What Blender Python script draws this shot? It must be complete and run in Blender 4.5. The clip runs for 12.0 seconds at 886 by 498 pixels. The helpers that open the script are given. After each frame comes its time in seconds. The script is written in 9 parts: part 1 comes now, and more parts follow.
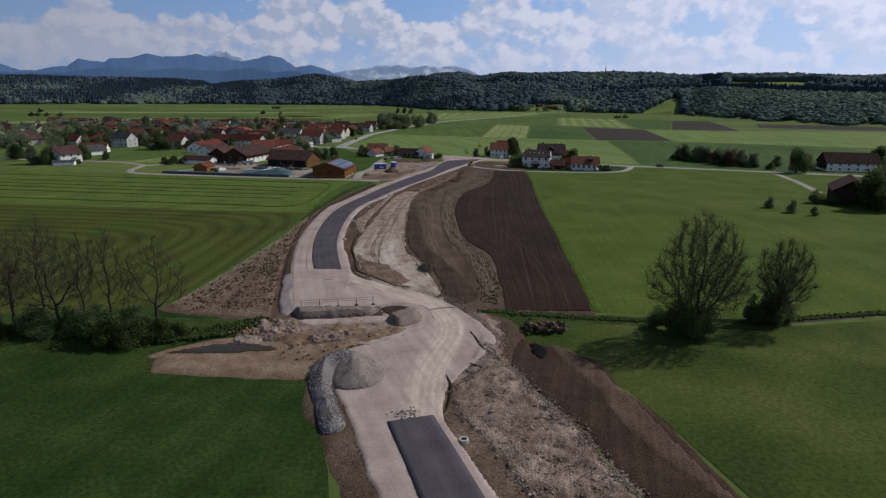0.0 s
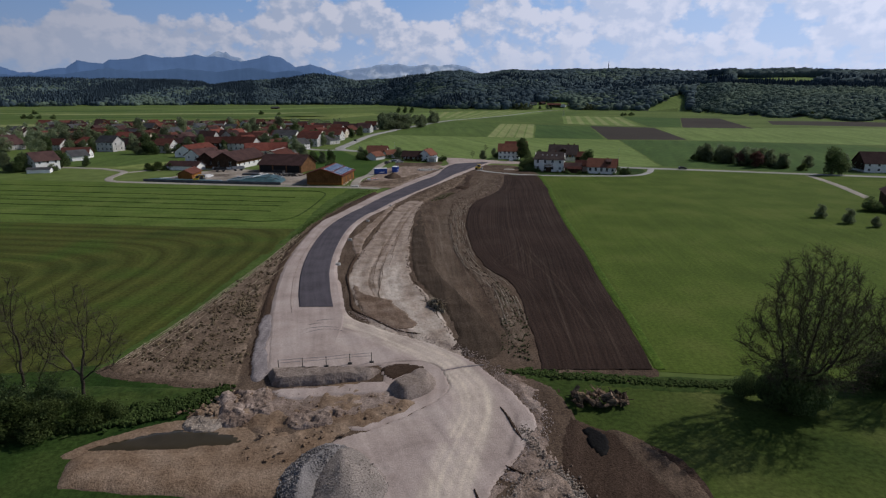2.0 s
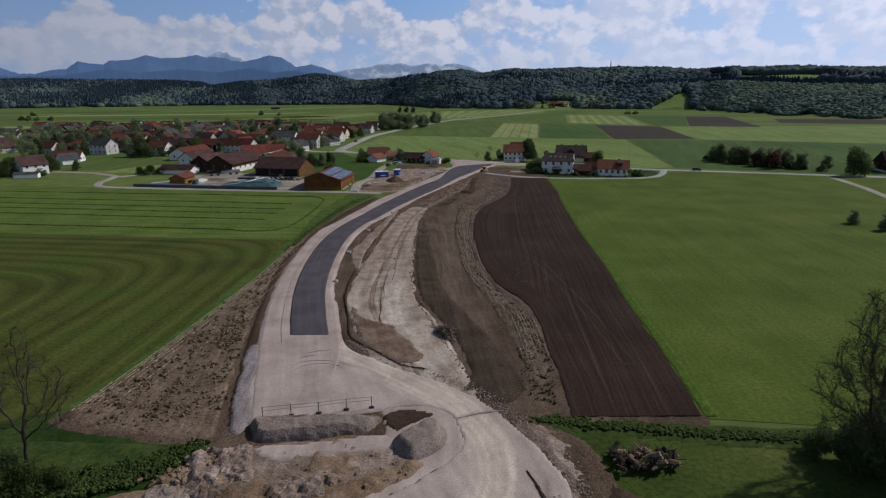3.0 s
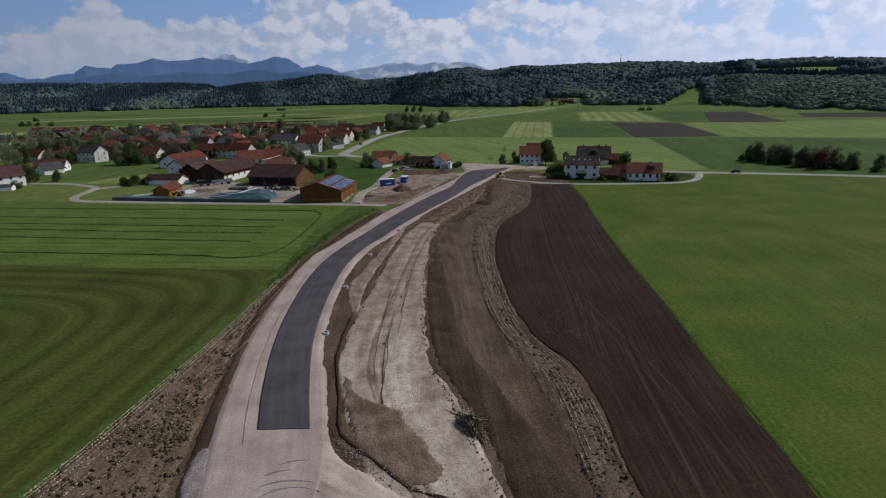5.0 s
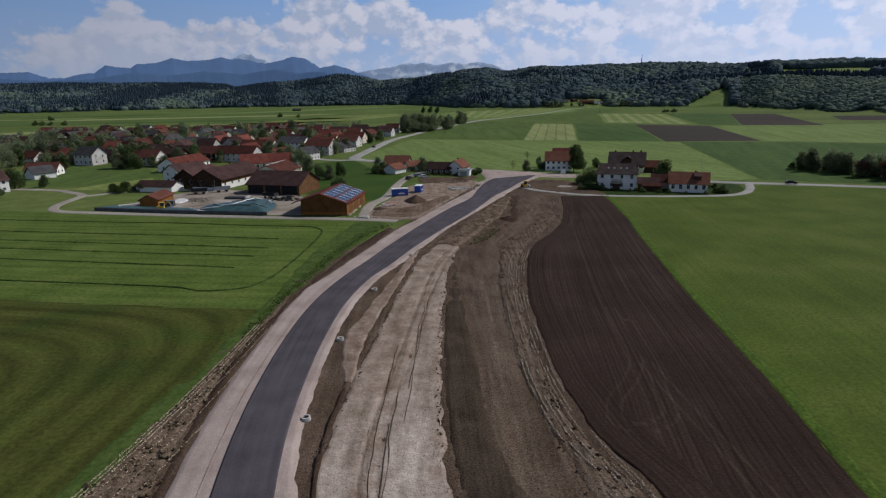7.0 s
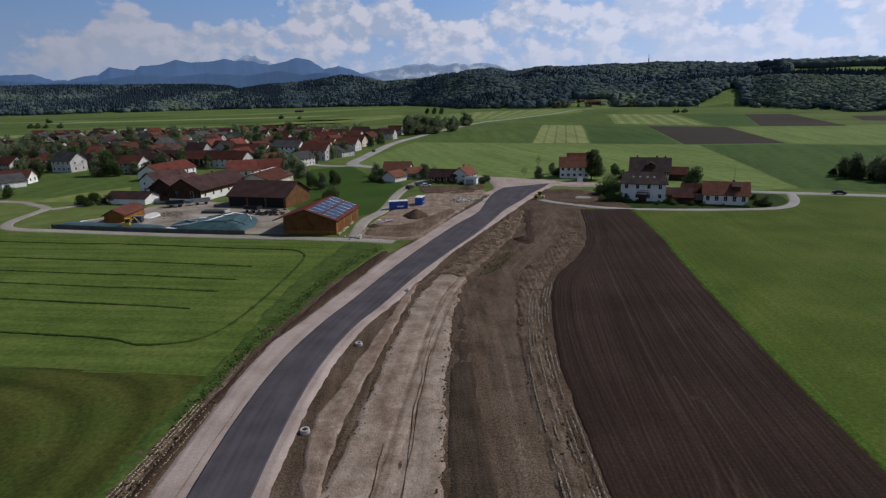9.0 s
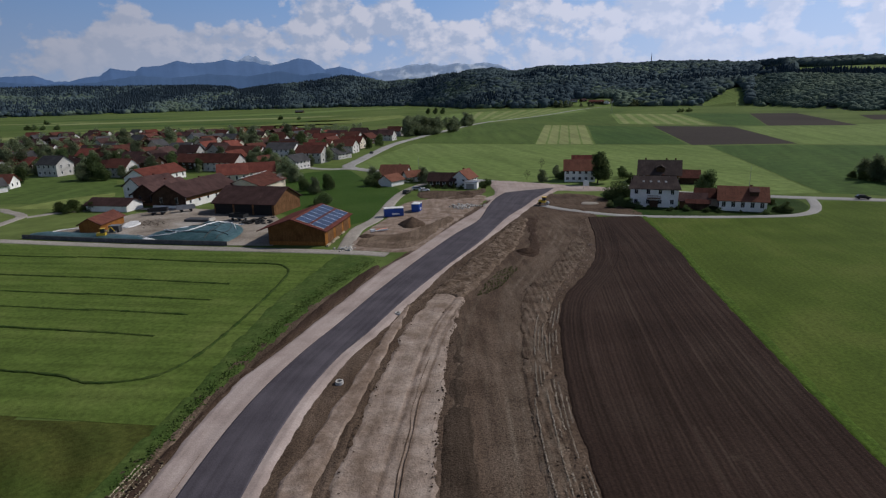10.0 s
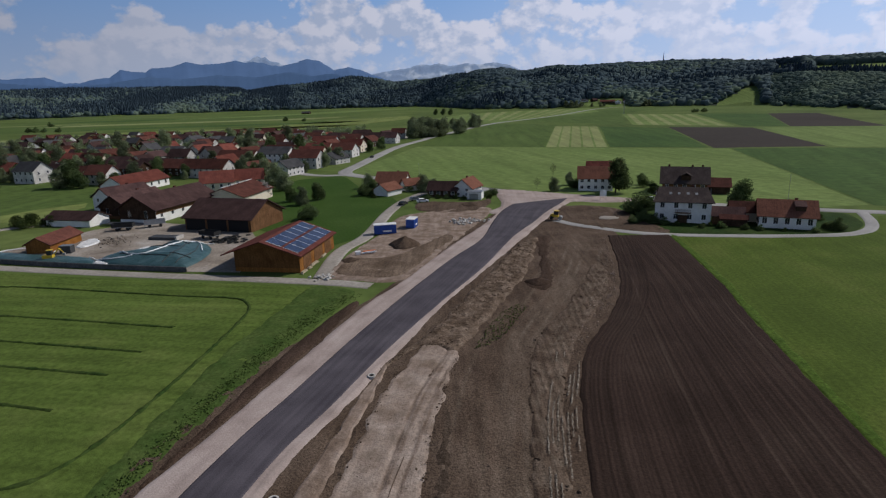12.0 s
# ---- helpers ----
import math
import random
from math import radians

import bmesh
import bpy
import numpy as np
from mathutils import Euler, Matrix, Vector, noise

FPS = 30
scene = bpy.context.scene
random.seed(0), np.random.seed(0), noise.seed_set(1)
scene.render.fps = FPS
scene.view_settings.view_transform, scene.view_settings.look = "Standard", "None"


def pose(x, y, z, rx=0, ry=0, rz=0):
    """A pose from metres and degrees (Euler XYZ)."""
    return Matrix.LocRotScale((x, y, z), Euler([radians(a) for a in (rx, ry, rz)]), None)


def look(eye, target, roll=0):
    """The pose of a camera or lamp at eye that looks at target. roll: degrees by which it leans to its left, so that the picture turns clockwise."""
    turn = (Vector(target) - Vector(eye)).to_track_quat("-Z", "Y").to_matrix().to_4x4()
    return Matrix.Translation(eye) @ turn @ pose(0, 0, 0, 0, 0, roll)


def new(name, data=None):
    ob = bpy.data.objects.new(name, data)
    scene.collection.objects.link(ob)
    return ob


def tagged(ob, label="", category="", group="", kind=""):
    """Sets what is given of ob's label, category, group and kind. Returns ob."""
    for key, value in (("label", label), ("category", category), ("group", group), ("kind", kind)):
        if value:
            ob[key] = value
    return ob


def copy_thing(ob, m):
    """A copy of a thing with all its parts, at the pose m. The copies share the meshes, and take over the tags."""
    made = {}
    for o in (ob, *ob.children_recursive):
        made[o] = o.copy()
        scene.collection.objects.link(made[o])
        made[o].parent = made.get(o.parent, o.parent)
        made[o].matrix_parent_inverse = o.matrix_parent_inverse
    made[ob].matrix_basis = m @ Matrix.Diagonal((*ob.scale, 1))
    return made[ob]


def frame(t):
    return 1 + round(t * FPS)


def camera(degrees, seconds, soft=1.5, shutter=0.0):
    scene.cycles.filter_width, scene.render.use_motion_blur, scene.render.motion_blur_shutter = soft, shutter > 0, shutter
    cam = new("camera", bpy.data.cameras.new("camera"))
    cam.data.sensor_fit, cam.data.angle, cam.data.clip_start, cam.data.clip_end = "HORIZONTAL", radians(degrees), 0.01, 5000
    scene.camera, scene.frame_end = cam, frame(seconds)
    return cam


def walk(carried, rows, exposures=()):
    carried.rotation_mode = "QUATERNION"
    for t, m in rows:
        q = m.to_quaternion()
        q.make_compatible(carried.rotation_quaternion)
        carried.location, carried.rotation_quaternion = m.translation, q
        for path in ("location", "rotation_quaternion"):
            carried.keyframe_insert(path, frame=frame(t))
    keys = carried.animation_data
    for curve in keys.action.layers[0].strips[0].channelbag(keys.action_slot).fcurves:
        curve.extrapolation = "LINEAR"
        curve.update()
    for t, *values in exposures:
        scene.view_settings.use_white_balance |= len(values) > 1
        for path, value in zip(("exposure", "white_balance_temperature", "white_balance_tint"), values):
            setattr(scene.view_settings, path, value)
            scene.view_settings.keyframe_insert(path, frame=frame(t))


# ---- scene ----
cam = camera(74.4, 12.0, 1.28)
PATH = [
    (0, (2.665, -0.258, 37.062), (2.724, 1.677, 36.557), 0.5),
    (0.5, (2.214, 5.707, 37.04), (2.271, 7.641, 36.534), 0.4),
    (1, (1.873, 11.799, 37.013), (1.93, 13.733, 36.507), 0.3),
    (1.5, (1.563, 17.928, 36.972), (1.619, 19.862, 36.464), 0.1),
    (2, (1.15, 24.103, 36.98), (1.203, 26.037, 36.471), 0.0),
    (2.5, (0.703, 30.176, 37.03), (0.752, 32.11, 36.521), -0.2),
    (3, (0.314, 36.521, 37.076), (0.361, 38.454, 36.565), -0.3),
    (5, (-0.709, 63.737, 37.001), (-0.692, 65.67, 36.486), -1.2),
    (5.5, (-0.796, 70.519, 36.978), (-0.792, 72.451, 36.463), -1.3),
    (6, (-0.941, 77.033, 36.891), (-0.951, 78.965, 36.376), -1.2),
    (6.5, (-1.22, 83.52, 36.824), (-1.242, 85.453, 36.31), -1.1),
    (7, (-1.459, 90.017, 36.788), (-1.494, 91.95, 36.276), -1.0),
    (9, (-1.637, 115.797, 36.61), (-1.688, 117.73, 36.101), -1.2),
    (9.5, (-1.276, 122.027, 36.611), (-1.329, 123.96, 36.102), -1.3),
    (10, (-0.686, 128.068, 36.614), (-0.744, 130.001, 36.105), -1.4),
    (10.5, (-0.005, 134.009, 36.64), (-0.071, 135.942, 36.131), -1.5),
    (11, (0.595, 139.857, 36.639), (0.52, 141.79, 36.131), -1.6),
    (11.5, (1.249, 145.664, 36.62), (1.166, 147.597, 36.113), -1.6),
    (12, (1.842, 151.497, 36.599), (1.752, 153.429, 36.092), -1.6),
]
walk(cam, [(t, look(eye, target, roll)) for t, eye, target, roll in PATH], exposures=((0, -0.66), (12, -0.66)))

# ---- world and light ----
SUN_AZ, SUN_EL = 65.0, 41.0      # azimuth from +y towards +x, elevation
world = bpy.data.worlds.new("world")
scene.world = world
world.use_nodes = True


def sky_nodes():
    nt = world.node_tree
    nt.nodes.clear()
    N, K = nt.nodes.new, nt.links.new
    out, bg = N("ShaderNodeOutputWorld"), N("ShaderNodeBackground")
    sky = N("ShaderNodeTexSky")
    sky.sky_type, sky.sun_disc = "NISHITA", False
    sky.sun_elevation, sky.sun_rotation = radians(SUN_EL), radians(SUN_AZ)
    sky.air_density, sky.dust_density, sky.ozone_density, sky.altitude = 1.0, 0.35, 1.0, 500
    co = N("ShaderNodeTexCoord")
    sep = N("ShaderNodeSeparateXYZ")
    K(co.outputs["Generated"], sep.inputs[0])

    def span(sock, a, b, c, d):
        r = N("ShaderNodeMapRange")
        for k, v in enumerate((a, b, c, d)):
            r.inputs[k + 1].default_value = v
        K(sock, r.inputs[0])
        return r.outputs[0]

    def blend(fac, a, b):
        m = N("ShaderNodeMix"); m.data_type = "RGBA"
        K(fac, m.inputs[0])
        for k, v in ((6, a), (7, b)):
            if isinstance(v, tuple):
                m.inputs[k].default_value = (*v, 1)
            else:
                K(v, m.inputs[k])
        return m.outputs[2]

    def math_node(op, a, b=None, c=None):
        m = N("ShaderNodeMath"); m.operation = op
        for k, v in enumerate((a, b, c)):
            if v is None:
                continue
            if isinstance(v, (int, float)):
                m.inputs[k].default_value = v
            else:
                K(v, m.inputs[k])
        return m.outputs[0]

    # the direction as azimuth and elevation, in degrees
    azimuth = math_node("MULTIPLY", math_node("ARCTAN2", sep.outputs[0], sep.outputs[1]), 57.296)
    height = math_node("MULTIPLY", math_node("ARCSINE", sep.outputs[2]), 57.296)
    flat = N("ShaderNodeCombineXYZ")
    K(azimuth, flat.inputs[0]); K(height, flat.inputs[1])

    def billow(dx, dy):
        """Heaped cloud, as seen from the side: broad lumps, round puffs and frayed edges."""
        mp, big, fine, puff = N("ShaderNodeMapping"), N("ShaderNodeTexNoise"), N("ShaderNodeTexNoise"), N("ShaderNodeTexVoronoi")
        mp.inputs["Location"].default_value = (dx + 13.0, dy * 1.35 + 4.0, 0)
        mp.inputs["Scale"].default_value = (1.0, 1.35, 1.0)
        K(flat.outputs[0], mp.inputs[0])
        for nd, sc, det, ro in ((big, 0.16, 4, 0.5), (fine, 0.55, 6, 0.6), (puff, 0.62, 3, 0.5)):
            nd.inputs["Scale"].default_value, nd.inputs["Detail"].default_value, nd.inputs["Roughness"].default_value = sc, det, ro
            K(mp.outputs[0], nd.inputs["Vector"])
        d = math_node("MULTIPLY_ADD", fine.outputs[0], 0.42, big.outputs[0])
        return math_node("MULTIPLY_ADD", puff.outputs["Distance"], -0.26, d)

    # where cloud is heaped up (+) and where blue sky shows (-): azimuth, elevation, half widths, weight
    HEAPS = [(-28.5, 5.6, 2.6, 2.6, 0.2), (-26, 4.2, 5.0, 2.2, 0.16), (-18.5, 5.0, 4.5, 1.8, 0.17), (-13.0, 7.0, 1.8, 2.6, 0.18), (-8.8, 6.4, 3.8, 1.7, 0.26), (-3.6, 6.0, 2.4, 1.9, 0.26), (0.0, 5.7, 1.4, 1.2, 0.22),
             (3.5, 7.2, 2.4, 1.8, 0.12), (17, 7.0, 4.4, 1.8, 0.16), (27, 6.0, 2.0, 1.2, 0.14), (35, 6.0, 4.0, 2.6, 0.2),
             (-32, 7.6, 3.6, 1.9, -0.34), (-21.5, 8.2, 5.6, 2.0, -0.36), (-0.4, 8.2, 3.4, 1.7, -0.36), (9.5, 5.4, 3.2, 1.4, -0.08), (23.6, 6.2, 2.6, 1.5, -0.26), (30.4, 5.8, 2.0, 1.7, -0.26)]
    bias = span(azimuth, -4, 12, 0.09, 0.17)
    for a, e, wa, we, weight in HEAPS:
        sub, mul, far = N("ShaderNodeVectorMath"), N("ShaderNodeVectorMath"), N("ShaderNodeVectorMath")
        sub.operation, mul.operation, far.operation = "SUBTRACT", "MULTIPLY", "LENGTH"
        sub.inputs[1].default_value, mul.inputs[1].default_value = (a, e, 0), (1 / wa, 1 / we, 1)
        K(flat.outputs[0], sub.inputs[0]); K(sub.outputs[0], mul.inputs[0]); K(mul.outputs[0], far.inputs[0])
        bias = math_node("ADD", span(far.outputs["Value"], 0.25, 1.5, weight, 0.0), bias)
    here, lit = billow(0, 0), billow(0.75, 0.8)
    clear = blend(span(sep.outputs[2], 0.03, 0.15, 0, 1), (8.6, 11.0, 15.2), (5.2, 8.9, 15.2))
    clear = blend(span(azimuth, -2, 22, 0.0, 0.36), clear, (11.0, 13.0, 16.2))
    clear = blend(span(sep.outputs[2], 0.2, 0.5, 0, 1), clear, sky.outputs[0])
    side = math_node("SUBTRACT", here, lit)
    tone = blend(span(side, -0.085, 0.11, 0, 1), (9.0, 10.6, 13.8), (14.4, 14.7, 16.6))
    tone = blend(span(azimuth, -30, -8, 0.6, 0.0), tone, (11.2, 12.2, 14.8))
    tone = blend(span(azimuth, 2, 16, 0.0, 0.45), tone, (12.0, 13.2, 16.2))
    # cloud bases melt into the haze near the horizon
    tone = blend(span(sep.outputs[2], 0.035, 0.085, 0.75, 0.0), tone, (10.4, 11.9, 15.0))
    cover = N("ShaderNodeMath"); cover.operation = "MULTIPLY"
    K(span(math_node("ADD", here, bias), 0.455, 0.6, 0, 1), cover.inputs[0])
    K(span(sep.outputs[2], 0.16, 0.32, 0.95, 0.06), cover.inputs[1])
    # brighter towards the sun's side
    glow = N("ShaderNodeVectorMath"); glow.operation = "SCALE"
    K(blend(cover.outputs[0], clear, tone), glow.inputs[0])
    K(span(sep.outputs[0], -0.6, 0.6, 0.57, 1.12), glow.inputs["Scale"])
    cool = N("ShaderNodeVectorMath"); cool.operation = "MULTIPLY"
    cool.inputs[1].default_value = (0.99, 1.0, 1.06)
    K(glow.outputs[0], cool.inputs[0])
    K(cool.outputs[0], bg.inputs[0])
    bg.inputs[1].default_value = 0.075
    K(bg.outputs[0], out.inputs[0])


sky_nodes()
lamp = bpy.data.lights.new("sun", "SUN")
lamp.energy, lamp.angle, lamp.color = 4.6, radians(0.53), (1.0, 0.945, 0.885)
sun = new("sun", lamp)
sun.matrix_world = look((200 * math.sin(radians(SUN_AZ)), 200 * math.cos(radians(SUN_AZ)), 200 * math.tan(radians(SUN_EL))), (0, 0, 0))


# ---- materials ----
def mat(name, cols, rough=0.92, s1=0.05, s2=1.2, fine=0.35, bump=0.4, bsize=3.0, streak=None, bands=None, metal=0.0,
        island=0.0, rnd=0.0, wear=None, emit=0.0, spec=0.04, thin=0.0, waver=2.2):
    """cols: two or three base colours blended by a broad noise of s1 per metre; s2: the grain; streak (sx, sy, amount):
    noise stretched along the surface's own u, v in metres; bands (width, amount): stripes along v."""
    m = bpy.data.materials.new(name)
    m.use_nodes = True
    nt = m.node_tree
    N, K = nt.nodes.new, nt.links.new
    b = nt.nodes["Principled BSDF"]
    b.inputs["Roughness"].default_value, b.inputs["Metallic"].default_value = rough, metal
    b.inputs["Specular IOR Level"].default_value = spec
    geo = N("ShaderNodeNewGeometry")
    n1, n2 = N("ShaderNodeTexNoise"), N("ShaderNodeTexNoise")
    n1.inputs["Scale"].default_value, n1.inputs["Detail"].default_value = s1, 5
    n2.inputs["Scale"].default_value, n2.inputs["Detail"].default_value, n2.inputs["Roughness"].default_value = s2, 6, 0.65
    K(geo.outputs["Position"], n1.inputs["Vector"])
    K(geo.outputs["Position"], n2.inputs["Vector"])
    ramp = N("ShaderNodeValToRGB")
    e = ramp.color_ramp.elements
    e[0].position, e[1].position = 0.34, 0.66
    e[0].color, e[1].color = (*cols[0], 1), (*cols[-1], 1)
    if len(cols) == 3:
        e.new(0.5).color = (*cols[1], 1)
    K(n1.outputs[0], ramp.inputs[0])
    val = N("ShaderNodeMapRange")
    val.inputs[1].default_value, val.inputs[2].default_value = 0.33, 0.67
    val.inputs[3].default_value, val.inputs[4].default_value = 1 - fine, 1 + fine
    K(n2.outputs[0], val.inputs[0])
    last = val.outputs[0]

    def times(sock):
        nonlocal last
        mu = N("ShaderNodeMath"); mu.operation = "MULTIPLY"
        K(last, mu.inputs[0]); K(sock, mu.inputs[1])
        last = mu.outputs[0]

    def ranged(sock, amount, lo=0.3, hi=0.7):
        r = N("ShaderNodeMapRange")
        r.inputs[1].default_value, r.inputs[2].default_value = lo, hi
        r.inputs[3].default_value, r.inputs[4].default_value = 1 - amount, 1 + amount
        K(sock, r.inputs[0])
        times(r.outputs[0])

    if streak or bands:
        uv = N("ShaderNodeUVMap")
    if streak:
        mp, ns = N("ShaderNodeMapping"), N("ShaderNodeTexNoise")
        mp.inputs["Scale"].default_value = (streak[0], streak[1], 1)
        ns.inputs["Scale"].default_value, ns.inputs["Detail"].default_value = 1.0, 4
        K(uv.outputs[0], mp.inputs[0]); K(mp.outputs[0], ns.inputs["Vector"])
        ranged(ns.outputs[0], streak[2])
    if bands:
        w = N("ShaderNodeTexWave")
        w.bands_direction = "X"
        w.inputs["Scale"].default_value = 0.314 / bands[0]
        w.inputs["Distortion"].default_value, w.inputs["Detail"].default_value, w.inputs["Detail Scale"].default_value = waver, 2, 0.4
        K(uv.outputs[0], w.inputs["Vector"])
        ranged(w.outputs[1], bands[1], 0.0, 1.0)
    if island:
        ranged(geo.outputs["Random Per Island"], island, 0, 1)
    if rnd:
        oi = N("ShaderNodeObjectInfo")
        ranged(oi.outputs["Random"], rnd, 0, 1)
    mul = N("ShaderNodeVectorMath"); mul.operation = "SCALE"
    tint = ramp.outputs[0]
    if wear:
        # where wheels have worn the surface: its own mask, laid along the tracks
        at, mx = N("ShaderNodeAttribute"), N("ShaderNodeMix")
        at.attribute_name, mx.data_type = "wear", "RGBA"
        mx.inputs[7].default_value = (*wear, 1)
        K(at.outputs["Fac"], mx.inputs[0]); K(tint, mx.inputs[6])
        tint = mx.outputs[2]
        dk = N("ShaderNodeMapRange")
        dk.inputs[1].default_value, dk.inputs[2].default_value, dk.inputs[3].default_value, dk.inputs[4].default_value = -1, 0, 0.6, 1
        K(at.outputs["Fac"], dk.inputs[0])
        times(dk.outputs[0])
    K(tint, mul.inputs[0]); K(last, mul.inputs["Scale"])
    if not emit:
        K(mul.outputs[0], b.inputs["Base Color"])
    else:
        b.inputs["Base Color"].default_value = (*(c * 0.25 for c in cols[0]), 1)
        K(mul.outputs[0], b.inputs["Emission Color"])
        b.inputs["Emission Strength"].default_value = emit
    if bump:
        nb, bp = N("ShaderNodeTexNoise"), N("ShaderNodeBump")
        nb.inputs["Scale"].default_value, nb.inputs["Detail"].default_value = bsize, 5
        K(geo.outputs["Position"], nb.inputs["Vector"])
        bp.inputs["Strength"].default_value, bp.inputs["Distance"].default_value = bump, 0.12
        K(nb.outputs[0], bp.inputs["Height"]); K(bp.outputs[0], b.inputs["Normal"])
    if thin:
        # leaves let part of the light through
        tr, ms = N("ShaderNodeBsdfTranslucent"), N("ShaderNodeMixShader")
        K(mul.outputs[0], tr.inputs["Color"])
        ms.inputs[0].default_value = thin
        K(b.outputs[0], ms.inputs[1]); K(tr.outputs[0], ms.inputs[2])
        K(ms.outputs[0], nt.nodes["Material Output"].inputs["Surface"])
    return m


def plain(name, col, rough=0.6, metal=0.0, spec=0.4):
    return mat(name, (tuple(c * 0.9 for c in col), tuple(min(1, c * 1.08) for c in col)), rough, 0.7, 6.0, 0.08, 0.0, metal=metal, spec=spec)


GRASS = mat("grass", ((0.036, 0.058, 0.0135), (0.056, 0.08, 0.018), (0.084, 0.1, 0.029)), s1=0.07, s2=1.6, fine=0.34, bump=0.35, bsize=4, wear=(0.14, 0.14, 0.062))
MEADOW = mat("meadow_bright", ((0.062, 0.092, 0.017), (0.075, 0.11, 0.02), (0.095, 0.123, 0.027)), s1=0.06, s2=1.8, fine=0.26, streak=(1.1, 0.008, 0.09), bsize=5)
MOWN = mat("meadow_mown", ((0.074, 0.11, 0.024), (0.088, 0.13, 0.028), (0.108, 0.145, 0.036)), s1=0.09, s2=1.2, fine=0.28, bands=(4.2, 0.07), streak=(0.6, 0.03, 0.16), bsize=5)
BANDED = mat("meadow_banded", ((0.045, 0.06, 0.014), (0.066, 0.074, 0.018), (0.052, 0.078, 0.016)), s1=0.05, s2=1.5, fine=0.3, bands=(5.2, 0.18), streak=(0.9, 0.04, 0.16), bsize=5)
DEEP = mat("grass_deep", ((0.0185, 0.041, 0.0098), (0.027, 0.051, 0.012), (0.039, 0.062, 0.0155)), s1=0.11, s2=1.8, fine=0.4, streak=(0.35, 0.02, 0.16), bump=0.4, bsize=4)
ROUGHGRASS = mat("grass_rough", ((0.026, 0.05, 0.012), (0.052, 0.076, 0.02)), s1=0.25, s2=1.6, fine=0.35, bump=0.7)
VERGE = mat("verge_grass", ((0.05, 0.086, 0.02), (0.078, 0.112, 0.03)), s1=0.25, s2=1.6, fine=0.3, bump=0.6)
LAWN = mat("lush_grass", ((0.036, 0.074, 0.014), (0.052, 0.092, 0.02)), s1=0.06, s2=1.6, fine=0.25, bump=0.3)
FARGREEN = [mat("crop_%s" % k, (a, b), s1=0.012, s2=0.25, fine=0.2, streak=(0.15, 0.01, 0.16), bump=0) for k, a, b in (
    ("light", (0.128, 0.182, 0.054), (0.155, 0.21, 0.066)), ("mid", (0.072, 0.112, 0.03), (0.09, 0.132, 0.037)),
    ("dark", (0.05, 0.092, 0.026), (0.066, 0.11, 0.031)), ("pale", (0.2, 0.225, 0.09), (0.235, 0.26, 0.11)), ("lime", (0.15, 0.19, 0.055), (0.18, 0.215, 0.07)))]
VALLEY = mat("valley_meadow", ((0.075, 0.108, 0.03), (0.098, 0.138, 0.038), (0.125, 0.16, 0.05)), s1=0.008, s2=0.12, fine=0.22, bump=0)
PLOUGH = mat("ploughed_soil", ((0.0316, 0.0202, 0.016), (0.0433, 0.028, 0.022)), s1=0.05, s2=3.0, fine=0.22, bands=(0.6, 0.13), waver=2.4, streak=(2.0, 0.014, 0.34), bump=0.8, bsize=4, wear=(0.125, 0.095, 0.072))
PLOUGHFAR = mat("ploughed_far", ((0.043, 0.036, 0.031), (0.055, 0.046, 0.039)), s1=0.01, s2=0.3, fine=0.12, bump=0)
SOIL = mat("topsoil", ((0.0781, 0.054, 0.039), (0.0992, 0.07, 0.051), (0.122, 0.089, 0.067)), s1=0.12, s2=4.0, fine=0.5, streak=(0.8, 0.045, 0.22), bump=1.0, bsize=5, wear=(0.165, 0.131, 0.1))
DARKSOIL = mat("dark_soil", ((0.0475, 0.031, 0.0225), (0.0665, 0.044, 0.0325)), s1=0.15, s2=4, fine=0.5, streak=(1.0, 0.05, 0.22), bump=1.0, bsize=5)
TILLED = mat("tilled_soil", ((0.05, 0.036, 0.026), (0.074, 0.054, 0.04)), s1=0.2, s2=4, fine=0.5, streak=(1.4, 0.05, 0.28), bump=1.0, bsize=5)
DRYSOIL = mat("dry_tilled_soil", ((0.0802, 0.055, 0.039), (0.114, 0.081, 0.059)), s1=0.2, s2=4, fine=0.45, streak=(1.4, 0.05, 0.24), bump=1.0, bsize=5)
BANKSOIL = mat("dry_bank_soil", ((0.105, 0.075, 0.053), (0.142, 0.103, 0.075), (0.185, 0.137, 0.102)), s1=0.2, s2=3, fine=0.5, streak=(1.2, 0.06, 0.25), bump=1.0, bsize=4)
DRYBANK = mat("crumbly_spoil", ((0.0897, 0.063, 0.044), (0.137, 0.1, 0.074), (0.19, 0.144, 0.11)), s1=0.5, s2=3, fine=0.5, bump=1.0, bsize=4)
MUD = mat("brown_mud", ((0.124, 0.084, 0.06), (0.169, 0.12, 0.09), (0.222, 0.165, 0.13)), s1=0.35, s2=3, fine=0.35, streak=(1.2, 0.12, 0.2), bump=0.9, bsize=5)
SUBSOIL = mat("pale_subsoil", ((0.179, 0.13, 0.098), (0.248, 0.188, 0.15), (0.316, 0.252, 0.21)), s1=0.33, s2=2.0, fine=0.22, streak=(0.9, 0.08, 0.16), bump=0.7, bsize=4, wear=(0.52, 0.455, 0.4))
SPOIL = mat("pale_spoil", ((0.164, 0.118, 0.094), (0.227, 0.172, 0.143), (0.301, 0.238, 0.205)), s1=0.3, s2=4, fine=0.4, streak=(1.3, 0.15, 0.25), bump=1.0, bsize=5)
CLAY = mat("yellow_clay", ((0.169, 0.113, 0.075), (0.216, 0.151, 0.105), (0.258, 0.189, 0.138)), s1=0.3, s2=3.0, fine=0.34, bump=0.9, bsize=5)
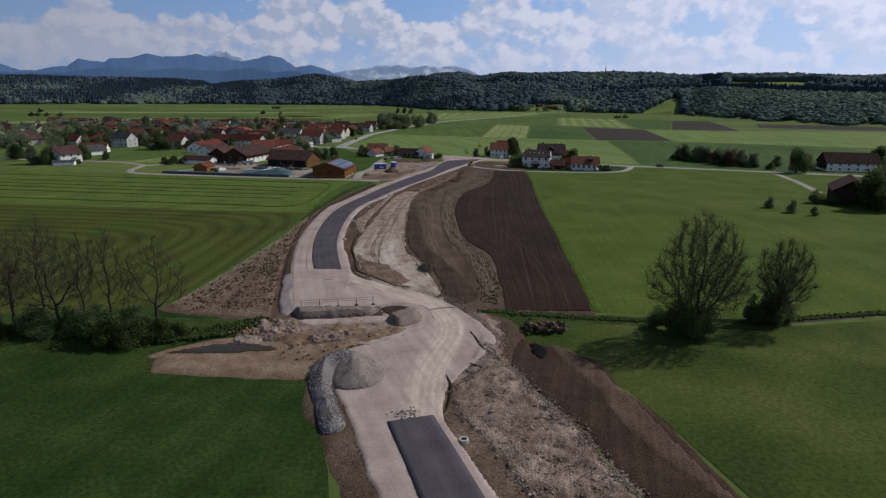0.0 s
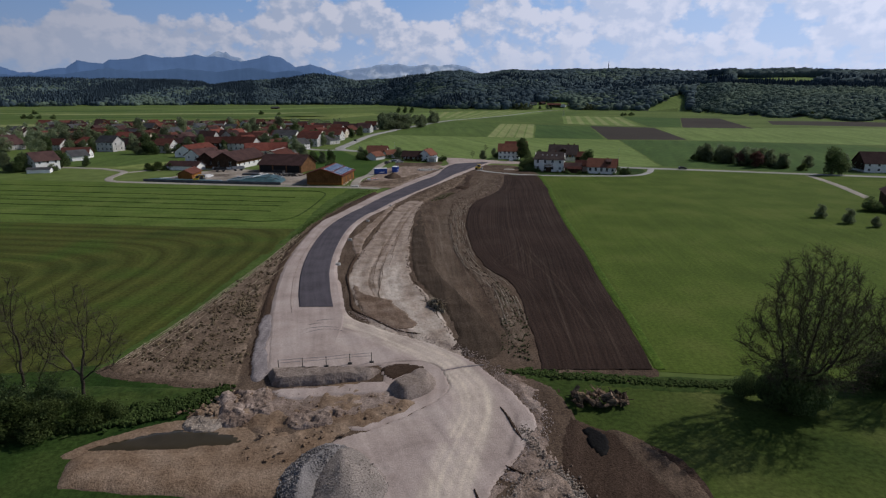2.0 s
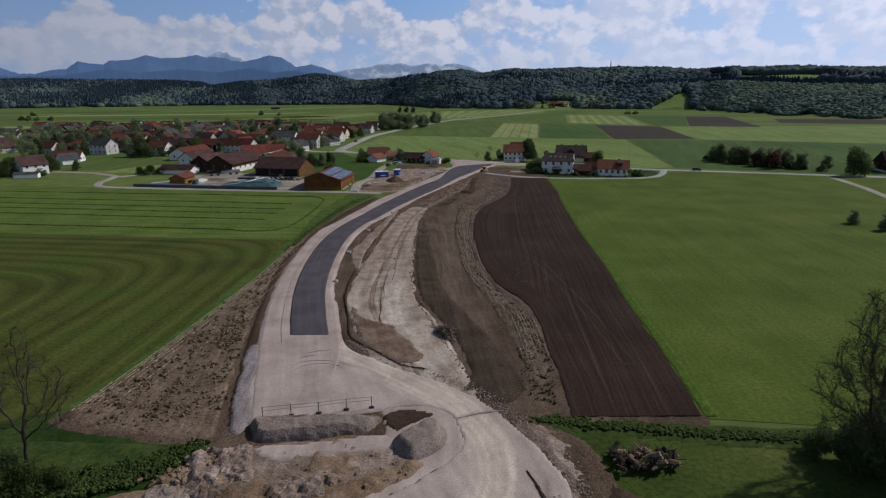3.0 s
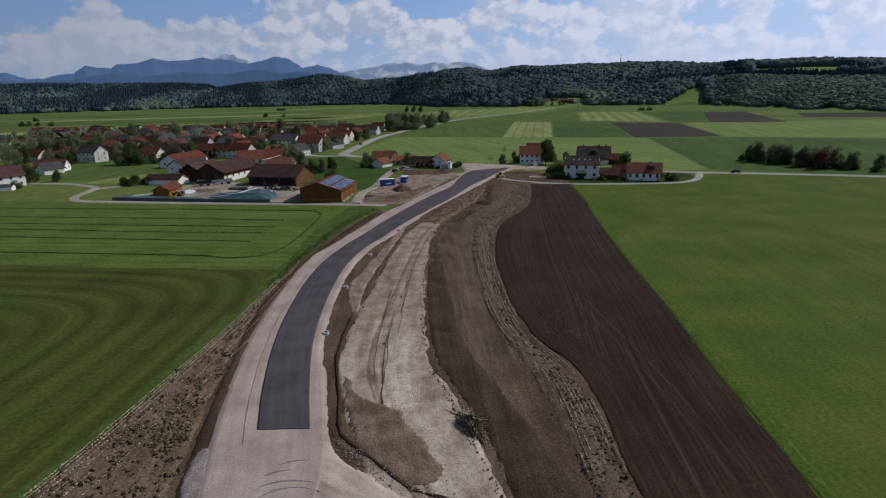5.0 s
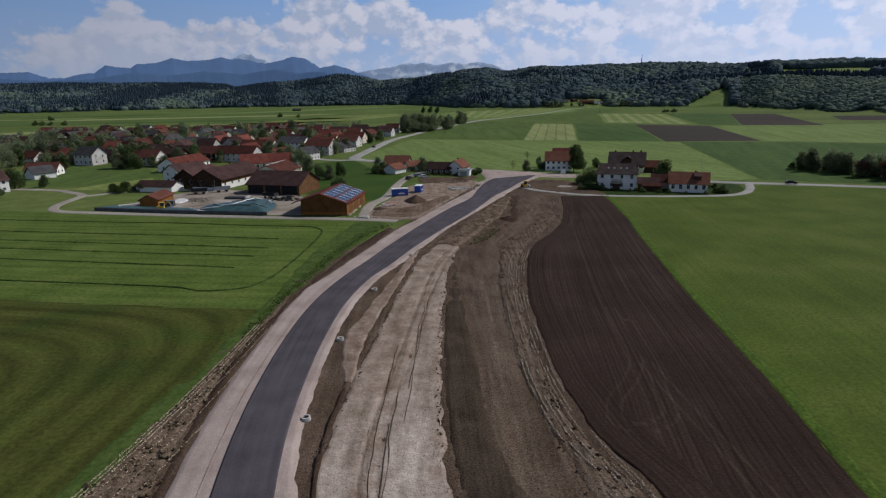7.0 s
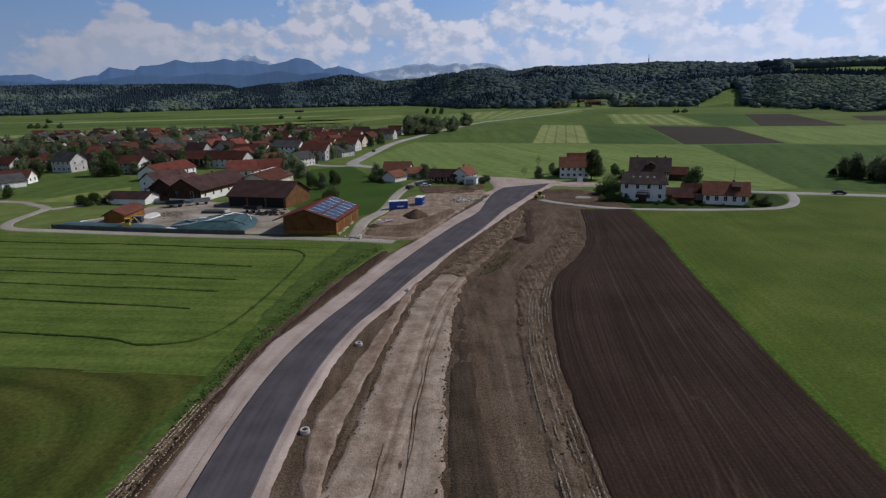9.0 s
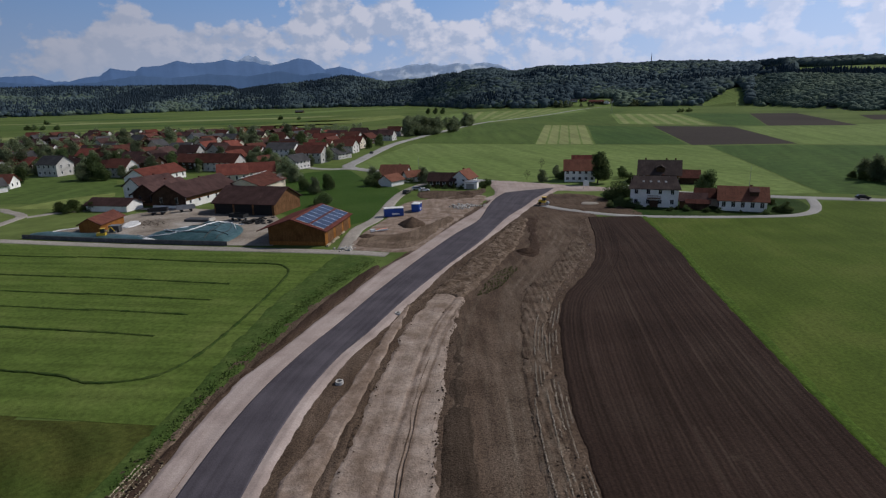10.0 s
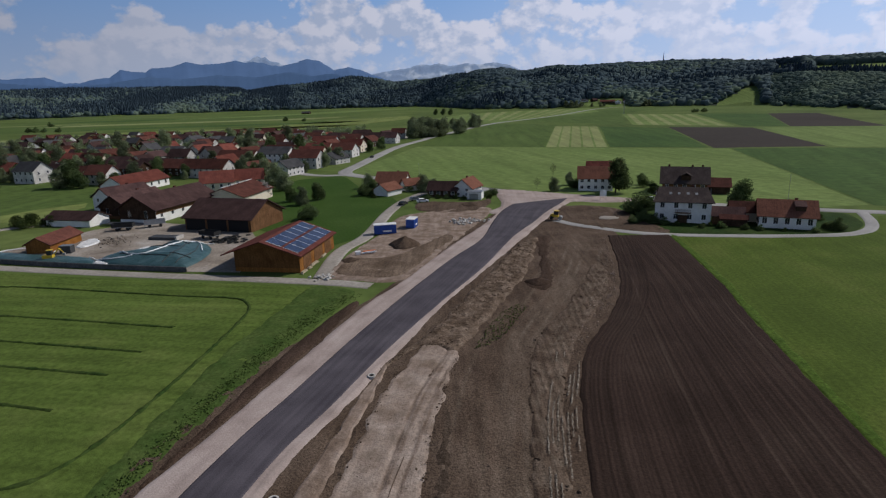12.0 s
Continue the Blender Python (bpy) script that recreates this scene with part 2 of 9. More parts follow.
RUTTED = mat("rutted_earth", ((0.0738, 0.051, 0.037), (0.105, 0.075, 0.055), (0.137, 0.1, 0.075)), s1=0.3, s2=4, fine=0.5, streak=(2.0, 0.06, 0.3), bump=1.0, bsize=5, wear=(0.24, 0.2, 0.155))
GRAVEL = mat("crushed_gravel", ((0.314, 0.253, 0.229), (0.381, 0.311, 0.283), (0.417, 0.348, 0.32)), s1=0.18, s2=4.0, fine=0.13, streak=(0.8, 0.04, 0.12), bump=0.4, bsize=6, wear=(0.6, 0.515, 0.425))
STONES = mat("loose_stones", ((0.165, 0.152, 0.15), (0.245, 0.227, 0.222)), s1=0.3, s2=6, fine=0.4, island=0.3, bump=0.6, bsize=6)
SHOULDER = mat("grey_shoulder", ((0.19, 0.166, 0.168), (0.26, 0.23, 0.23)), s1=0.4, s2=4, fine=0.3, streak=(1.5, 0.08, 0.2), bump=0.8, bsize=5)
RUBBLE = mat("rubble", ((0.158, 0.113, 0.087), (0.227, 0.17, 0.136), (0.311, 0.242, 0.2)), s1=0.25, s2=5.0, fine=0.55, streak=(2.2, 0.5, 0.28), bump=1.0, bsize=6)
ASPHALT = mat("fresh_asphalt", ((0.0714, 0.064, 0.075), (0.0966, 0.087, 0.1)), rough=0.8, s1=0.22, s2=8, fine=0.22, streak=(1.1, 0.03, 0.17), bump=0.12, bsize=20)
OLDASPHALT = mat("worn_asphalt", ((0.29, 0.283, 0.275), (0.37, 0.36, 0.348)), s1=0.06, s2=3, fine=0.12, streak=(0.6, 0.02, 0.1), bump=0.1)
CONCRETE = mat("yard_concrete", ((0.27, 0.245, 0.215), (0.36, 0.33, 0.295)), s1=0.08, s2=1.2, fine=0.2, bump=0.2)
YARD = mat("farm_yard_dirt", ((0.16, 0.132, 0.108), (0.285, 0.245, 0.205), (0.38, 0.345, 0.31)), s1=0.09, s2=1.6, fine=0.25, bump=0.3)
KERB = mat("cast_concrete", ((0.42, 0.40, 0.37), (0.52, 0.5, 0.47)), s1=0.6, s2=5, fine=0.15, bump=0.2)
WATER = mat("muddy_water", ((0.042, 0.034, 0.022), (0.055, 0.044, 0.028)), rough=0.2, s1=0.2, s2=0.5, fine=0.1, bump=0.02, spec=0.1)
# the blue of aerial haze is mixed into these three far foliage colours
FOREST = mat("forest_foliage_hazed", ((0.066, 0.098, 0.116), (0.082, 0.118, 0.13), (0.106, 0.144, 0.134)), s1=0.006, s2=0.02, fine=0.12, island=0.03, bump=0, thin=0.3)
CONIFER = mat("spruce_foliage_hazed", ((0.046, 0.07, 0.092), (0.058, 0.085, 0.104)), s1=0.006, s2=0.02, fine=0.12, island=0.04, bump=0, thin=0.35)
FRESHWOOD = mat("fresh_woods_hazed", ((0.09, 0.128, 0.112), (0.112, 0.154, 0.12), (0.138, 0.182, 0.126)), s1=0.008, s2=0.02, fine=0.15, island=0.05, bump=0, thin=0.22)
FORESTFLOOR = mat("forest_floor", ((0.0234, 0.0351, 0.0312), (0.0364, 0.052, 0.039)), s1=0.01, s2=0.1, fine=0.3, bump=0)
LEAF = mat("leaf_dark", ((0.088, 0.128, 0.05), (0.128, 0.17, 0.07)), s1=0.2, s2=2.0, fine=0.25, island=0.45, rnd=0.3, bump=0, thin=0.55)
LEAFLIGHT = mat("leaf_fresh", ((0.15, 0.182, 0.1), (0.2, 0.236, 0.134)), s1=0.2, s2=2.0, fine=0.25, island=0.4, rnd=0.35, bump=0, thin=0.55)
LEAFBUSH = mat("leaf_bush", ((0.058, 0.082, 0.026), (0.088, 0.115, 0.04)), s1=0.25, s2=2.0, fine=0.3, island=0.45, rnd=0.25, bump=0, thin=0.5)
LEAFRED = mat("leaf_copper", ((0.125, 0.062, 0.05), (0.17, 0.088, 0.068)), s1=0.2, s2=2.0, fine=0.3, island=0.4, bump=0, thin=0.4)
LEAFBUD = mat("leaf_bud", ((0.066, 0.064, 0.03), (0.1, 0.094, 0.046)), s1=0.3, s2=2.0, fine=0.3, island=0.4, bump=0)
BLOSSOM = mat("blossom", ((0.35, 0.33, 0.3), (0.5, 0.47, 0.44)), s1=0.2, s2=2.0, fine=0.3, island=0.4, bump=0, thin=0.4)
STRAW = mat("straw", ((0.34, 0.28, 0.19), (0.48, 0.41, 0.3)), s1=0.6, s2=4, fine=0.3, island=0.4, bump=0)
BARK = mat("bark", ((0.045, 0.038, 0.028), (0.075, 0.064, 0.048)), s1=0.5, s2=4, fine=0.4, bump=0.6)
ROOFRED = mat("roof_red", ((0.122, 0.041, 0.032), (0.168, 0.057, 0.043)), s1=0.3, s2=2.5, fine=0.25, rnd=0.3, streak=(3.2, 0.4, 0.15), bump=0.3, bsize=6)
ROOFTILE = mat("roof_tile_red", ((0.105, 0.037, 0.031), (0.148, 0.053, 0.042)), s1=0.3, s2=2.5, fine=0.2, streak=(3.2, 0.4, 0.15), bump=0.3, bsize=6)
ROOFTERRA = mat("roof_terracotta", ((0.15, 0.066, 0.045), (0.2, 0.09, 0.062)), s1=0.3, s2=2.5, fine=0.25, streak=(3.2, 0.4, 0.15), bump=0.3, bsize=6)
ROOFBROWN = mat("roof_brown", ((0.052, 0.031, 0.0295), (0.08, 0.047, 0.0435)), s1=0.3, s2=2.5, fine=0.22, rnd=0.3, streak=(3.2, 0.4, 0.16), bump=0.3, bsize=6)
ROOFRUST = mat("roof_rust", ((0.078, 0.033, 0.026), (0.115, 0.046, 0.035)), s1=0.3, s2=2.5, fine=0.25, rnd=0.3, streak=(3.2, 0.4, 0.15), bump=0.3, bsize=6)
ROOFGREY = mat("roof_grey", ((0.055, 0.055, 0.058), (0.085, 0.085, 0.088)), s1=0.3, s2=2.5, fine=0.2, rnd=0.2, bump=0.2)
ROOFDULL = mat("roof_dull_brown", ((0.045, 0.035, 0.033), (0.07, 0.054, 0.05)), s1=0.3, s2=2.5, fine=0.25, rnd=0.2, streak=(3.2, 0.4, 0.16), bump=0.3, bsize=6)
VILLAGE = mat("weathered_render", ((0.42, 0.405, 0.385), (0.57, 0.555, 0.53)), s1=0.4, s2=2, fine=0.1, rnd=0.25, bump=0.05)
RENDER = mat("white_render", ((0.70, 0.69, 0.66), (0.80, 0.79, 0.77)), s1=0.4, s2=2, fine=0.06, rnd=0.06, bump=0.05)
CREAM = mat("cream_render", ((0.62, 0.55, 0.43), (0.70, 0.64, 0.52)), s1=0.4, s2=2, fine=0.06, rnd=0.1, bump=0.05)
WOODDARK = mat("dark_boards", ((0.04, 0.025, 0.017), (0.07, 0.043, 0.028)), s1=0.5, s2=4, fine=0.3, streak=(4, 0.2, 0.25), bump=0.3)
WOODORANGE = mat("larch_boards", ((0.2, 0.083, 0.022), (0.265, 0.117, 0.034)), s1=0.5, s2=4, fine=0.25, streak=(4, 0.2, 0.22), bump=0.3)
WOODBROWN = mat("brown_boards", ((0.12, 0.062, 0.03), (0.17, 0.09, 0.046)), s1=0.5, s2=4, fine=0.25, streak=(4, 0.2, 0.2), bump=0.3)
GLASS = plain("window_glass", (0.03, 0.035, 0.045), rough=0.08, spec=0.6)
DARK = plain("dark_bay_and_lid", (0.012, 0.011, 0.011), rough=0.9)
WHITE = plain("white_paint", (0.78, 0.78, 0.77), rough=0.5)
BLUE = plain("blue_paint", (0.015, 0.07, 0.32), rough=0.45)
YELLOW = plain("yellow_paint", (0.62, 0.42, 0.03), rough=0.45)
ORANGE = plain("orange_paint", (0.65, 0.16, 0.03), rough=0.5)
BLACK = plain("black_rubber", (0.018, 0.018, 0.018), rough=0.8)
PLASTIC = mat("white_plastic_sheet", ((0.55, 0.55, 0.55), (0.74, 0.74, 0.73)), rough=0.45, s1=0.8, s2=3, fine=0.2, bump=0.5, spec=0.3)
DARKPLATE = plain("dark_plate", (0.05, 0.05, 0.052), rough=0.6)
STEEL = plain("grey_steel", (0.3, 0.31, 0.32), rough=0.45, metal=0.6)
SOLAR = mat("solar_cells", ((0.03, 0.042, 0.085), (0.042, 0.058, 0.115)), rough=0.22, s1=0.5, s2=3, fine=0.15, rnd=0.15, bump=0, spec=0.6)
TARP = mat("teal_tarpaulin", ((0.034, 0.08, 0.088), (0.065, 0.12, 0.13)), rough=0.4, s1=0.3, s2=2.5, fine=0.3, bump=0.9, bsize=2.0, spec=0.25)
# far ranges glow in haze blue: the haze is painted as emission
MOUNT = mat("far_rock_haze_glow", ((0.074, 0.136, 0.278), (0.094, 0.162, 0.314)), s1=0.0014, s2=0.006, fine=0.07, bump=0, emit=1.0)
MOUNTFRONT = mat("far_foothills_haze_glow", ((0.056, 0.104, 0.208), (0.074, 0.13, 0.248)), s1=0.0016, s2=0.006, fine=0.08, bump=0, emit=1.0)
MOUNTSNOW = mat("far_snow_haze_glow", ((0.2, 0.275, 0.43), (0.23, 0.31, 0.47), (0.5, 0.57, 0.7)), s1=0.012, s2=0.03, fine=0.1, bump=0, emit=1.0)


# ---- mesh helpers ----
def hash2(ix, iy, seed):
    h = (ix.astype(np.int64) * 374761393 + iy.astype(np.int64) * 668265263 + seed * 144269) & 0x7FFFFFFF
    h = ((h ^ (h >> 13)) * 1274126177) & 0x7FFFFFFF
    return ((h ^ (h >> 16)) & 0xFFFF) / 65535.0


def vnoise(x, y, size, seed=0, octaves=3):
    """Value noise in -1..1, of features about size metres wide."""
    x, y = np.asarray(x, float) / size, np.asarray(y, float) / size
    total, amp, norm = 0.0, 1.0, 0.0
    for o in range(octaves):
        ix, iy = np.floor(x), np.floor(y)
        fx, fy = x - ix, y - iy
        fx, fy = fx * fx * (3 - 2 * fx), fy * fy * (3 - 2 * fy)
        a, b = hash2(ix, iy, seed + o), hash2(ix + 1, iy, seed + o)
        c, d = hash2(ix, iy + 1, seed + o), hash2(ix + 1, iy + 1, seed + o)
        total = total + amp * (a + (b - a) * fx + (c + (d - c) * fx - a - (b - a) * fx) * fy)
        norm += amp
        x, y, amp = x * 2.03 + 7.1, y * 2.03 + 3.7, amp * 0.5
    return total / norm * 2 - 1


def make(name, verts, faces, material, parent=None, uv=None, smooth=False, mats=None, index=None):
    me = bpy.data.meshes.new(name)
    me.from_pydata([tuple(v) for v in verts] if not isinstance(verts, np.ndarray) else verts.tolist(), [],
                   faces.tolist() if isinstance(faces, np.ndarray) else faces)
    for m in (mats or [material]):
        me.materials.append(m)
    if index is not None:
        me.polygons.foreach_set("material_index", np.asarray(index, np.int32))
    if uv is not None:
        loop = np.empty(len(me.loops), np.int32)
        me.loops.foreach_get("vertex_index", loop)
        layer = me.uv_layers.new(name="UVMap")
        layer.data.foreach_set("uv", np.asarray(uv, np.float32)[loop].ravel())
    if smooth:
        me.polygons.foreach_set("use_smooth", np.ones(len(me.polygons), bool))
    me.update()
    ob = new(name, me)
    if parent is not None:
        ob.parent = parent
    return ob


def smooth_line(points, step=1.0, closed=False):
    """A Catmull-Rom curve through the points, resampled at even steps."""
    p = np.array(points, float)
    n = len(p)
    out = []
    for i in range(n if closed else n - 1):
        if closed:
            a, b, c, d = p[i - 1], p[i], p[(i + 1) % n], p[(i + 2) % n]
        else:
            b, c = p[i], p[i + 1]
            a = p[i - 1] if i else 2 * b - c
            d = p[i + 2] if i + 2 < n else 2 * c - b
        t = np.linspace(0, 1, 24, endpoint=False)[:, None]
        out.append(0.5 * (2 * b + (c - a) * t + (2 * a - 5 * b + 4 * c - d) * t ** 2 + (3 * b - a - 3 * c + d) * t ** 3))
    q = np.vstack(out + [p[:1] if closed else p[-1:]])
    s = np.concatenate([[0], np.cumsum(np.hypot(*np.diff(q, axis=0).T))])
    k = max(3, int(round(s[-1] / step)) + 1)
    u = np.linspace(0, s[-1], k)
    q = np.stack([np.interp(u, s, q[:, 0]), np.interp(u, s, q[:, 1])], 1)
    return q[:-1] if closed else q


def strip(name, left, right, material, z=0.1, ds=1.0, du=0.5, relief=None, rag=0.0, skirt=0.3, label="", category="ground", seed=0, wear=None, from_right=False, headland=0.0):
    """A long surface between two curves, with sloping sides down to the ground; u, v of the surface in metres."""
    a, b = smooth_line(left, ds), smooth_line(right, ds)
    n = max(len(a), len(b))
    f = np.linspace(0, 1, n)
    ra = lambda q: np.stack([np.interp(f, np.linspace(0, 1, len(q)), q[:, k]) for k in (0, 1)], 1)
    a, b = ra(a), ra(b)
    width = np.hypot(*(b - a).T)
    m = max(3, int(np.max(width) / du) + 1)
    t = np.linspace(0, 1, m)
    P = a[:, None] + (b - a)[:, None] * t[None, :, None]
    X, Y = P[..., 0], P[..., 1]
    if rag:
        wob = vnoise(X, Y, 2.5, seed + 5) * rag
        away = (b - a) / width[:, None]
        side = np.where(t < 0.5, -1, 1) * (np.abs(t - 0.5) * 2) ** 6
        X = X + wob * side * away[:, None, 0]
        Y = Y + wob * side * away[:, None, 1]
    s = np.concatenate([[0], np.cumsum(np.hypot(*np.diff((a + b) / 2, axis=0).T))])
    U, V = width[:, None] * t[None], np.repeat(s[:, None], m, 1)
    Z = np.full_like(X, z)
    if relief is not None:
        Z = Z + relief(X, Y, U, width[:, None] - U, V)
    away = (b - a) / width[:, None]
    lo = lambda col, sg: np.stack([X[:, col] + sg * away[:, 0] * skirt, Y[:, col] + sg * away[:, 1] * skirt, np.full(n, -0.06)], 1)
    verts = np.concatenate([lo(0, -1)[:, None], np.stack([X, Y, Z], 2), lo(-1, 1)[:, None]], 1)
    uv = np.stack([np.concatenate([U[:, :1] - skirt, U, U[:, -1:] + skirt], 1), np.concatenate([V[:, :1], V, V[:, :1]], 1)], 2)
    if from_right:
        uv[..., 0] -= width[:, None]
    if headland:
        # the last rounds follow the left edge
        uv[:, 1:-1, 0] = np.where(U < headland, U + 0.3, uv[:, 1:-1, 0])
    M = m + 2
    i = np.arange((n - 1) * (M - 1))
    r, c = i // (M - 1), i % (M - 1)
    k = r * M + c
    ob = make(name, verts.reshape(-1, 3), np.stack([k, k + 1, k + M + 1, k + M], 1), material, uv=uv.reshape(-1, 2), smooth=True)
    if wear is not None:
        w = np.zeros((n, M), np.float32)
        w[:, 1:-1] = wear(X, Y, U, V)
        ob.data.attributes.new("wear", "FLOAT", "POINT").data.foreach_set("value", w.ravel())
    return tagged(ob, label, category, kind="structure")


def inside(px, py, poly):
    hit = np.zeros(px.shape, bool)
    x0, y0 = poly[-1]
    for x1, y1 in poly:
        if y0 != y1:
            cross = ((y1 > py) != (y0 > py)) & (px < (x0 - x1) * (py - y1) / (y0 - y1) + x1)
            hit ^= cross
        x0, y0 = x1, y1
    return hit


def edge_distance(px, py, poly):
    best = np.full(px.shape, 1e9)
    bx, by = px.copy(), py.copy()
    q = np.roll(poly, -1, axis=0)
    for (ax, ay), (cx, cy) in zip(poly, q):
        dx, dy = cx - ax, cy - ay
        t = np.clip(((px - ax) * dx + (py - ay) * dy) / (dx * dx + dy * dy + 1e-9), 0, 1)
        x, y = ax + t * dx, ay + t * dy
        d = np.hypot(px - x, py - y)
        near = d < best
        best, bx, by = np.where(near, d, best), np.where(near, x, bx), np.where(near, y, by)
    return best, bx, by


def patch(name, outline, material, z=0.06, res=0.8, relief=None, rag=0.0, smooth=True, uvfun=None, turn=0.0, label="", category="ground",
          curve=True, seed=0, kind="structure", step=None, wear=None):
    """A sheet of ground inside an outline, with its own relief and uneven rim. turn: direction of u, degrees."""
    poly = smooth_line(outline, step or max(res * 2, 1.0), closed=True) if curve else np.array(outline, float)
    if rag:
        w = np.stack([vnoise(poly[:, 0], poly[:, 1], 3.0, seed + 1), vnoise(poly[:, 0], poly[:, 1], 3.0, seed + 9)], 1)
        poly = poly + w * rag
    if not curve and relief is None and uvfun is None:
        # a plain field: one flat face with slightly uneven sides
        q = np.vstack([a + (b - a) * np.linspace(0, 1, max(2, int(np.hypot(*(b - a)) / 12)), endpoint=False)[:, None] for a, b in zip(poly, np.roll(poly, -1, axis=0))])
        q = q + 0.35 * np.stack([vnoise(q[:, 0], q[:, 1], 20, 3), vnoise(q[:, 0], q[:, 1], 20, 13)], 1)
        c, s = math.cos(radians(turn)), math.sin(radians(turn))
        uv = np.stack([q[:, 0] * c + q[:, 1] * s, -q[:, 0] * s + q[:, 1] * c], 1)
        ob = make(name, np.column_stack([q, np.full(len(q), z)]), [list(range(len(q)))], material, uv=uv)
        if ob.data.polygons[0].normal.z < 0:
            ob.data.flip_normals()
        return tagged(ob, label, category, kind=kind)
    x0, y0 = poly.min(0) - res
    x1, y1 = poly.max(0) + res
    nx, ny = int((x1 - x0) / res) + 2, int((y1 - y0) / res) + 2
    gx, gy = np.meshgrid(x0 + np.arange(nx) * res, y0 + np.arange(ny) * res)
    keep = inside(gx[:-1, :-1] + res / 2, gy[:-1, :-1] + res / 2, poly)
    cnt = np.zeros(gx.shape, int)
    for a in (0, 1):
        for b in (0, 1):
            cnt[a:ny - 1 + a, b:nx - 1 + b] += keep
    rim = (cnt > 0) & (cnt < 4)
    dist, ex, ey = np.full(gx.shape, 9.0), gx.copy(), gy.copy()
    used = cnt > 0
    d, bx, by = edge_distance(gx[used], gy[used], poly)
    dist[used] = d
    fx, fy = ex[used], ey[used]
    r = rim[used]
    fx[r], fy[r] = bx[r], by[r]
    ex[used], ey[used] = fx, fy
    Z = np.full(gx.shape, float(z))
    if relief is not None:
        Z = Z + relief(ex, ey, np.where(rim, 0, dist))
    Z[rim] = -0.05
    num = np.full(gx.shape, -1)
    num[used] = np.arange(used.sum())
    f = np.stack([num[:-1, :-1][keep], num[:-1, 1:][keep], num[1:, 1:][keep], num[1:, :-1][keep]], 1)
    verts = np.stack([ex[used], ey[used], Z[used]], 1)
    if uvfun is not None:
        uv = uvfun(verts[:, 0], verts[:, 1])
    else:
        c, s = math.cos(radians(turn)), math.sin(radians(turn))
        uv = np.stack([verts[:, 0] * c + verts[:, 1] * s, -verts[:, 0] * s + verts[:, 1] * c], 1)
    ob = make(name, verts, f, material, uv=uv, smooth=smooth)
    if wear is not None:
        ob.data.attributes.new("wear", "FLOAT", "POINT").data.foreach_set("value", wear(verts[:, 0], verts[:, 1]).astype(np.float32))
    return tagged(ob, label, category, kind=kind)


class Form:
    """Collects boxes, slabs and tubes into one mesh."""

    def __init__(self):
        self.v, self.f, self.uv = [], [], []

    def quad(self, *p):
        n = len(self.v)
        self.v += [tuple(q) for q in p]
        e1 = (Vector(p[1]) - Vector(p[0])).length
        e2 = (Vector(p[-1]) - Vector(p[0])).length
        self.uv += [(0, 0), (e1, 0), (e1, e2), (0, e2)][:len(p)] if len(p) <= 4 else [(q[0] + q[1], q[2]) for q in p]
        self.f.append(tuple(range(n, n + len(p))))
        return self

    def box(self, x0, y0, z0, x1, y1, z1):
        c = [(x, y, z) for z in (z0, z1) for y in (y0, y1) for x in (x0, x1)]
        for i in ((0, 2, 3, 1), (4, 5, 7, 6), (0, 1, 5, 4), (1, 3, 7, 5), (3, 2, 6, 7), (2, 0, 4, 6)):
            self.quad(*[c[k] for k in i])
        return self

    def slab(self, p, thick):
        """A flat piece with four corners, thickened downwards along its normal."""
        p = [Vector(q) for q in p]
        nrm = (p[1] - p[0]).cross(p[3] - p[0]).normalized() * thick
        q = [a - nrm for a in p]
        self.quad(*p)
        self.quad(*q[::-1])
        for i in range(4):
            j = (i + 1) % 4
            self.quad(p[i], q[i], q[j], p[j])
        return self

    def tube(self, a, b, ra, rb, sides=6, caps=True):
        a, b = Vector(a), Vector(b)
        d = (b - a).normalized()
        x = d.orthogonal().normalized()
        y = d.cross(x)
        ring = lambda c, r: [c + (x * math.cos(k * math.tau / sides) + y * math.sin(k * math.tau / sides)) * r for k in range(sides)]
        A, B = ring(a, ra), ring(b, rb)
        for k in range(sides):
            j = (k + 1) % sides
            self.quad(A[k], A[j], B[j], B[k])
        if caps:
            self.quad(*A[::-1])
            self.quad(*B)
        return self

    def done(self, name, material, parent=None, label="", smooth=False):
        ob = make(name, self.v, self.f, material, parent, uv=self.uv, smooth=smooth)
        if label:
            ob["label"] = label
        return ob


def base(name, m, label, category, group=""):
    ob = new(name)
    ob.matrix_basis = m
    ob.empty_display_size = 0.5
    return tagged(ob, label, category, group)


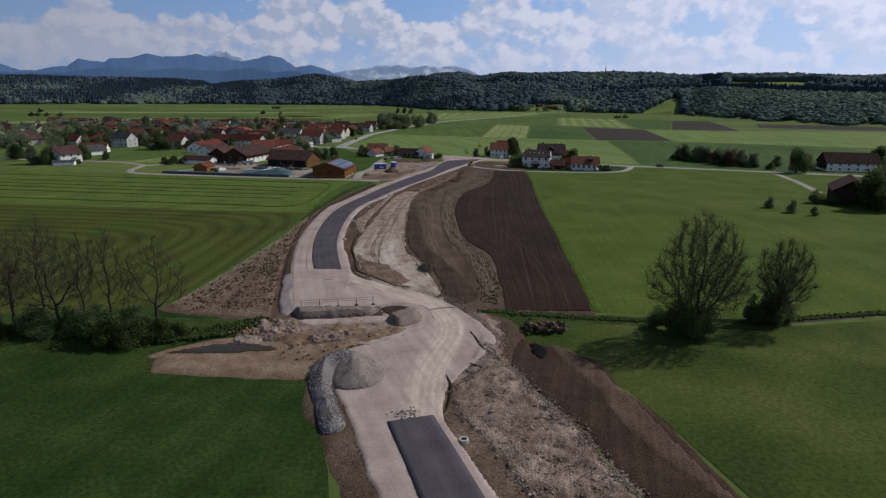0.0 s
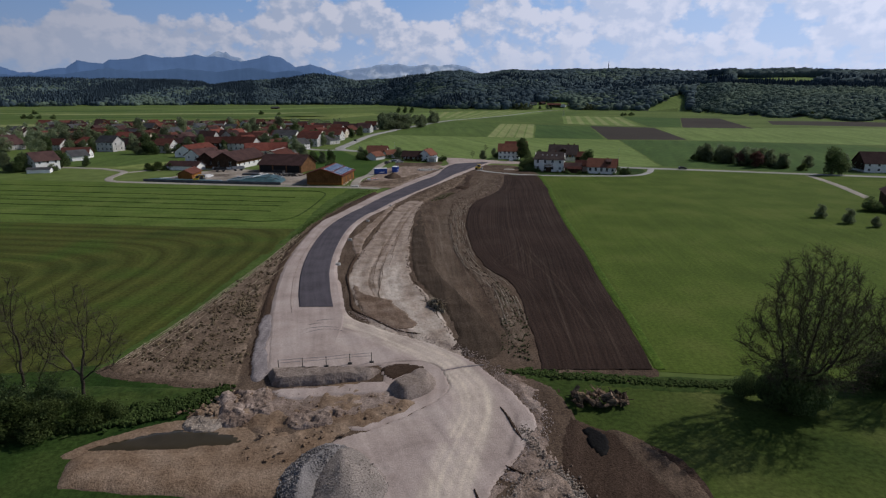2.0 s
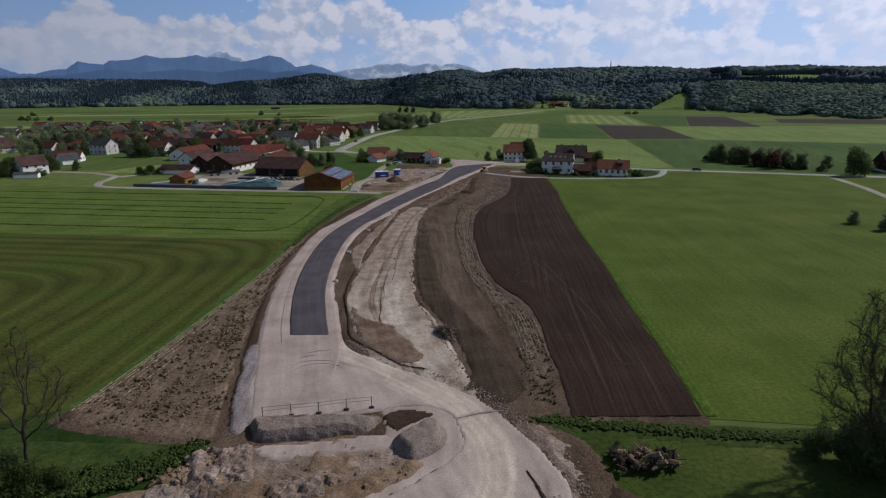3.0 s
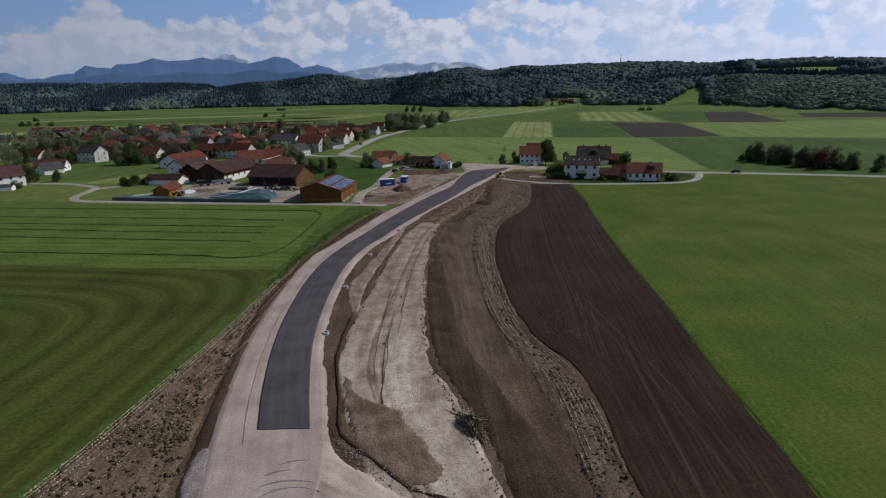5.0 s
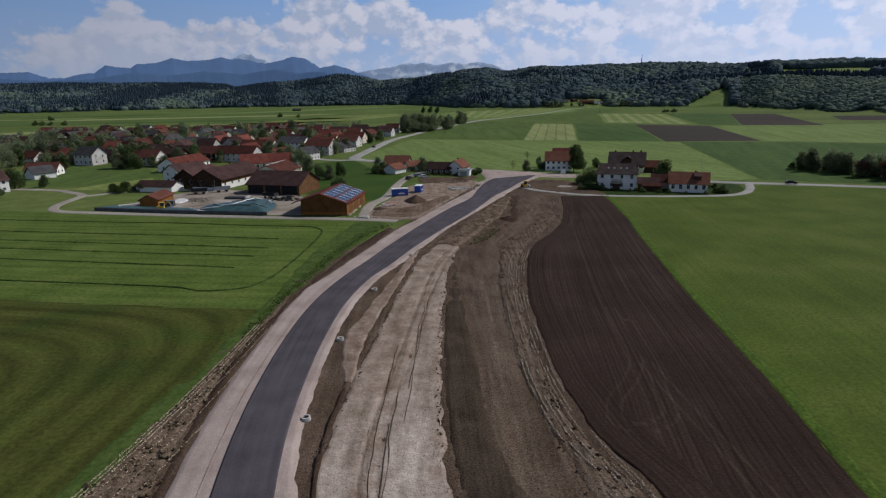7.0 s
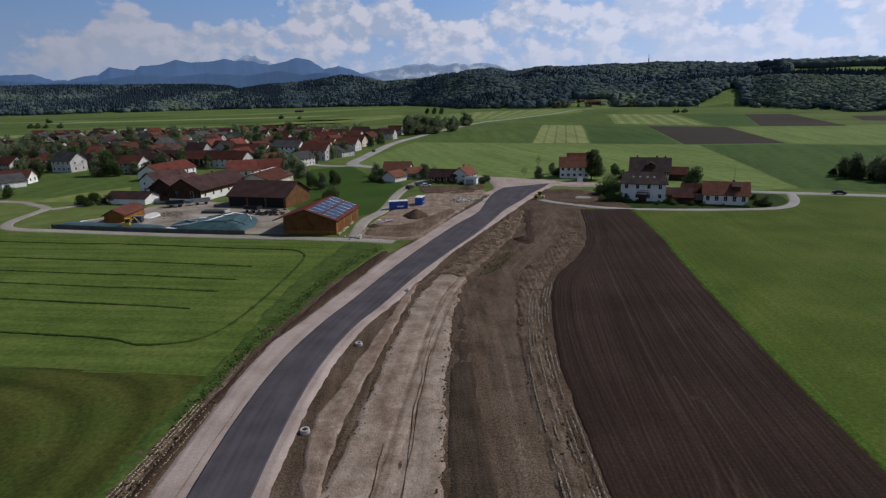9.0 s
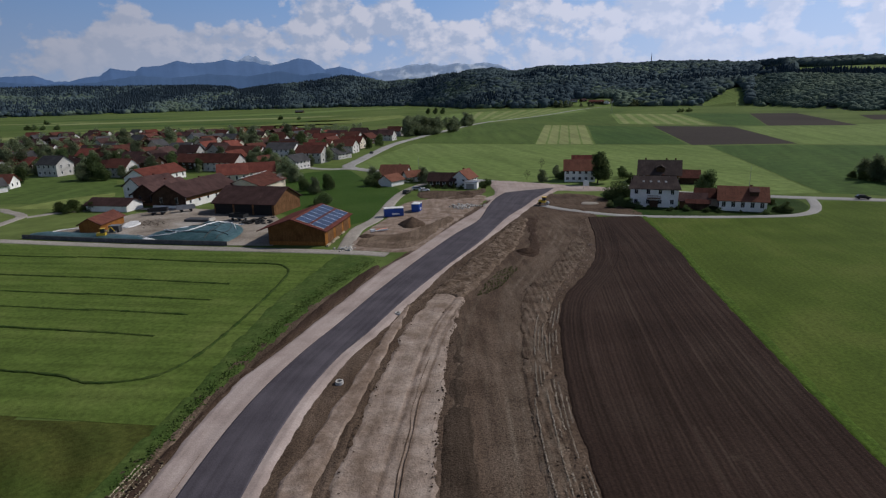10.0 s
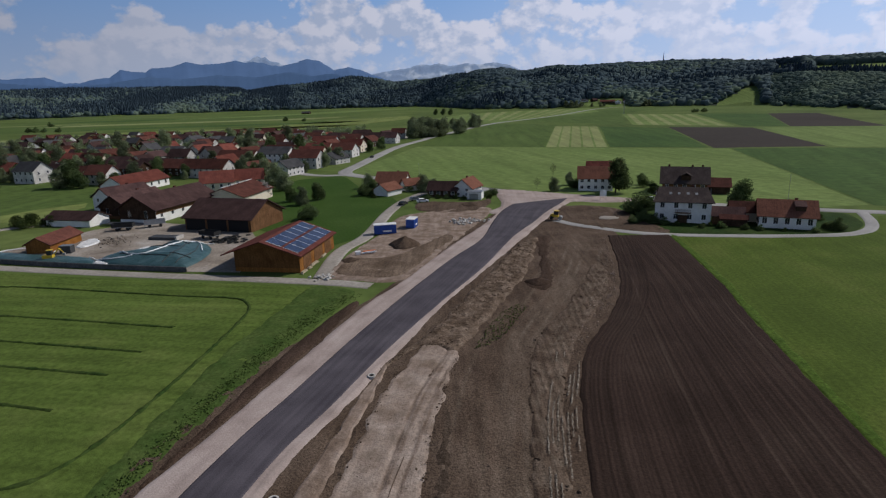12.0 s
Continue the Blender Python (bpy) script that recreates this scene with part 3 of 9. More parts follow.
def rocks(name, places, sizes, material, label, category="stones", seed=0, flat=0.7, parent=None, smooth=False):
    """Many loose lumps in one mesh: jittered icosahedra at the places, each partly sunk."""
    t = (1 + 5 ** 0.5) / 2
    ico = np.array([(-1, t, 0), (1, t, 0), (-1, -t, 0), (1, -t, 0), (0, -1, t), (0, 1, t), (0, -1, -t), (0, 1, -t), (t, 0, -1), (t, 0, 1), (-t, 0, -1), (-t, 0, 1)]) / 1.9
    tri = np.array([(0, 11, 5), (0, 5, 1), (0, 1, 7), (0, 7, 10), (0, 10, 11), (1, 5, 9), (5, 11, 4), (11, 10, 2), (10, 7, 6), (7, 1, 8),
                    (3, 9, 4), (3, 4, 2), (3, 2, 6), (3, 6, 8), (3, 8, 9), (4, 9, 5), (2, 4, 11), (6, 2, 10), (8, 6, 7), (9, 8, 1)])
    rg = np.random.default_rng(seed)
    n = len(places)
    P, S = np.asarray(places, float), np.asarray(sizes, float)
    jit = ico[None] * rg.uniform(0.65, 1.3, (n, 12, 1)) * rg.uniform(0.7, 1.35, (n, 1, 3))
    jit[..., 2] *= flat
    an = rg.uniform(0, math.tau, n)
    c, s = np.cos(an)[:, None], np.sin(an)[:, None]
    x, y = jit[..., 0] * c - jit[..., 1] * s, jit[..., 0] * s + jit[..., 1] * c
    V = np.stack([x, y, jit[..., 2]], 2) * S[:, None, None] * 0.5 + P[:, None]
    F = tri[None] + 12 * np.arange(n)[:, None, None]
    return tagged(make(name, V.reshape(-1, 3), F.reshape(-1, 3), material, parent, smooth=smooth), label, category, kind="stuff")


# ---- the ground, out to the wooded hills ----
AZ = np.array([-180, -50, -36, -28, -22, -15, -9, -4, 1, 5, 10, 15, 20, 24.5, 27, 31, 37, 50, 180], float)
FOOT = np.array([2000, 2200, 2450, 2500, 2550, 2500, 2500, 2350, 1680, 1600, 1560, 1600, 1560, 1500, 1330, 1180, 1060, 1000, 2000], float)
# the wooded skyline: azimuth and elevation seen from the valley
RIDGE = np.array([(-180, 1.2), (-50, 1.3), (-35, 1.34), (-23, 1.35), (-20.3, 1.18), (-19.6, 0.95), (-17.7, 1.24), (-15.2, 1.45), (-12.9, 1.62), (-10.6, 1.98), (-8.6, 1.8), (-6.5, 1.41), (-3.6, 1.57), (-0.2, 1.95), (0.9, 2.19), (3.2, 2.29),
                  (4.8, 2.05), (6.1, 2.13), (7.5, 2.35), (12.1, 2.42), (17.3, 2.38), (21.8, 2.34), (25.2, 2.1), (27.1, 2.36), (31.8, 2.2), (36.7, 2.0), (50, 1.9), (180, 1.2)])


def hill(x, y):
    """Height of the land: flat valley floor, then hills whose crest shows at the elevations above."""
    r = np.hypot(x, y - 60)
    az = np.degrees(np.arctan2(x, y - 60))
    foot = np.interp(az, AZ, FOOT)
    run = np.interp(az, AZ, np.where(AZ < -1, 700, 900))
    top = 37 + (foot + run) * np.tan(np.radians(np.interp(az, RIDGE[:, 0], RIDGE[:, 1]))) - 17
    t = np.clip((r - foot) / run, 0, 1)
    rise = t ** 0.8 * (1 + np.interp(az, (25, 28), (1, 0.15)) * (0.62 * vnoise(x, y, 330, 3) + 0.3 * vnoise(x, y, 130, 23)) * np.sin(np.pi * np.minimum(t * 1.1, 1))) * (1 + 0.05 * vnoise(x, y, 150, 9))
    return top * rise - np.clip((r - foot - run) / 3000, 0, 1) * 60


def clearing(x, y):
    """Open meadow on the hillsides."""
    r = np.hypot(x, y - 60)
    az = np.degrees(np.arctan2(x, y - 60))
    foot = np.interp(az, AZ, FOOT)
    d = r - foot
    a = (np.abs(az - 22.6 - d * 0.006) < 2.0 - d * 0.0085) & (d < 190)
    b = (az > 25.2) & (az < 27.2) & (d > 620) & (d < 860)
    c = (az > 27.6) & (az < 34.6 + 0.6 * np.sin(d * 0.02)) & (d > 500) & (d < 740)
    f = (np.abs(az - 11.9) < 2.2) & (d < 85)
    return a | b | c | f


def build_ground():
    front = np.radians(np.arange(-46, 46.01, 0.5))
    back = np.radians(np.arange(50, 310.01, 5))
    ang = np.concatenate([front, back])
    rad = np.concatenate([np.arange(0, 900, 60), np.arange(900, 4600, 40)])
    rad[0] = 2
    A, R = np.meshgrid(ang, rad)
    X, Y = np.sin(A) * R, 60 + np.cos(A) * R
    Z = hill(X, Y)
    n, m = len(rad), len(ang)
    verts = np.stack([X, Y, Z], 2).reshape(-1, 3)
    i = np.arange((n - 1) * m)
    r, c = i // m, i % m
    k, k2 = r * m + c, r * m + (c + 1) % m
    faces = np.stack([k, k + m, k2 + m, k2], 1).tolist() + [list(range(m))[::-1]]
    cx, cy = verts[:, 0].reshape(n, m), verts[:, 1].reshape(n, m)
    mx = ((cx[:-1] + cx[1:]) / 2).ravel()
    my = ((cy[:-1] + cy[1:]) / 2).ravel()
    rr = np.hypot(mx, my - 60) - np.interp(np.degrees(np.arctan2(mx, my - 60)), AZ, FOOT)
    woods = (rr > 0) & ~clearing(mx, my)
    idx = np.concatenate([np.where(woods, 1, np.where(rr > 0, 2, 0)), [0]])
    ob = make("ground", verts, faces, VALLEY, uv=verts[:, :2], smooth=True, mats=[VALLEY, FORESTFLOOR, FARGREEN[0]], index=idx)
    tagged(ob, "green valley floor of meadows rising to wooded hills", "ground", kind="structure")


build_ground()


def mountain(name, profile, dist, depth, material, label, seed):
    """A far range: crest given by azimuth and elevation, with spurs running down towards the valley."""
    p = np.array(profile)
    az = np.arange(p[0, 0], p[-1, 0] + 0.01, 0.12)
    el = np.interp(az, p[:, 0], p[:, 1]) + 0.05 * vnoise(az * 10, az * 0, 4, seed) + 0.035 * vnoise(az * 10, az * 0, 1.5, seed + 1)
    t = np.linspace(0, 1, 14)
    A, T = np.meshgrid(np.radians(az), t)
    crest = 37 + dist * np.tan(np.radians(el))
    spur = vnoise(np.degrees(A) * 14 + 14 * T, T * 16, 30, seed + 3, 3) * 0.07 * np.sin(np.pi * T)
    R = dist - depth * (1 - T)
    Z = crest[None] * np.clip(T ** 0.85 + spur, 0, 1.0) - 5
    X, Y = np.sin(A) * R, 60 + np.cos(A) * R
    n, m = X.shape
    back = np.stack([X[-1] * 1.01, Y[-1] * 1.01, np.full(m, -10)], 1)
    verts = np.vstack([np.stack([X, Y, Z], 2).reshape(-1, 3), back])
    i = np.arange(n * (m - 1))
    k = (i // (m - 1)) * m + i % (m - 1)
    ob = make(name, verts, np.stack([k, k + 1, k + m + 1, k + m], 1), material, smooth=True)
    return tagged(ob, label, "mountains", kind="structure")


RANGE = [(-42, 1.6), (-39, 2.0), (-36.5, 2.2), (-34.8, 2.3), (-33.5, 1.8), (-32.6, 1.8), (-31.5, 2.1), (-30.4, 2.2), (-29.5, 2.8), (-27.7, 2.6), (-27.3, 2.9),
         (-25.8, 3.0), (-24.6, 3.4), (-23.2, 3.2), (-21.8, 3.3), (-20.4, 3.5), (-19.6, 3.3), (-19.0, 3.4), (-18.1, 3.3), (-17.7, 3.1), (-16.8, 3.0),
         (-15.5, 3.25), (-14.5, 3.55), (-13.3, 3.4), (-12.1, 2.6), (-10.8, 2.8), (-9.8, 2.6), (-8.3, 2.0), (-6, 1.2)]
SNOWY = [(-10, 1.8), (-8.3, 2.25), (-5.7, 2.55), (-4.1, 2.9), (-3.3, 2.8), (-2.5, 2.95), (-1.5, 2.7), (0.1, 2.9), (1.2, 2.75), (2.5, 2.9), (3.8, 2.7), (5.4, 2.0), (7, 1.2)]
mountain("backdrop_snowy_mountains", SNOWY, 4780, 200, MOUNTSNOW, "pale snow-streaked mountain range in painted blue haze", 21)
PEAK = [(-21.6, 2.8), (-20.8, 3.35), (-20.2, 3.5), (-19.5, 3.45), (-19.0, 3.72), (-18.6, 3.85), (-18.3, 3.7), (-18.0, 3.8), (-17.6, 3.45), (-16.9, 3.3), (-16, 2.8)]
mountain("backdrop_snow_peak", PEAK, 4720, 60, MOUNTSNOW, "pale snow-streaked peak in painted haze behind the blue range", 41)
mountain("backdrop_mountains", RANGE, 4650, 400, MOUNT, "alpine mountain range in painted blue haze behind wooded hills", 11)

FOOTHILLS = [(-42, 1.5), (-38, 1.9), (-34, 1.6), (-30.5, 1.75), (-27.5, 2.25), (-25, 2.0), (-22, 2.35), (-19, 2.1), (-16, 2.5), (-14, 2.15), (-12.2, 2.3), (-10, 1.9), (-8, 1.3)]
mountain("backdrop_foothills", FOOTHILLS, 4350, 150, MOUNTFRONT, "wooded foothills in darker painted blue haze before the mountain range", 31)

# ---- fields ----
patch("field_left_mown", [(-28.2, 262), (-80, 270.5), (-124, 279), (-141, 285), (-230, 300), (-330, 300), (-330, 227), (-101, 197), (-73, 192.6), (-47, 189.4), (-36, 188), (-34.2, 204), (-30.4, 226), (-27.6, 245)],
      MOWN, 0.05, 3.0, turn=84, label="mown light green meadow with cut swaths", category="meadow", curve=False)


def band_uv(x, y):
    """Distance in from the field's edges: the mower's rounds follow the bank, then turn along the far side."""
    right = -(x + 38.5 + (160 - y) * 0.075)
    top = (190 + (x + 45) * -0.13) - y
    k = 9.0
    d = -np.log(np.exp(-np.clip(right, -50, 200) / k) + np.exp(-np.clip(top, -50, 200) / k)) * k
    return np.stack([d, y * 0.3], 1)


patch("field_left_banded", [(-43.5, 100), (-40.5, 110), (-38.5, 124), (-36.7, 145), (-35.2, 166), (-34.5, 186), (-35.2, 189), (-47, 190.2), (-73, 193.4), (-101, 198), (-330, 228), (-330, 92), (-120, 92), (-70, 95)],
      BANDED, 0.06, 2.0, uvfun=band_uv, label="dark green meadow with curving mown bands", category="meadow", curve=False)
patch("field_near_left", [(-5.5, 42), (-7.4, 52), (-9.8, 60), (-12.9, 69.5), (-13.5, 76), (-20, 93), (-44, 101.5), (-100, 96), (-160, 94), (-160, -60), (35, -60), (20, -10), (3, 20)],
      DEEP, 0.02, 2.0, turn=-17, label="deep green grass meadow", category="meadow", curve=False)
patch("field_right_meadow", [(32.8, 97), (34.7, 117), (36.5, 138), (39.8, 167), (44.6, 217), (53.6, 301), (75, 297), (97, 296.5), (106, 301), (119, 320.5), (143, 317), (190, 299), (300, 262), (300, 108), (150, 100), (64, 94), (46, 95)],
      MEADOW, 0.05, 3.0, turn=-5.7, label="bright green spring meadow", category="meadow", curve=False)
def path_distance(x, y, line):
    """Signed distance from a line, positive on its right."""
    q = smooth_line(line, 1.0)
    best, sign = np.full(x.shape, 99.0), np.ones(x.shape)
    for (ax, ay), (bx, by) in zip(q, q[1:]):
        dx, dy = bx - ax, by - ay
        t = np.clip(((x - ax) * dx + (y - ay) * dy) / (dx * dx + dy * dy), 0, 1)
        d = np.hypot(x - ax - t * dx, y - ay - t * dy)
        near = d < best
        best = np.where(near, d, best)
        sign = np.where(near, np.sign((x - ax) * dy - (y - ay) * dx), sign)
    return best * sign


def pasture_wear(x, y):
    """Faint pale lines where a tractor turned along the soil strip, and thin grass in uneven streaks."""
    w = 0.5 * np.clip(vnoise(x * 0.5, y, 5.0, 141, 3) - 0.15, 0, 1)
    for line, a, b in (([(35.0, 76), (34.5, 67.8), (34.2, 61.4), (34.3, 56.1), (36, 50), (41, 36)], 0.5, 0.5), ([(37.6, 74), (36.3, 68.6), (35.8, 62.9), (35.8, 56.7), (37.6, 51), (43, 37)], 0.5, 0.5), ([(43.2, 66.8), (48.9, 68.4), (58.3, 68.2)], 0.22, 0.9), ([(37.6, 60), (40.5, 57.9), (45.4, 58.5), (52.2, 60.4)], 0.35, 0.8)):
        w = w + a * np.exp(-(path_distance(x, y, line) / b) ** 2) * np.clip(0.7 + 0.6 * vnoise(x, y, 2.5, 142), 0, 1.3)
    return np.clip(w, 0, 1)


patch("field_near_right", [(20, 80), (15.5, 96), (24, 95.5), (36, 93), (46, 92.5), (64, 90), (110, 97), (260, 100), (260, -60), (60, -60), (42, 20), (34, 47), (31.8, 58), (29.3, 68.6)],
      GRASS, 0.05, 0.9, turn=-17, label="green pasture below the stream", category="meadow", curve=False, wear=pasture_wear)
patch("field_light_meadow", [(13.4, 386), (-58, 446), (-56, 470), (-36, 598), (165, 527), (127, 337), (107, 334), (75, 347), (40, 367)],
      FARGREEN[0], 0.05, 8.0, turn=15, label="light green hay meadow behind the houses", category="meadow", curve=False)
patch("field_dark_crop", [(166, 526), (222, 519), (330, 470), (330, 282), (190, 306), (128, 336)], FARGREEN[2], 0.05, 8.0, turn=-20,
      label="dark green crop field", category="field", curve=False)
patch("field_behind_strips", [(-34, 602), (-20, 690), (36, 925), (110, 860), (97, 810), (56, 566)], FARGREEN[1], 0.06, 10.0, label="mid green crop field", category="field", curve=False)
patch("field_strips", [(56, 566), (97, 555), (143, 803), (100, 825)], FARGREEN[0], 0.07, 10.0, label="light green field with cut hay in rows", category="field", curve=False)
for k in range(5):
    a, b = 0.015 + k * 0.2, 0.18 + k * 0.2
    g = lambda t, p, q: (p[0] + (q[0] - p[0]) * t, p[1] + (q[1] - p[1]) * t)
    patch("hay_strip", [g(a, (56, 566), (97, 555)), g(b, (56, 566), (97, 555)), g(b, (100, 825), (143, 803)), g(a, (100, 825), (143, 803))], FARGREEN[3], 0.10, 10.0, label="pale strip of drying hay", category="hay", curve=False)
for k in range(6):
    a, b = 0.06 + k * 0.16, 0.13 + k * 0.16
    patch("hay_strip", [g(a, (185, 820), (268, 755)), g(b, (185, 820), (268, 755)), g(b, (255, 1140), (345, 1065)), g(a, (255, 1140), (345, 1065))], FARGREEN[3], 0.10, 10.0, label="pale strip of drying hay", category="hay", curve=False)
patch("field_hay_rows", [(8, 1016), (30, 1410), (292, 1580), (250, 1290), (120, 1075), (44, 930)], FARGREEN[0], 0.068, 20.0, label="light green field with rows of drying hay by the road", category="field", curve=False)
for k in range(7):
    a, b = 0.05 + k * 0.135, 0.10 + k * 0.135
    patch("hay_strip", [g(a, (12, 1010), (120, 1075)), g(b, (12, 1010), (120, 1075)), g(b, (30, 1405), (280, 1560)), g(a, (30, 1405), (280, 1560))], FARGREEN[3], 0.10, 20.0, label="pale strip of drying hay", category="hay", curve=False)
patch("field_green_block", [(98, 555), (156, 536), (200, 745), (145, 803)], FARGREEN[2], 0.06, 10.0, label="green crop field", category="field", curve=False)
patch("field_ploughed_far", [(205, 764), (270, 723), (225, 527), (158, 533)], PLOUGHFAR, 0.07, 10.0, label="dark ploughed field", category="field", curve=False)
patch("field_ploughed_hill", [(430, 1024), (486, 1001), (378, 700), (306, 725)], PLOUGHFAR, 0.07, 12.0, label="dark ploughed field", category="field", curve=False)
patch("field_ploughed_east", [(511, 905), (660, 860), (640, 690), (452, 790)], PLOUGHFAR, 0.07, 12.0, label="dark ploughed field", category="field", curve=False)
patch("field_light_east", [(225, 525), (272, 723), (380, 716), (640, 685), (600, 420), (340, 470)], FARGREEN[0], 0.06, 14.0, turn=-15, label="light green meadow", category="meadow", curve=False)
patch("field_striped_far", [(185, 820), (255, 1140), (345, 1065), (268, 755)], FARGREEN[0], 0.065, 12.0, label="light green field with hay rows", category="field", curve=False)
patch("field_crop_far", [(345, 1065), (371, 1076), (429, 1023), (305, 726), (272, 745)], FARGREEN[2], 0.065, 12.0, label="green crop field", category="field", curve=False)
patch("field_far_left_light", [(-334, 929), (-227, 1166), (-118, 1338), (-90, 1200), (-180, 930)], FARGREEN[4], 0.06, 20.0, label="light green meadow beyond the village", category="meadow", curve=False)
patch("field_far_left_dark", [(-900, 1250), (-500, 1500), (-330, 1700), (-250, 1600), (-380, 1250), (-700, 1000)], FARGREEN[1], 0.06, 24.0, label="green meadow beyond the village", category="meadow", curve=False)
patch("field_far_left_pale", [(-700, 1500), (-480, 1750), (-300, 2100), (-150, 2100), (-330, 1750), (-480, 1540)], FARGREEN[0], 0.07, 24.0, label="light green meadow near the woods", category="meadow", curve=False)
patch("field_far_strip", [(-520, 880), (-180, 960), (-150, 1010), (-500, 940)], FARGREEN[4], 0.06, 20.0, turn=-75, label="light green strip field beyond the village", category="meadow", curve=False)
patch("field_far_strip", [(-620, 1010), (-200, 1085), (-160, 1150), (-580, 1095)], FARGREEN[2], 0.06, 20.0, turn=-75, label="dark green strip field beyond the village", category="field", curve=False)
patch("field_far_strip", [(-800, 1190), (-300, 1290), (-240, 1380), (-740, 1290)], FARGREEN[3], 0.062, 20.0, turn=-75, label="light green strip field near the woods", category="meadow", curve=False)
patch("field_far_strip", [(-980, 1420), (-420, 1520), (-360, 1640), (-900, 1560)], FARGREEN[2], 0.064, 20.0, turn=-75, label="dark green strip field near the woods", category="field", curve=False)
patch("field_far_strip", [(-560, 760), (-330, 800), (-300, 850), (-540, 820)], FARGREEN[3], 0.066, 20.0, turn=-75, label="pale strip of mown meadow behind the village", category="meadow", curve=False)
patch("field_far_strip", [(-1150, 1250), (-760, 1320), (-740, 1350), (-1130, 1290)], FARGREEN[3], 0.066, 20.0, turn=-75, label="pale strip of mown meadow near the woods", category="meadow", curve=False)
patch("field_far_mid", [(60, 1000), (170, 1200), (240, 1400), (400, 1400), (255, 1150), (180, 830)], FARGREEN[1], 0.06, 20.0, label="green meadow", category="meadow", curve=False)
patch("field_far_mid_pale", [(-90, 1000), (0, 1350), (190, 1420), (150, 1190), (30, 960)], FARGREEN[0], 0.06, 20.0, label="light meadow with hay rows", category="meadow", curve=False)
patch("field_pasture_village", [(-188, 347), (-150, 343), (-118, 338), (-135, 372), (-160, 395), (-185, 440), (-222, 426), (-260, 380)], FARGREEN[1], 0.055, 4.0, label="green pasture beside the village", category="meadow", curve=False)
patch("meadow_wedge", [(-168, 334), (-157.4, 357.3), (-146, 370), (-140.5, 360), (-140.5, 333)], FARGREEN[4], 0.062, 4.0, label="pale wedge of mown meadow beside the lane", category="meadow", curve=False)
patch("field_farm_green", [(-60, 316), (-33, 297), (-26.5, 306), (-26, 338), (-23.6, 358), (-27, 369), (-40, 384), (-56, 428), (-62, 436), (-78, 424), (-84, 386), (-66, 346)], LAWN, 0.055, 3.0, label="deep green grass beside the farm", category="meadow", curve=False)

# windrows of cut grass on the mown meadow
ROWS = [[(-330, 302), (-123, 268.7), (-90, 264.4), (-58, 258.2), (-43.7, 256), (-40, 253.2), (-38.2, 249), (-37.8, 241), (-38, 232), (-38.6, 220), (-39.6, 209.5), (-41.4, 203), (-44.4, 199.8), (-51, 198.7), (-58, 201.3), (-73, 203.8), (-140, 214), (-330, 247)],
        [(-330, 288), (-110, 252), (-80, 247.4), (-48.2, 241.5)], [(-330, 279), (-101, 240.4), (-74, 236.4), (-48.2, 231.7)],
        [(-330, 271), (-94, 231.2), (-68.6, 227.5), (-49, 224.2)], [(-330, 262), (-86, 220.7), (-62.5, 217), (-50.3, 214.6)]]
for k, row in enumerate(ROWS):
    q = smooth_line(row, 0.5)
    d = np.gradient(q, axis=0)
    d /= np.hypot(*d.T)[:, None]
    nrm = np.stack([d[:, 1], -d[:, 0]], 1)
    w = 0.55 * (1 + 0.8 * vnoise(q[:, 0], q[:, 1], 1.0, k))[:, None]
    ob = strip("hay_windrow", q + nrm * w * 0.5, q - nrm * w * 0.5, ROUGHGRASS, 0.22, 0.5, 0.2,
               relief=lambda X, Y, U, W, V: 0.12 * vnoise(X, Y, 0.6, 4) - 0.10 * (np.minimum(U, W) < 0.15), skirt=0.15,
               label="dark raked line of cut grass", category="windrow")
    ob["kind"], ob["group"] = "", "hay windrows on the mown meadow"
    del ob["kind"]


# ---- the ploughed field and the stripped corridor ----
def furrows(X, Y, U, W, V):
    wob = 0.25 * vnoise(V, V * 0, 9, 8)
    return 0.013 * np.sin((np.where(U < 5.5, U, W) + wob * 0.4) * math.tau / 0.6) + 0.04 * vnoise(X, Y, 0.8, 2) + 0.05


PL = [(17.0, 97.8), (17.8, 106), (18.2, 117), (18.6, 128), (17.8, 138), (14.7, 146.5), (13.2, 156), (12.5, 165), (12.6, 190), (14.7, 212), (18.5, 230), (26, 246), (31, 260), (35, 280), (38.2, 301.5)]
PR = [(32.4, 97.5), (33.5, 106), (34.7, 117), (35.6, 128), (36.5, 138), (37.6, 147), (38.8, 157), (39.8, 168), (41.8, 192), (43.8, 210), (46.2, 231), (48.2, 247), (50.2, 260), (52, 280), (53.6, 301.2)]
def plough_wear(X, Y, U, V):
    """Paler wheel lines of the tractor, and one turning loop."""
    d = -path_distance(X, Y, PR)
    w = 0
    for k, o in enumerate((2.2, 3.9, 8.6, 10.4, 14.6, 16.4)):
        w = w + 0.3 * np.exp(-((d - o - 0.25 * vnoise(Y, Y * 0, 20, 60 + k)) / 0.16) ** 2) * np.clip(0.3 + 1.2 * vnoise(X, Y * 0.15, 5, 40 + k), 0, 1)
    for line in ([(25.8, 186), (25.4, 180), (24.3, 166.9), (21.7, 160.1), (18.2, 154.8), (17.2, 149.9), (20, 148.4), (23.8, 151.4), (24.6, 157.1), (25.8, 164), (27, 180)], [(25.2, 164), (26.2, 152), (27, 144), (28, 130), (28.4, 112)]):
        e = path_distance(X, Y, line)
        w = w + 0.22 * (np.exp(-((np.abs(e) - 0.85) / 0.15) ** 2))
    return np.clip(w + 0.12 * vnoise(X, Y, 9, 77), -0.6, 1)


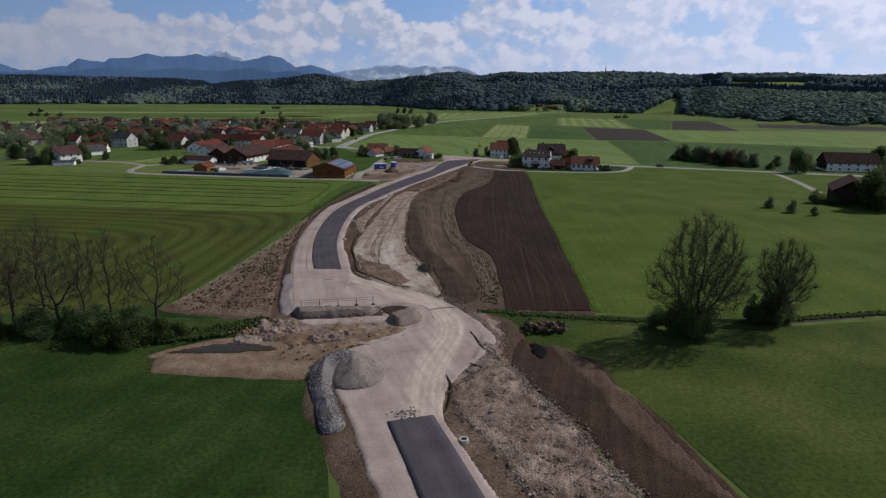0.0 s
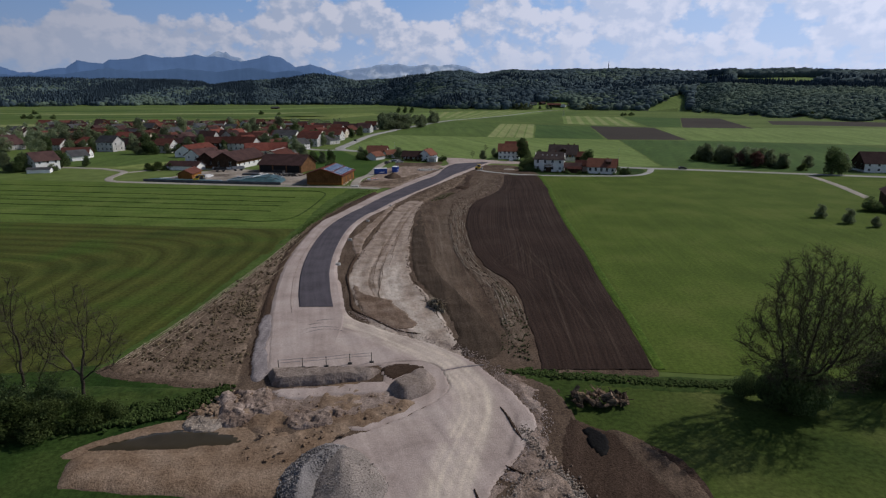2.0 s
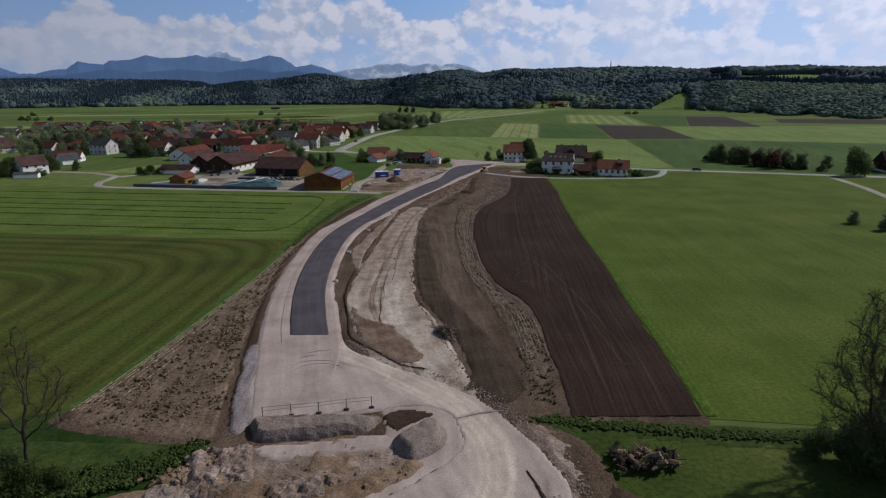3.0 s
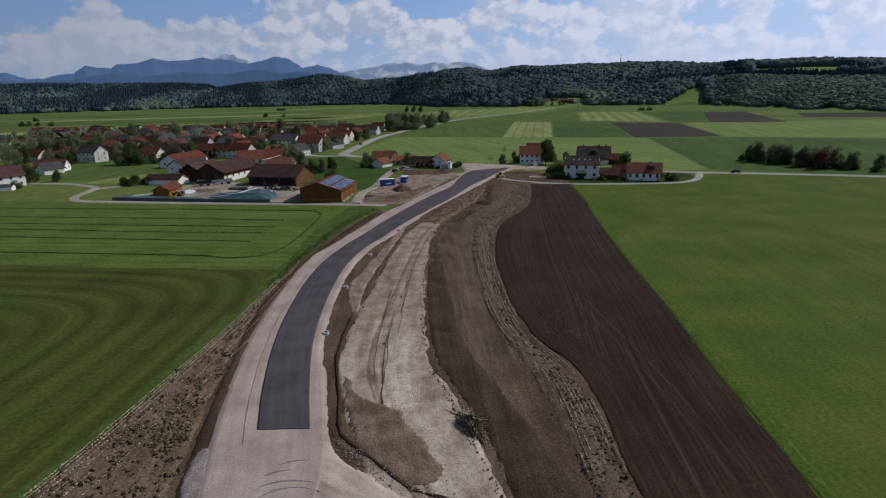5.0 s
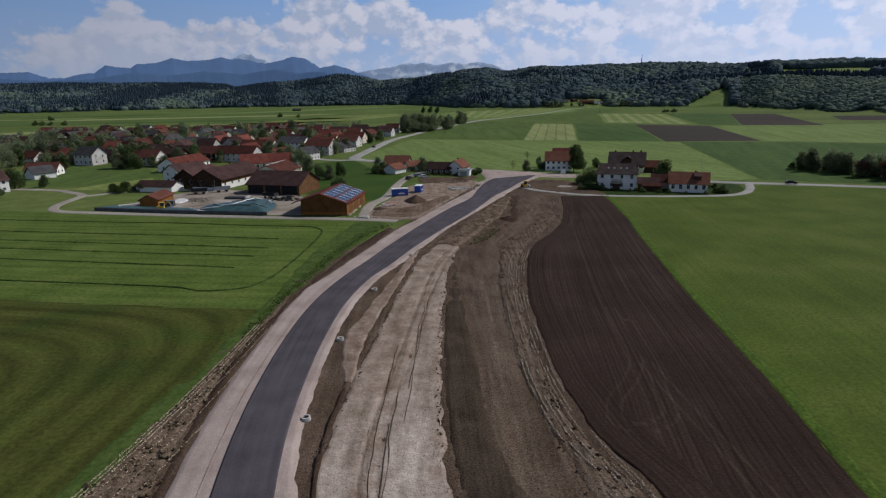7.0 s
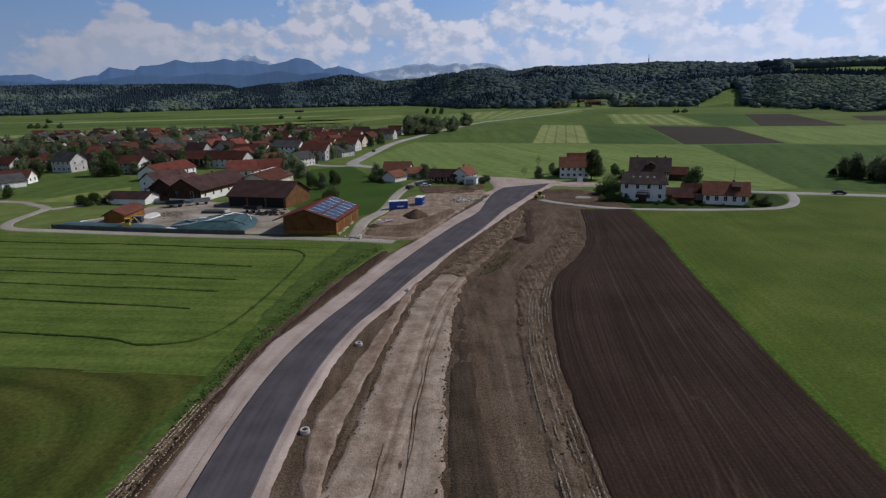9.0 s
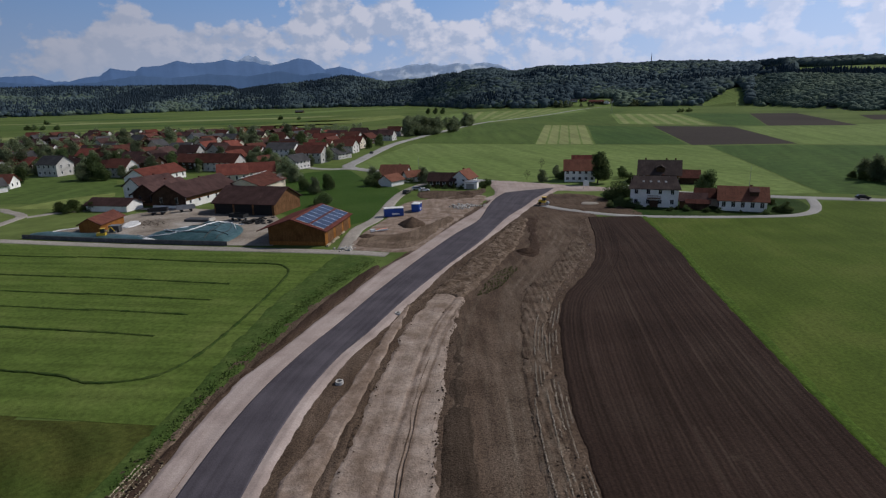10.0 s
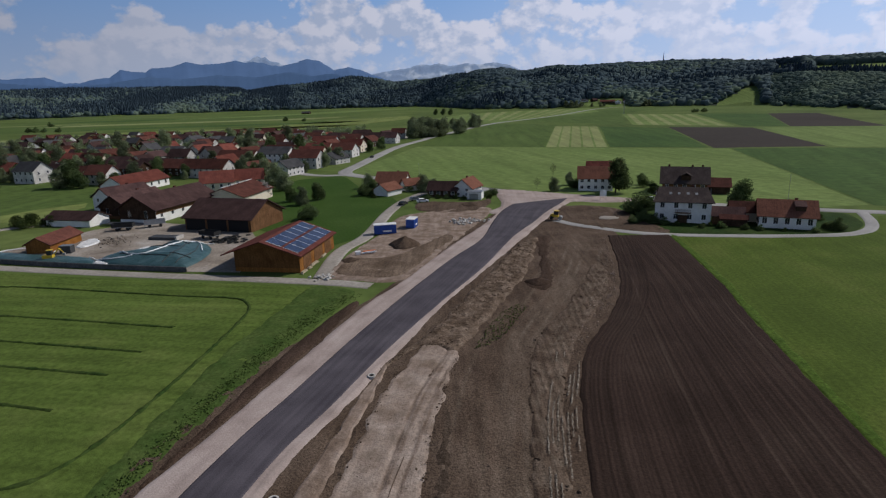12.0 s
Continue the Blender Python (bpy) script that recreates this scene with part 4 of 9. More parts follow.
strip("field_ploughed", PL, PR, PLOUGH, 0.18, 0.7, 0.2, furrows, rag=0.3, wear=plough_wear, from_right=True, headland=5.5, label="freshly ploughed dark brown field with furrows", category="field")

corridor = [(-17, 96), (-24.5, 91.5), (-34, 95), (-45.3, 99), (-42.4, 110), (-40.3, 124), (-38.5, 145), (-37, 166), (-35.8, 186), (-33.4, 207), (-29.5, 226), (-24, 238), (-19, 250), (-14.5, 262),
            (12, 338), (36, 345), (40, 318), (41.5, 303), (40.5, 299), (37, 280), (33, 260), (28, 245), (20.5, 229), (16.7, 212), (14.8, 190), (14.8, 166), (16.8, 149), (20, 138), (20.5, 118), (19.5, 104), (19, 97.6), (5, 96)]
LANE = [(9, 106), (7.4, 118), (5.6, 132), (4.6, 148), (4.4, 180), (5.6, 208), (9.4, 232), (16.5, 252), (23, 270), (29, 292)]


def lane_wear(x, y):
    """Paler wheel lines along the graded lane."""
    d = path_distance(x, y, LANE)
    w = 0.22 * np.exp(-((d - 0.6) / 2.6) ** 4)
    for k, o in enumerate((-2.6, -1.7, -0.9, 0.3, 1.2, 2.2, 3.1, -4.4, -6.2, 5.0)):
        w = w + 0.85 * np.exp(-((d - o + 0.35 * vnoise(y, y * 0, 13, 110 + k)) / 0.24) ** 2) * np.clip(0.25 + 1.3 * vnoise(x, y * 0.25, 4, 120 + k), -0.6, 1)
    return np.clip(w * (0.8 + 0.5 * vnoise(x, y, 1.0, 99)), -0.7, 1)


patch("field_headland", [(16, 96.6), (26, 95.8), (32, 95.2), (32.6, 98.6), (26, 100), (17, 100.6)], SOIL, 0.12, 0.45, lambda x, y, d: 0.1 * vnoise(x, y, 0.9, 47) * np.clip(d, 0, 1), rag=0.4, label="trampled headland between field and stream", category="bare earth")
EDGEGRASS = mat("rank_edge_grass", ((0.05, 0.088, 0.014), (0.075, 0.12, 0.02)), s1=0.4, s2=2.5, fine=0.4, bump=0.6)
q = np.array(PR, float)
strip("meadow_edge", q + (0.25, 0), q + (1.7, 0), EDGEGRASS, 0.16, 0.8, 0.35, lambda X, Y, U, W, V: 0.1 * vnoise(X, Y, 0.7, 46), rag=0.4, skirt=0.25, label="rank green grass along the ploughed field", category="grass")
patch("construction_strip", corridor, SOIL, 0.08, 0.45, lambda x, y, d: np.maximum(0.10 * vnoise(x, y, 3.5, 1) + 0.06 * vnoise(x, y, 0.9, 6), -0.045) * np.clip(d, 0, 1), rag=0.5, turn=4, wear=lane_wear,
      label="stripped brown earth beside the new road", category="bare earth")
patch("dark_earth_strip", [(4, 104), (5.5, 112), (2, 129), (-1.2, 139), (-2.8, 155), (-3.2, 183), (-2.4, 205), (-1.2, 218), (-0.2, 214), (0.4, 200), (1.0, 180), (2.2, 160), (3.5, 145), (7, 132), (11, 118), (13, 106), (9, 101)],
      TILLED, 0.17, 0.5, lambda x, y, d: (0.12 + 0.12 * vnoise(x, y, 2.0, 3)) * np.clip(d / 1.5, 0, 1) - 0.14 * np.clip((y - 170) / 30, 0, 1), rag=0.3, turn=3, label="dark damp graded earth", category="bare earth")
def rut_wear(x, y):
    d = path_distance(x, y, [(14, 100), (15.6, 112), (16, 128), (13.5, 139), (10.8, 150), (9.2, 165), (9, 185), (10.5, 210), (13.5, 226), (20, 244), (26, 258), (30, 272)])
    w = 0
    for k in range(-3, 4):
        wob = 0.3 * vnoise(y, y * 0 + k, 7, 30 + k)
        w = w + np.exp(-((d - k * 0.66 - wob) / 0.2) ** 2) * np.clip(0.45 + 1.3 * vnoise(x, y, 2.4, 50 + k), 0, 1)
    return np.clip(w * 0.32 + 0.3 * vnoise(x, y, 1.2, 67), -0.6, 1)


patch("rutted_earth_strip", [(14, 104), (17, 112), (17.6, 128), (16, 138), (12.6, 147), (11, 160), (10.6, 185), (12.5, 210), (16, 228), (22, 244), (28, 258), (31, 272), (29, 276), (24, 262), (17, 246), (11, 232), (8.2, 210), (7, 185), (7.6, 160), (9.5, 146), (12, 132), (13, 118)],
      RUTTED, 0.16, 0.3, lambda x, y, d: (0.10 + 0.06 * np.sin((x + 0.6 * vnoise(y, y * 0, 12, 4)) * math.tau / 1.1) + 0.14 * vnoise(x, y, 1.1, 9)) * np.clip(d / 1.2, 0, 1), rag=0.6, turn=3, wear=rut_wear,
      label="rutted clay strip with wheel ridges beside the ploughed field", category="bare earth")


def ruts(X, Y, U, W, V):
    a = 0.10 * np.exp(-((U - 4.2 + 0.4 * vnoise(V, V * 0, 14, 1)) / 0.3) ** 2) + 0.08 * np.exp(-((U - 6.1 + 0.4 * vnoise(V, V * 0, 14, 2)) / 0.3) ** 2)
    return 0.07 * vnoise(X, Y, 1.6, 5) + 0.03 * vnoise(X, Y, 0.5, 7) - a


def subsoil_wear(X, Y, U, V):
    """Pale scraped patches, and dark narrow wheel ruts."""
    near = np.clip((172 - Y) / 30, 0.25, 1)
    w = near * (0.25 + 0.6 * np.clip(vnoise(X * 2.2, Y * 0.5, 6, 81) + 0.15, 0, 1) + 0.35 * vnoise(X, Y, 1.6, 83))
    w = w + 0.35 * near * np.exp(-((U - 8.2) / 2.0) ** 2)
    for o in (4.3, 5.0, 6.3):
        w = w - 0.8 * np.exp(-((U - o + 0.5 * vnoise(V, V * 0, 16, int(o * 10))) / 0.14) ** 2) * np.clip(0.6 + 0.8 * vnoise(V, V * 0, 22, int(o * 7)), 0, 1)
    return np.clip(w, -1, 1)


strip("pale_subsoil_strip", [(-6, 107), (-10.5, 122), (-14.2, 135), (-15.2, 146), (-14.6, 160), (-13.0, 180), (-11.6, 197), (-9.2, 217), (-6.6, 228), (-5.4, 233)],
      [(6.6, 102), (4.2, 113), (1, 129), (-2.2, 139), (-3.5, 155), (-3.8, 183), (-3, 207), (-1.4, 224), (-0.6, 230), (-1.4, 233.4)], SUBSOIL, 0.24, 0.6, 0.3, ruts, rag=0.7, skirt=0.7, wear=subsoil_wear,
      label="pale stony subsoil strip with wheel ruts", category="bare earth")
patch("brown_mud_patch", [(-13.9, 136), (-11.6, 132.6), (-9.8, 129.7), (-6, 127.1), (-3.4, 121.6), (-1.5, 117.4), (-0.4, 113.8), (-3.6, 112.4), (-6.2, 115), (-9.6, 119.5), (-11.4, 122.5), (-12.6, 126.9)], MUD, 0.3, 0.35,
      lambda x, y, d: (0.07 * vnoise(x, y, 1.6, 5) + 0.1 * np.abs(vnoise(x, y, 1.0, 101, 4))) * np.clip(d, 0, 1) + 0.05 * np.clip(d, 0, 1), rag=0.9, turn=12, label="damp brown mud on the subsoil strip", category="bare earth")
q = smooth_line([(-15.7, 158), (-16.0, 148.5), (-15.4, 139.8), (-13.5, 129.9), (-12.4, 123), (-11, 120.5), (-6.7, 115.5), (-3.8, 112.2), (-0.3, 110.6)], 0.5)
w = 0.17 * (1 + 0.8 * vnoise(q[:, 0], q[:, 1], 2.2, 102))[:, None]
strip("edge_groove", q - (1, 0.3) * w, q + (1, 0.3) * w, DARKSOIL, 0.34, 0.5, 0.15, lambda X, Y, U, W, V: 0.1 * vnoise(X, Y, 0.8, 103), rag=0.2, skirt=0.1, label="dark groove between the verge and the subsoil", category="bare earth")
for k, (o, y0, y1) in enumerate(((-9.6, 118, 150), (-9.1, 122, 158), (-10.6, 136, 172), (-7.6, 150, 196), (-8.1, 158, 205))):
    y = np.arange(y0, y1, 0.6)
    x = o + np.interp(y, [110, 130, 150, 180, 215], [4.4, 1.0, 0.2, 0.9, 3.4]) + 0.5 * vnoise(y, y * 0, 13, 140 + k) + 0.12 * vnoise(y, y * 0, 3, 150 + k)
    w = 0.01 + 0.04 * np.clip(0.5 + 1.2 * vnoise(y, y * 0, 5, 160 + k), 0, 1)
    strip("wheel_rut", np.stack([x - w, y], 1), np.stack([x + w, y], 1), RUTTED, 0.29, 0.6, 0.12, lambda X, Y, U, W, V: 0.07 * vnoise(X, Y, 1.6, 5), skirt=0.03, label="narrow dark wheel rut in the pale subsoil", category="wheel rut")
strip("pale_subsoil_narrow", [(-15.9, 160), (-17.6, 168), (-18.3, 177), (-17.0, 185.5), (-14.7, 201), (-12, 218), (-10.2, 227)], [(-15.5, 160), (-15.4, 168), (-15.3, 177), (-14.4, 185.5), (-12.7, 201), (-10.6, 220), (-10.0, 226)], SUBSOIL, 0.3, 0.5, 0.3,
      lambda X, Y, U, W, V: 0.1 * vnoise(X, Y, 0.9, 5), rag=0.5, skirt=0.4, label="narrow pale spoil strip beside the road", category="bare earth")
patch("rough_spoil_bank", [(-11.5, 224), (-8.4, 231), (-5, 238), (-0.4, 251), (5.6, 269), (14, 294), (19.6, 301), (17.6, 288), (13.4, 268), (8.4, 254), (4.4, 243), (1.4, 234.6), (-1, 231), (-5, 232.6)], DRYBANK, 0.2, 0.3,
      lambda x, y, d: (0.18 + 0.25 * vnoise(x, y, 1.6, 41) + 0.5 * np.abs(vnoise(x, y, 0.9, 42, 4))) * np.clip(d, 0, 1), rag=0.8, turn=-20, label="rough bank of brown spoil beside the road", category="bare earth")
patch("graded_dark_track", [(13, 262), (16, 268), (18, 284), (19, 301), (23, 301), (20.4, 284), (18.6, 264), (16, 258)], DARKSOIL, 0.17, 0.45,
      lambda x, y, d: 0.1 * vnoise(x, y, 1.2, 43) * np.clip(d, 0, 1), rag=0.6, turn=-12, label="dark damp track near the junction", category="bare earth")
patch("brown_graded_side", [(-13, 120), (-15.6, 130), (-16.4, 146), (-16, 165), (-14.5, 185), (-12.4, 205), (-9, 222), (-5, 240), (2, 258), (-2, 243), (-6.8, 230), (-9.8, 214), (-12, 196), (-13.4, 178), (-15, 160), (-15.4, 146), (-14, 132), (-9, 118)],
      SOIL, 0.2, 0.5, lambda x, y, d: (0.1 * vnoise(x, y, 1.2, 12)) * np.clip(d, 0, 1), rag=0.3, turn=6, label="grey-brown graded verge", category="bare earth")
patch("dry_earth_bank", [(-33, 95.6), (-43.4, 100), (-41, 112), (-39.2, 124), (-37.4, 140), (-36, 155), (-35.2, 168), (-34.4, 182), (-33.2, 196), (-32.2, 190), (-33.6, 170), (-32.8, 155), (-30.8, 138), (-28, 118), (-25, 101), (-25, 94)], BANKSOIL, 0.16, 0.4,
      lambda x, y, d: (0.05 + 0.1 * vnoise(x, y, 1.4, 44) + 0.08 * vnoise(x, y, 0.6, 45)) * np.clip(d, 0, 1), rag=0.3, turn=8, label="dry tan earth bank dotted with weeds", category="bare earth")
patch("dark_verge_left", [(-23.5, 97), (-27.5, 116), (-30.8, 138), (-33.4, 160), (-33.3, 178), (-31.9, 196), (-29.6, 210), (-25.6, 233), (-20.5, 252), (-18.5, 250), (-23.5, 228), (-27.4, 212), (-30.2, 201), (-31.6, 187), (-31.9, 170), (-31.4, 154), (-29.8, 139), (-26, 119), (-22.8, 101)],
      DARKSOIL, 0.2, 0.5, lambda x, y, d: 0.2 * np.clip(d / 2, 0, 1), rag=0.2, turn=5, label="dark soil verge along the gravel", category="bare earth")
patch("grass_verge", [(-37.5, 160), (-37.4, 180), (-36.0, 199), (-36.2, 212), (-35.4, 232), (-32.6, 250), (-30.2, 262), (-25, 262.5), (-20.5, 259), (-21.4, 251), (-25.9, 234), (-29.9, 211), (-32.2, 196), (-33.7, 180), (-34.8, 168), (-35.8, 152), (-36.8, 138), (-39, 124), (-40.8, 112), (-43, 103), (-45.5, 100), (-41.5, 124), (-40.4, 140), (-38.8, 160)], VERGE, 0.15, 0.6,
      lambda x, y, d: 0.15 * vnoise(x, y, 1.5, 5) * np.clip(d, 0, 1), rag=0.5, label="rough dark grass verge", category="grass")

# gravel base of the new road, then the asphalt on it
GL = [(-20.6, 97.5), (-23.5, 110), (-25.5, 119), (-27.2, 128), (-29.1, 140), (-30.6, 154), (-31.2, 170), (-31.1, 185), (-30.2, 198), (-28.1, 206), (-25.5, 216), (-22, 230), (-17, 250), (-10.6, 267), (-3, 291), (6.4, 317), (12.6, 340), (15, 362)]
GR = [(-13, 108), (-13, 114), (-13.6, 120), (-16.3, 133.3), (-19.1, 146.1), (-20.3, 160.1), (-20.7, 176.0), (-20.0, 190.9), (-17.7, 204.3), (-14.3, 214.7), (-9.6, 230.8), (-3.0, 252.6), (3.8, 270.4), (9.6, 285.8), (20.8, 315.0), (31.5, 342), (37, 354)]
strip("road_gravel_base", GL, GR, GRAVEL, 0.38, 1.0, 0.6, lambda X, Y, U, W, V: 0.025 * vnoise(X, Y, 2.2, 1) + 0.01 * vnoise(X, Y, 0.6, 2), rag=0.25, skirt=1.0,
      label="compacted pale gravel road base", category="gravel road")
AL = [(-21.8, 123), (-24, 133), (-26.2, 146.5), (-27.5, 161), (-27.9, 178), (-26.9, 193), (-24.2, 207), (-21.1, 218), (-16.9, 234), (-10.4, 256), (-2.4, 280), (4.9, 298.5), (8.9, 320), (12.4, 336), (16.9, 348.2)]
AR = [(-15.8, 123), (-17.9, 133), (-20.1, 146), (-21.3, 160), (-21.7, 176), (-21.0, 191), (-18.7, 204.5), (-15.3, 215), (-10.8, 230.5), (-3.5, 251.5), (5.0, 274), (13.6, 301.7), (20.8, 319), (26.6, 334.5), (32.6, 347.2), (36.6, 357.6)]
strip("road_asphalt", AL, AR, ASPHALT, 0.46, 1.0, 0.8, lambda X, Y, U, W, V: 0.02 * np.minimum(U, W) / 3, skirt=0.06, label="fresh dark asphalt carriageway", category="road")

q = smooth_line([(-22.6, 120.4), (-24.2, 127.2), (-25.8, 135.6), (-27.1, 144.4), (-28.2, 155), (-28.7, 168), (-28.6, 182)], 0.5)
q[:, 0] += 0.06 * vnoise(q[:, 1], q[:, 1] * 0, 5, 104)
strip("score_line", q - (0.022, 0), q + (0.022, 0), SPOIL, 0.44, 0.5, 0.07, skirt=0.02, label="thin dark line scored along the gravel", category="wheel mark")

# gravel platform and haul road between the two asphalt lengths
plat = [(-20.5, 98.6), (-7, 99.6), (-2.5, 100.6), (1.5, 99.5), (3.2, 96), (3, 91.5), (0, 87.5), (-5.5, 83.5), (-9.5, 81), (-11.5, 76), (-9.5, 69), (-7.2, 63.4), (-4.8, 56), (-2.1, 47.7), (2.5, 32), (8.4, 12), (17, -18), (41, -100), (53, -97), (28, -13), (19.6, 14), (13.4, 35), (9.6, 47.5), (7.2, 55), (4.9, 61.6), (5.3, 67), (8, 73.5), (12, 79.5), (14, 84), (12.6, 90), (9.5, 97), (6, 102.5), (1, 107.5), (-5, 112), (-11, 117.5), (-15, 123.5), (-22, 124), (-24.5, 113)]
HAUL = [(-20, 121.5), (-15.5, 118.4), (-10, 114.2), (-3, 107.4), (3.2, 100.6), (6.5, 93.4), (6.7, 86.4), (4.6, 78.6), (2.9, 71.8), (2.4, 62)]


def platform_wear(x, y):
    d = path_distance(x, y, HAUL)
    grain = 0.8 + 0.3 * vnoise(x, y, 3.0, 71) + 0.35 * vnoise(x, y, 0.8, 72)
    w = 0.38 * np.exp(-(d / 2.5) ** 4)
    for o, a in ((-2.0, 0.45), (-1.2, 0.6), (-0.1, 0.3), (0.9, 0.65), (1.7, 0.5), (2.7, 0.25)):
        w = w + a * np.exp(-((d - o + 0.35 * vnoise(y, y * 0, 11, int(o * 10) + 90)) / 0.24) ** 2)
    w = w * np.clip(grain, 0, 1.5)
    for line, a in (([(-19, 112.3), (-18.3, 113.1), (-16.6, 113.7), (-14.8, 113.7), (-13.4, 113.4)], 1.0), ([(-18.6, 115.3), (-17.6, 115.7), (-16.5, 115.8)], 0.6), ([(-12.4, 113), (-9, 111), (-6, 108)], 0.5), ([(-8, 79), (-4, 77), (-1, 72), (0, 66)], 0.4),
                    ([(-3, 88), (2, 84), (4, 78)], 0.4), ([(10.5, 92), (11.4, 85), (9.4, 77)], 0.5), ([(-5, 76), (-1, 80), (5, 81)], 0.3), ([(3.4, 97.6), (6, 98.6), (9, 99.2)], 0.8), ([(11.6, 86), (11, 82), (9.6, 78)], 0.8)):
        w = w - a * np.exp(-(path_distance(x, y, line) / 0.3) ** 2) * np.clip(grain, 0, 1.2)
    return np.clip(w + 0.16 * vnoise(x, y, 5, 75), -1, 1)


patch("gravel_platform", plat, GRAVEL, 0.33, 0.33, lambda x, y, d: (0.05 * vnoise(x, y, 2.5, 3) + 0.025 * vnoise(x, y, 0.7, 4)) * np.clip(d, 0, 1), rag=0.35, turn=20, wear=platform_wear,
      label="pale crushed gravel working platform", category="gravel")
strip("road_asphalt_near", [(43.5, -98), (20, -16), (11.5, 14), (6.4, 32), (2.0, 47.6), (-1.8, 60.6)], [(49.5, -96), (26, -14.5), (17.6, 15.5), (12.4, 33), (7.9, 48.4), (3.6, 62.0)], ASPHALT, 0.43, 1.0, 0.7,
      lambda X, Y, U, W, V: 0.02 * np.minimum(U, W) / 3, skirt=0.06, label="fresh dark asphalt length ending at the gravel", category="road")

for line in ([(-19, 112.3), (-18.3, 113.1), (-16.6, 113.7), (-14.8, 113.7), (-13.4, 113.4)], [(-18.6, 114.6), (-17.6, 115.2), (-16.2, 115.5)], [(-18.4, 111.2), (-16.8, 112.4), (-14.6, 112.7), (-12.6, 112.0)], [(3.4, 97.6), (6, 98.6), (9, 99.2)], [(-17.6, 116.4), (-16.2, 117), (-14.6, 117.1)]):
    q = smooth_line(line, 0.3)
    wide = 0.11 * np.sin(np.linspace(0.3, math.pi - 0.2, len(q)))[:, None] * (1 + 0.7 * vnoise(q[:, 0], q[:, 1], 0.7, 98))[:, None]
    strip("wheel_scuff", q - (0, 1) * wide, q + (0, 1) * wide, SHOULDER, 0.4, 0.3, 0.07, skirt=0.03, label="dark scuffed arc where wheels turned on the gravel", category="wheel mark")

# earthworks by the stream
BUND = mat("grey_spoil", ((0.18, 0.142, 0.122), (0.23, 0.186, 0.161), (0.27, 0.222, 0.195)), s1=0.3, s2=4, fine=0.3, bump=1.0, bsize=5)
patch("churned_site_soil", [(-13.5, 70), (-15, 76), (-20, 84.5), (-25.5, 90.5), (-22, 97), (-12, 99), (0, 101), (5, 104), (12, 99.5), (15.5, 95.5), (17.6, 92), (18.8, 85), (15.5, 76), (18.5, 66), (22, 56), (14, 52), (6, 66), (-2, 70), (-8, 60), (-11.5, 62)], SOIL, 0.1, 0.45,
      lambda x, y, d: (0.06 + 0.12 * vnoise(x, y, 1.8, 31) + 0.08 * vnoise(x, y, 0.6, 33)) * np.clip(d, 0, 1), rag=0.6, label="churned brown soil of the road works", category="bare earth")
patch("soil_near_left", [(36, -100), (12, -18), (-2, 26), (-5.5, 47.7), (-7.4, 52.3), (-9.8, 60), (-12.9, 70.4), (-14.4, 72.2), (-10, 76), (-6, 66), (-4, 57), (-1.4, 48), (3, 32), (17, -18), (41, -100)], SOIL, 0.12, 0.5,
      lambda x, y, d: (0.15 * vnoise(x, y, 1.4, 3)) * np.clip(d, 0, 1), rag=0.3, turn=-17, label="brown stripped soil beside the gravel", category="bare earth")
patch("clay_bank", [(-35.6, 74.6), (-34, 73.8), (-25, 72.6), (-14.4, 71.8), (-11, 75), (-9, 81), (-3, 85.5), (0.5, 88.5), (-3, 93), (-8, 95), (-18, 93), (-23, 92.5), (-27.5, 88), (-26, 85), (-20, 84), (-18.5, 81.5), (-20, 80), (-30, 79.6), (-36, 79.2)],
      CLAY, 0.1, 0.35, lambda x, y, d: (0.32 + (0.1 + 0.3 * np.clip((y - 80) / 3, 0, 1)) * (vnoise(x, y, 3.0, 5) + vnoise(x, y, 0.9, 15, 5))) * np.clip(d / 1.5, 0, 1), rag=0.5, turn=90,
      label="excavated yellow-brown clay bank by the stream", category="bare earth")
patch("spoil_flat", [(-24, 88), (-18.5, 85.4), (-9, 86), (-2, 88), (-3, 92.4), (-10, 93.4), (-20, 92.8)], SPOIL, 0.34, 0.3,
      lambda x, y, d: (0.12 + 0.2 * vnoise(x, y, 1.8, 53) + 0.3 * np.abs(vnoise(x, y, 1.0, 54, 4))) * np.clip(d / 1.2, 0, 1), rag=0.6, label="rough pinkish spoil below the bund", category="bare earth")
patch("gravel_shelf", [(-19, 92.6), (-12, 93.2), (-6, 94.5), (-3, 93.5), (-3.5, 91.4), (-10, 90.4), (-17, 89.6)], GRAVEL, 0.62, 0.5,
      lambda x, y, d: 0.06 * vnoise(x, y, 1.2, 3) * np.clip(d, 0, 1), rag=0.3, label="pale gravel shelf below the embankment", category="gravel")
patch("pool_mud", [(-38, 79), (-34, 83.5), (-29, 86), (-24, 86), (-18.4, 84), (-17.6, 80.6), (-22, 78.6), (-32, 78.4)], CLAY, 0.11, 0.4, lambda x, y, d: 0.05 * vnoise(x, y, 0.8, 3) * np.clip(d, 0, 1), rag=0.4, label="muddy rim of the pool", category="bare earth")
patch("water_pool", [(-36.5, 80), (-32, 82.8), (-28, 84.2), (-23, 83.8), (-19.6, 82.6), (-19.2, 81.2), (-22, 80.2), (-30, 79.8)], WATER, 0.17, 0.6, label="muddy pool at the edge of the earthworks", category="water")
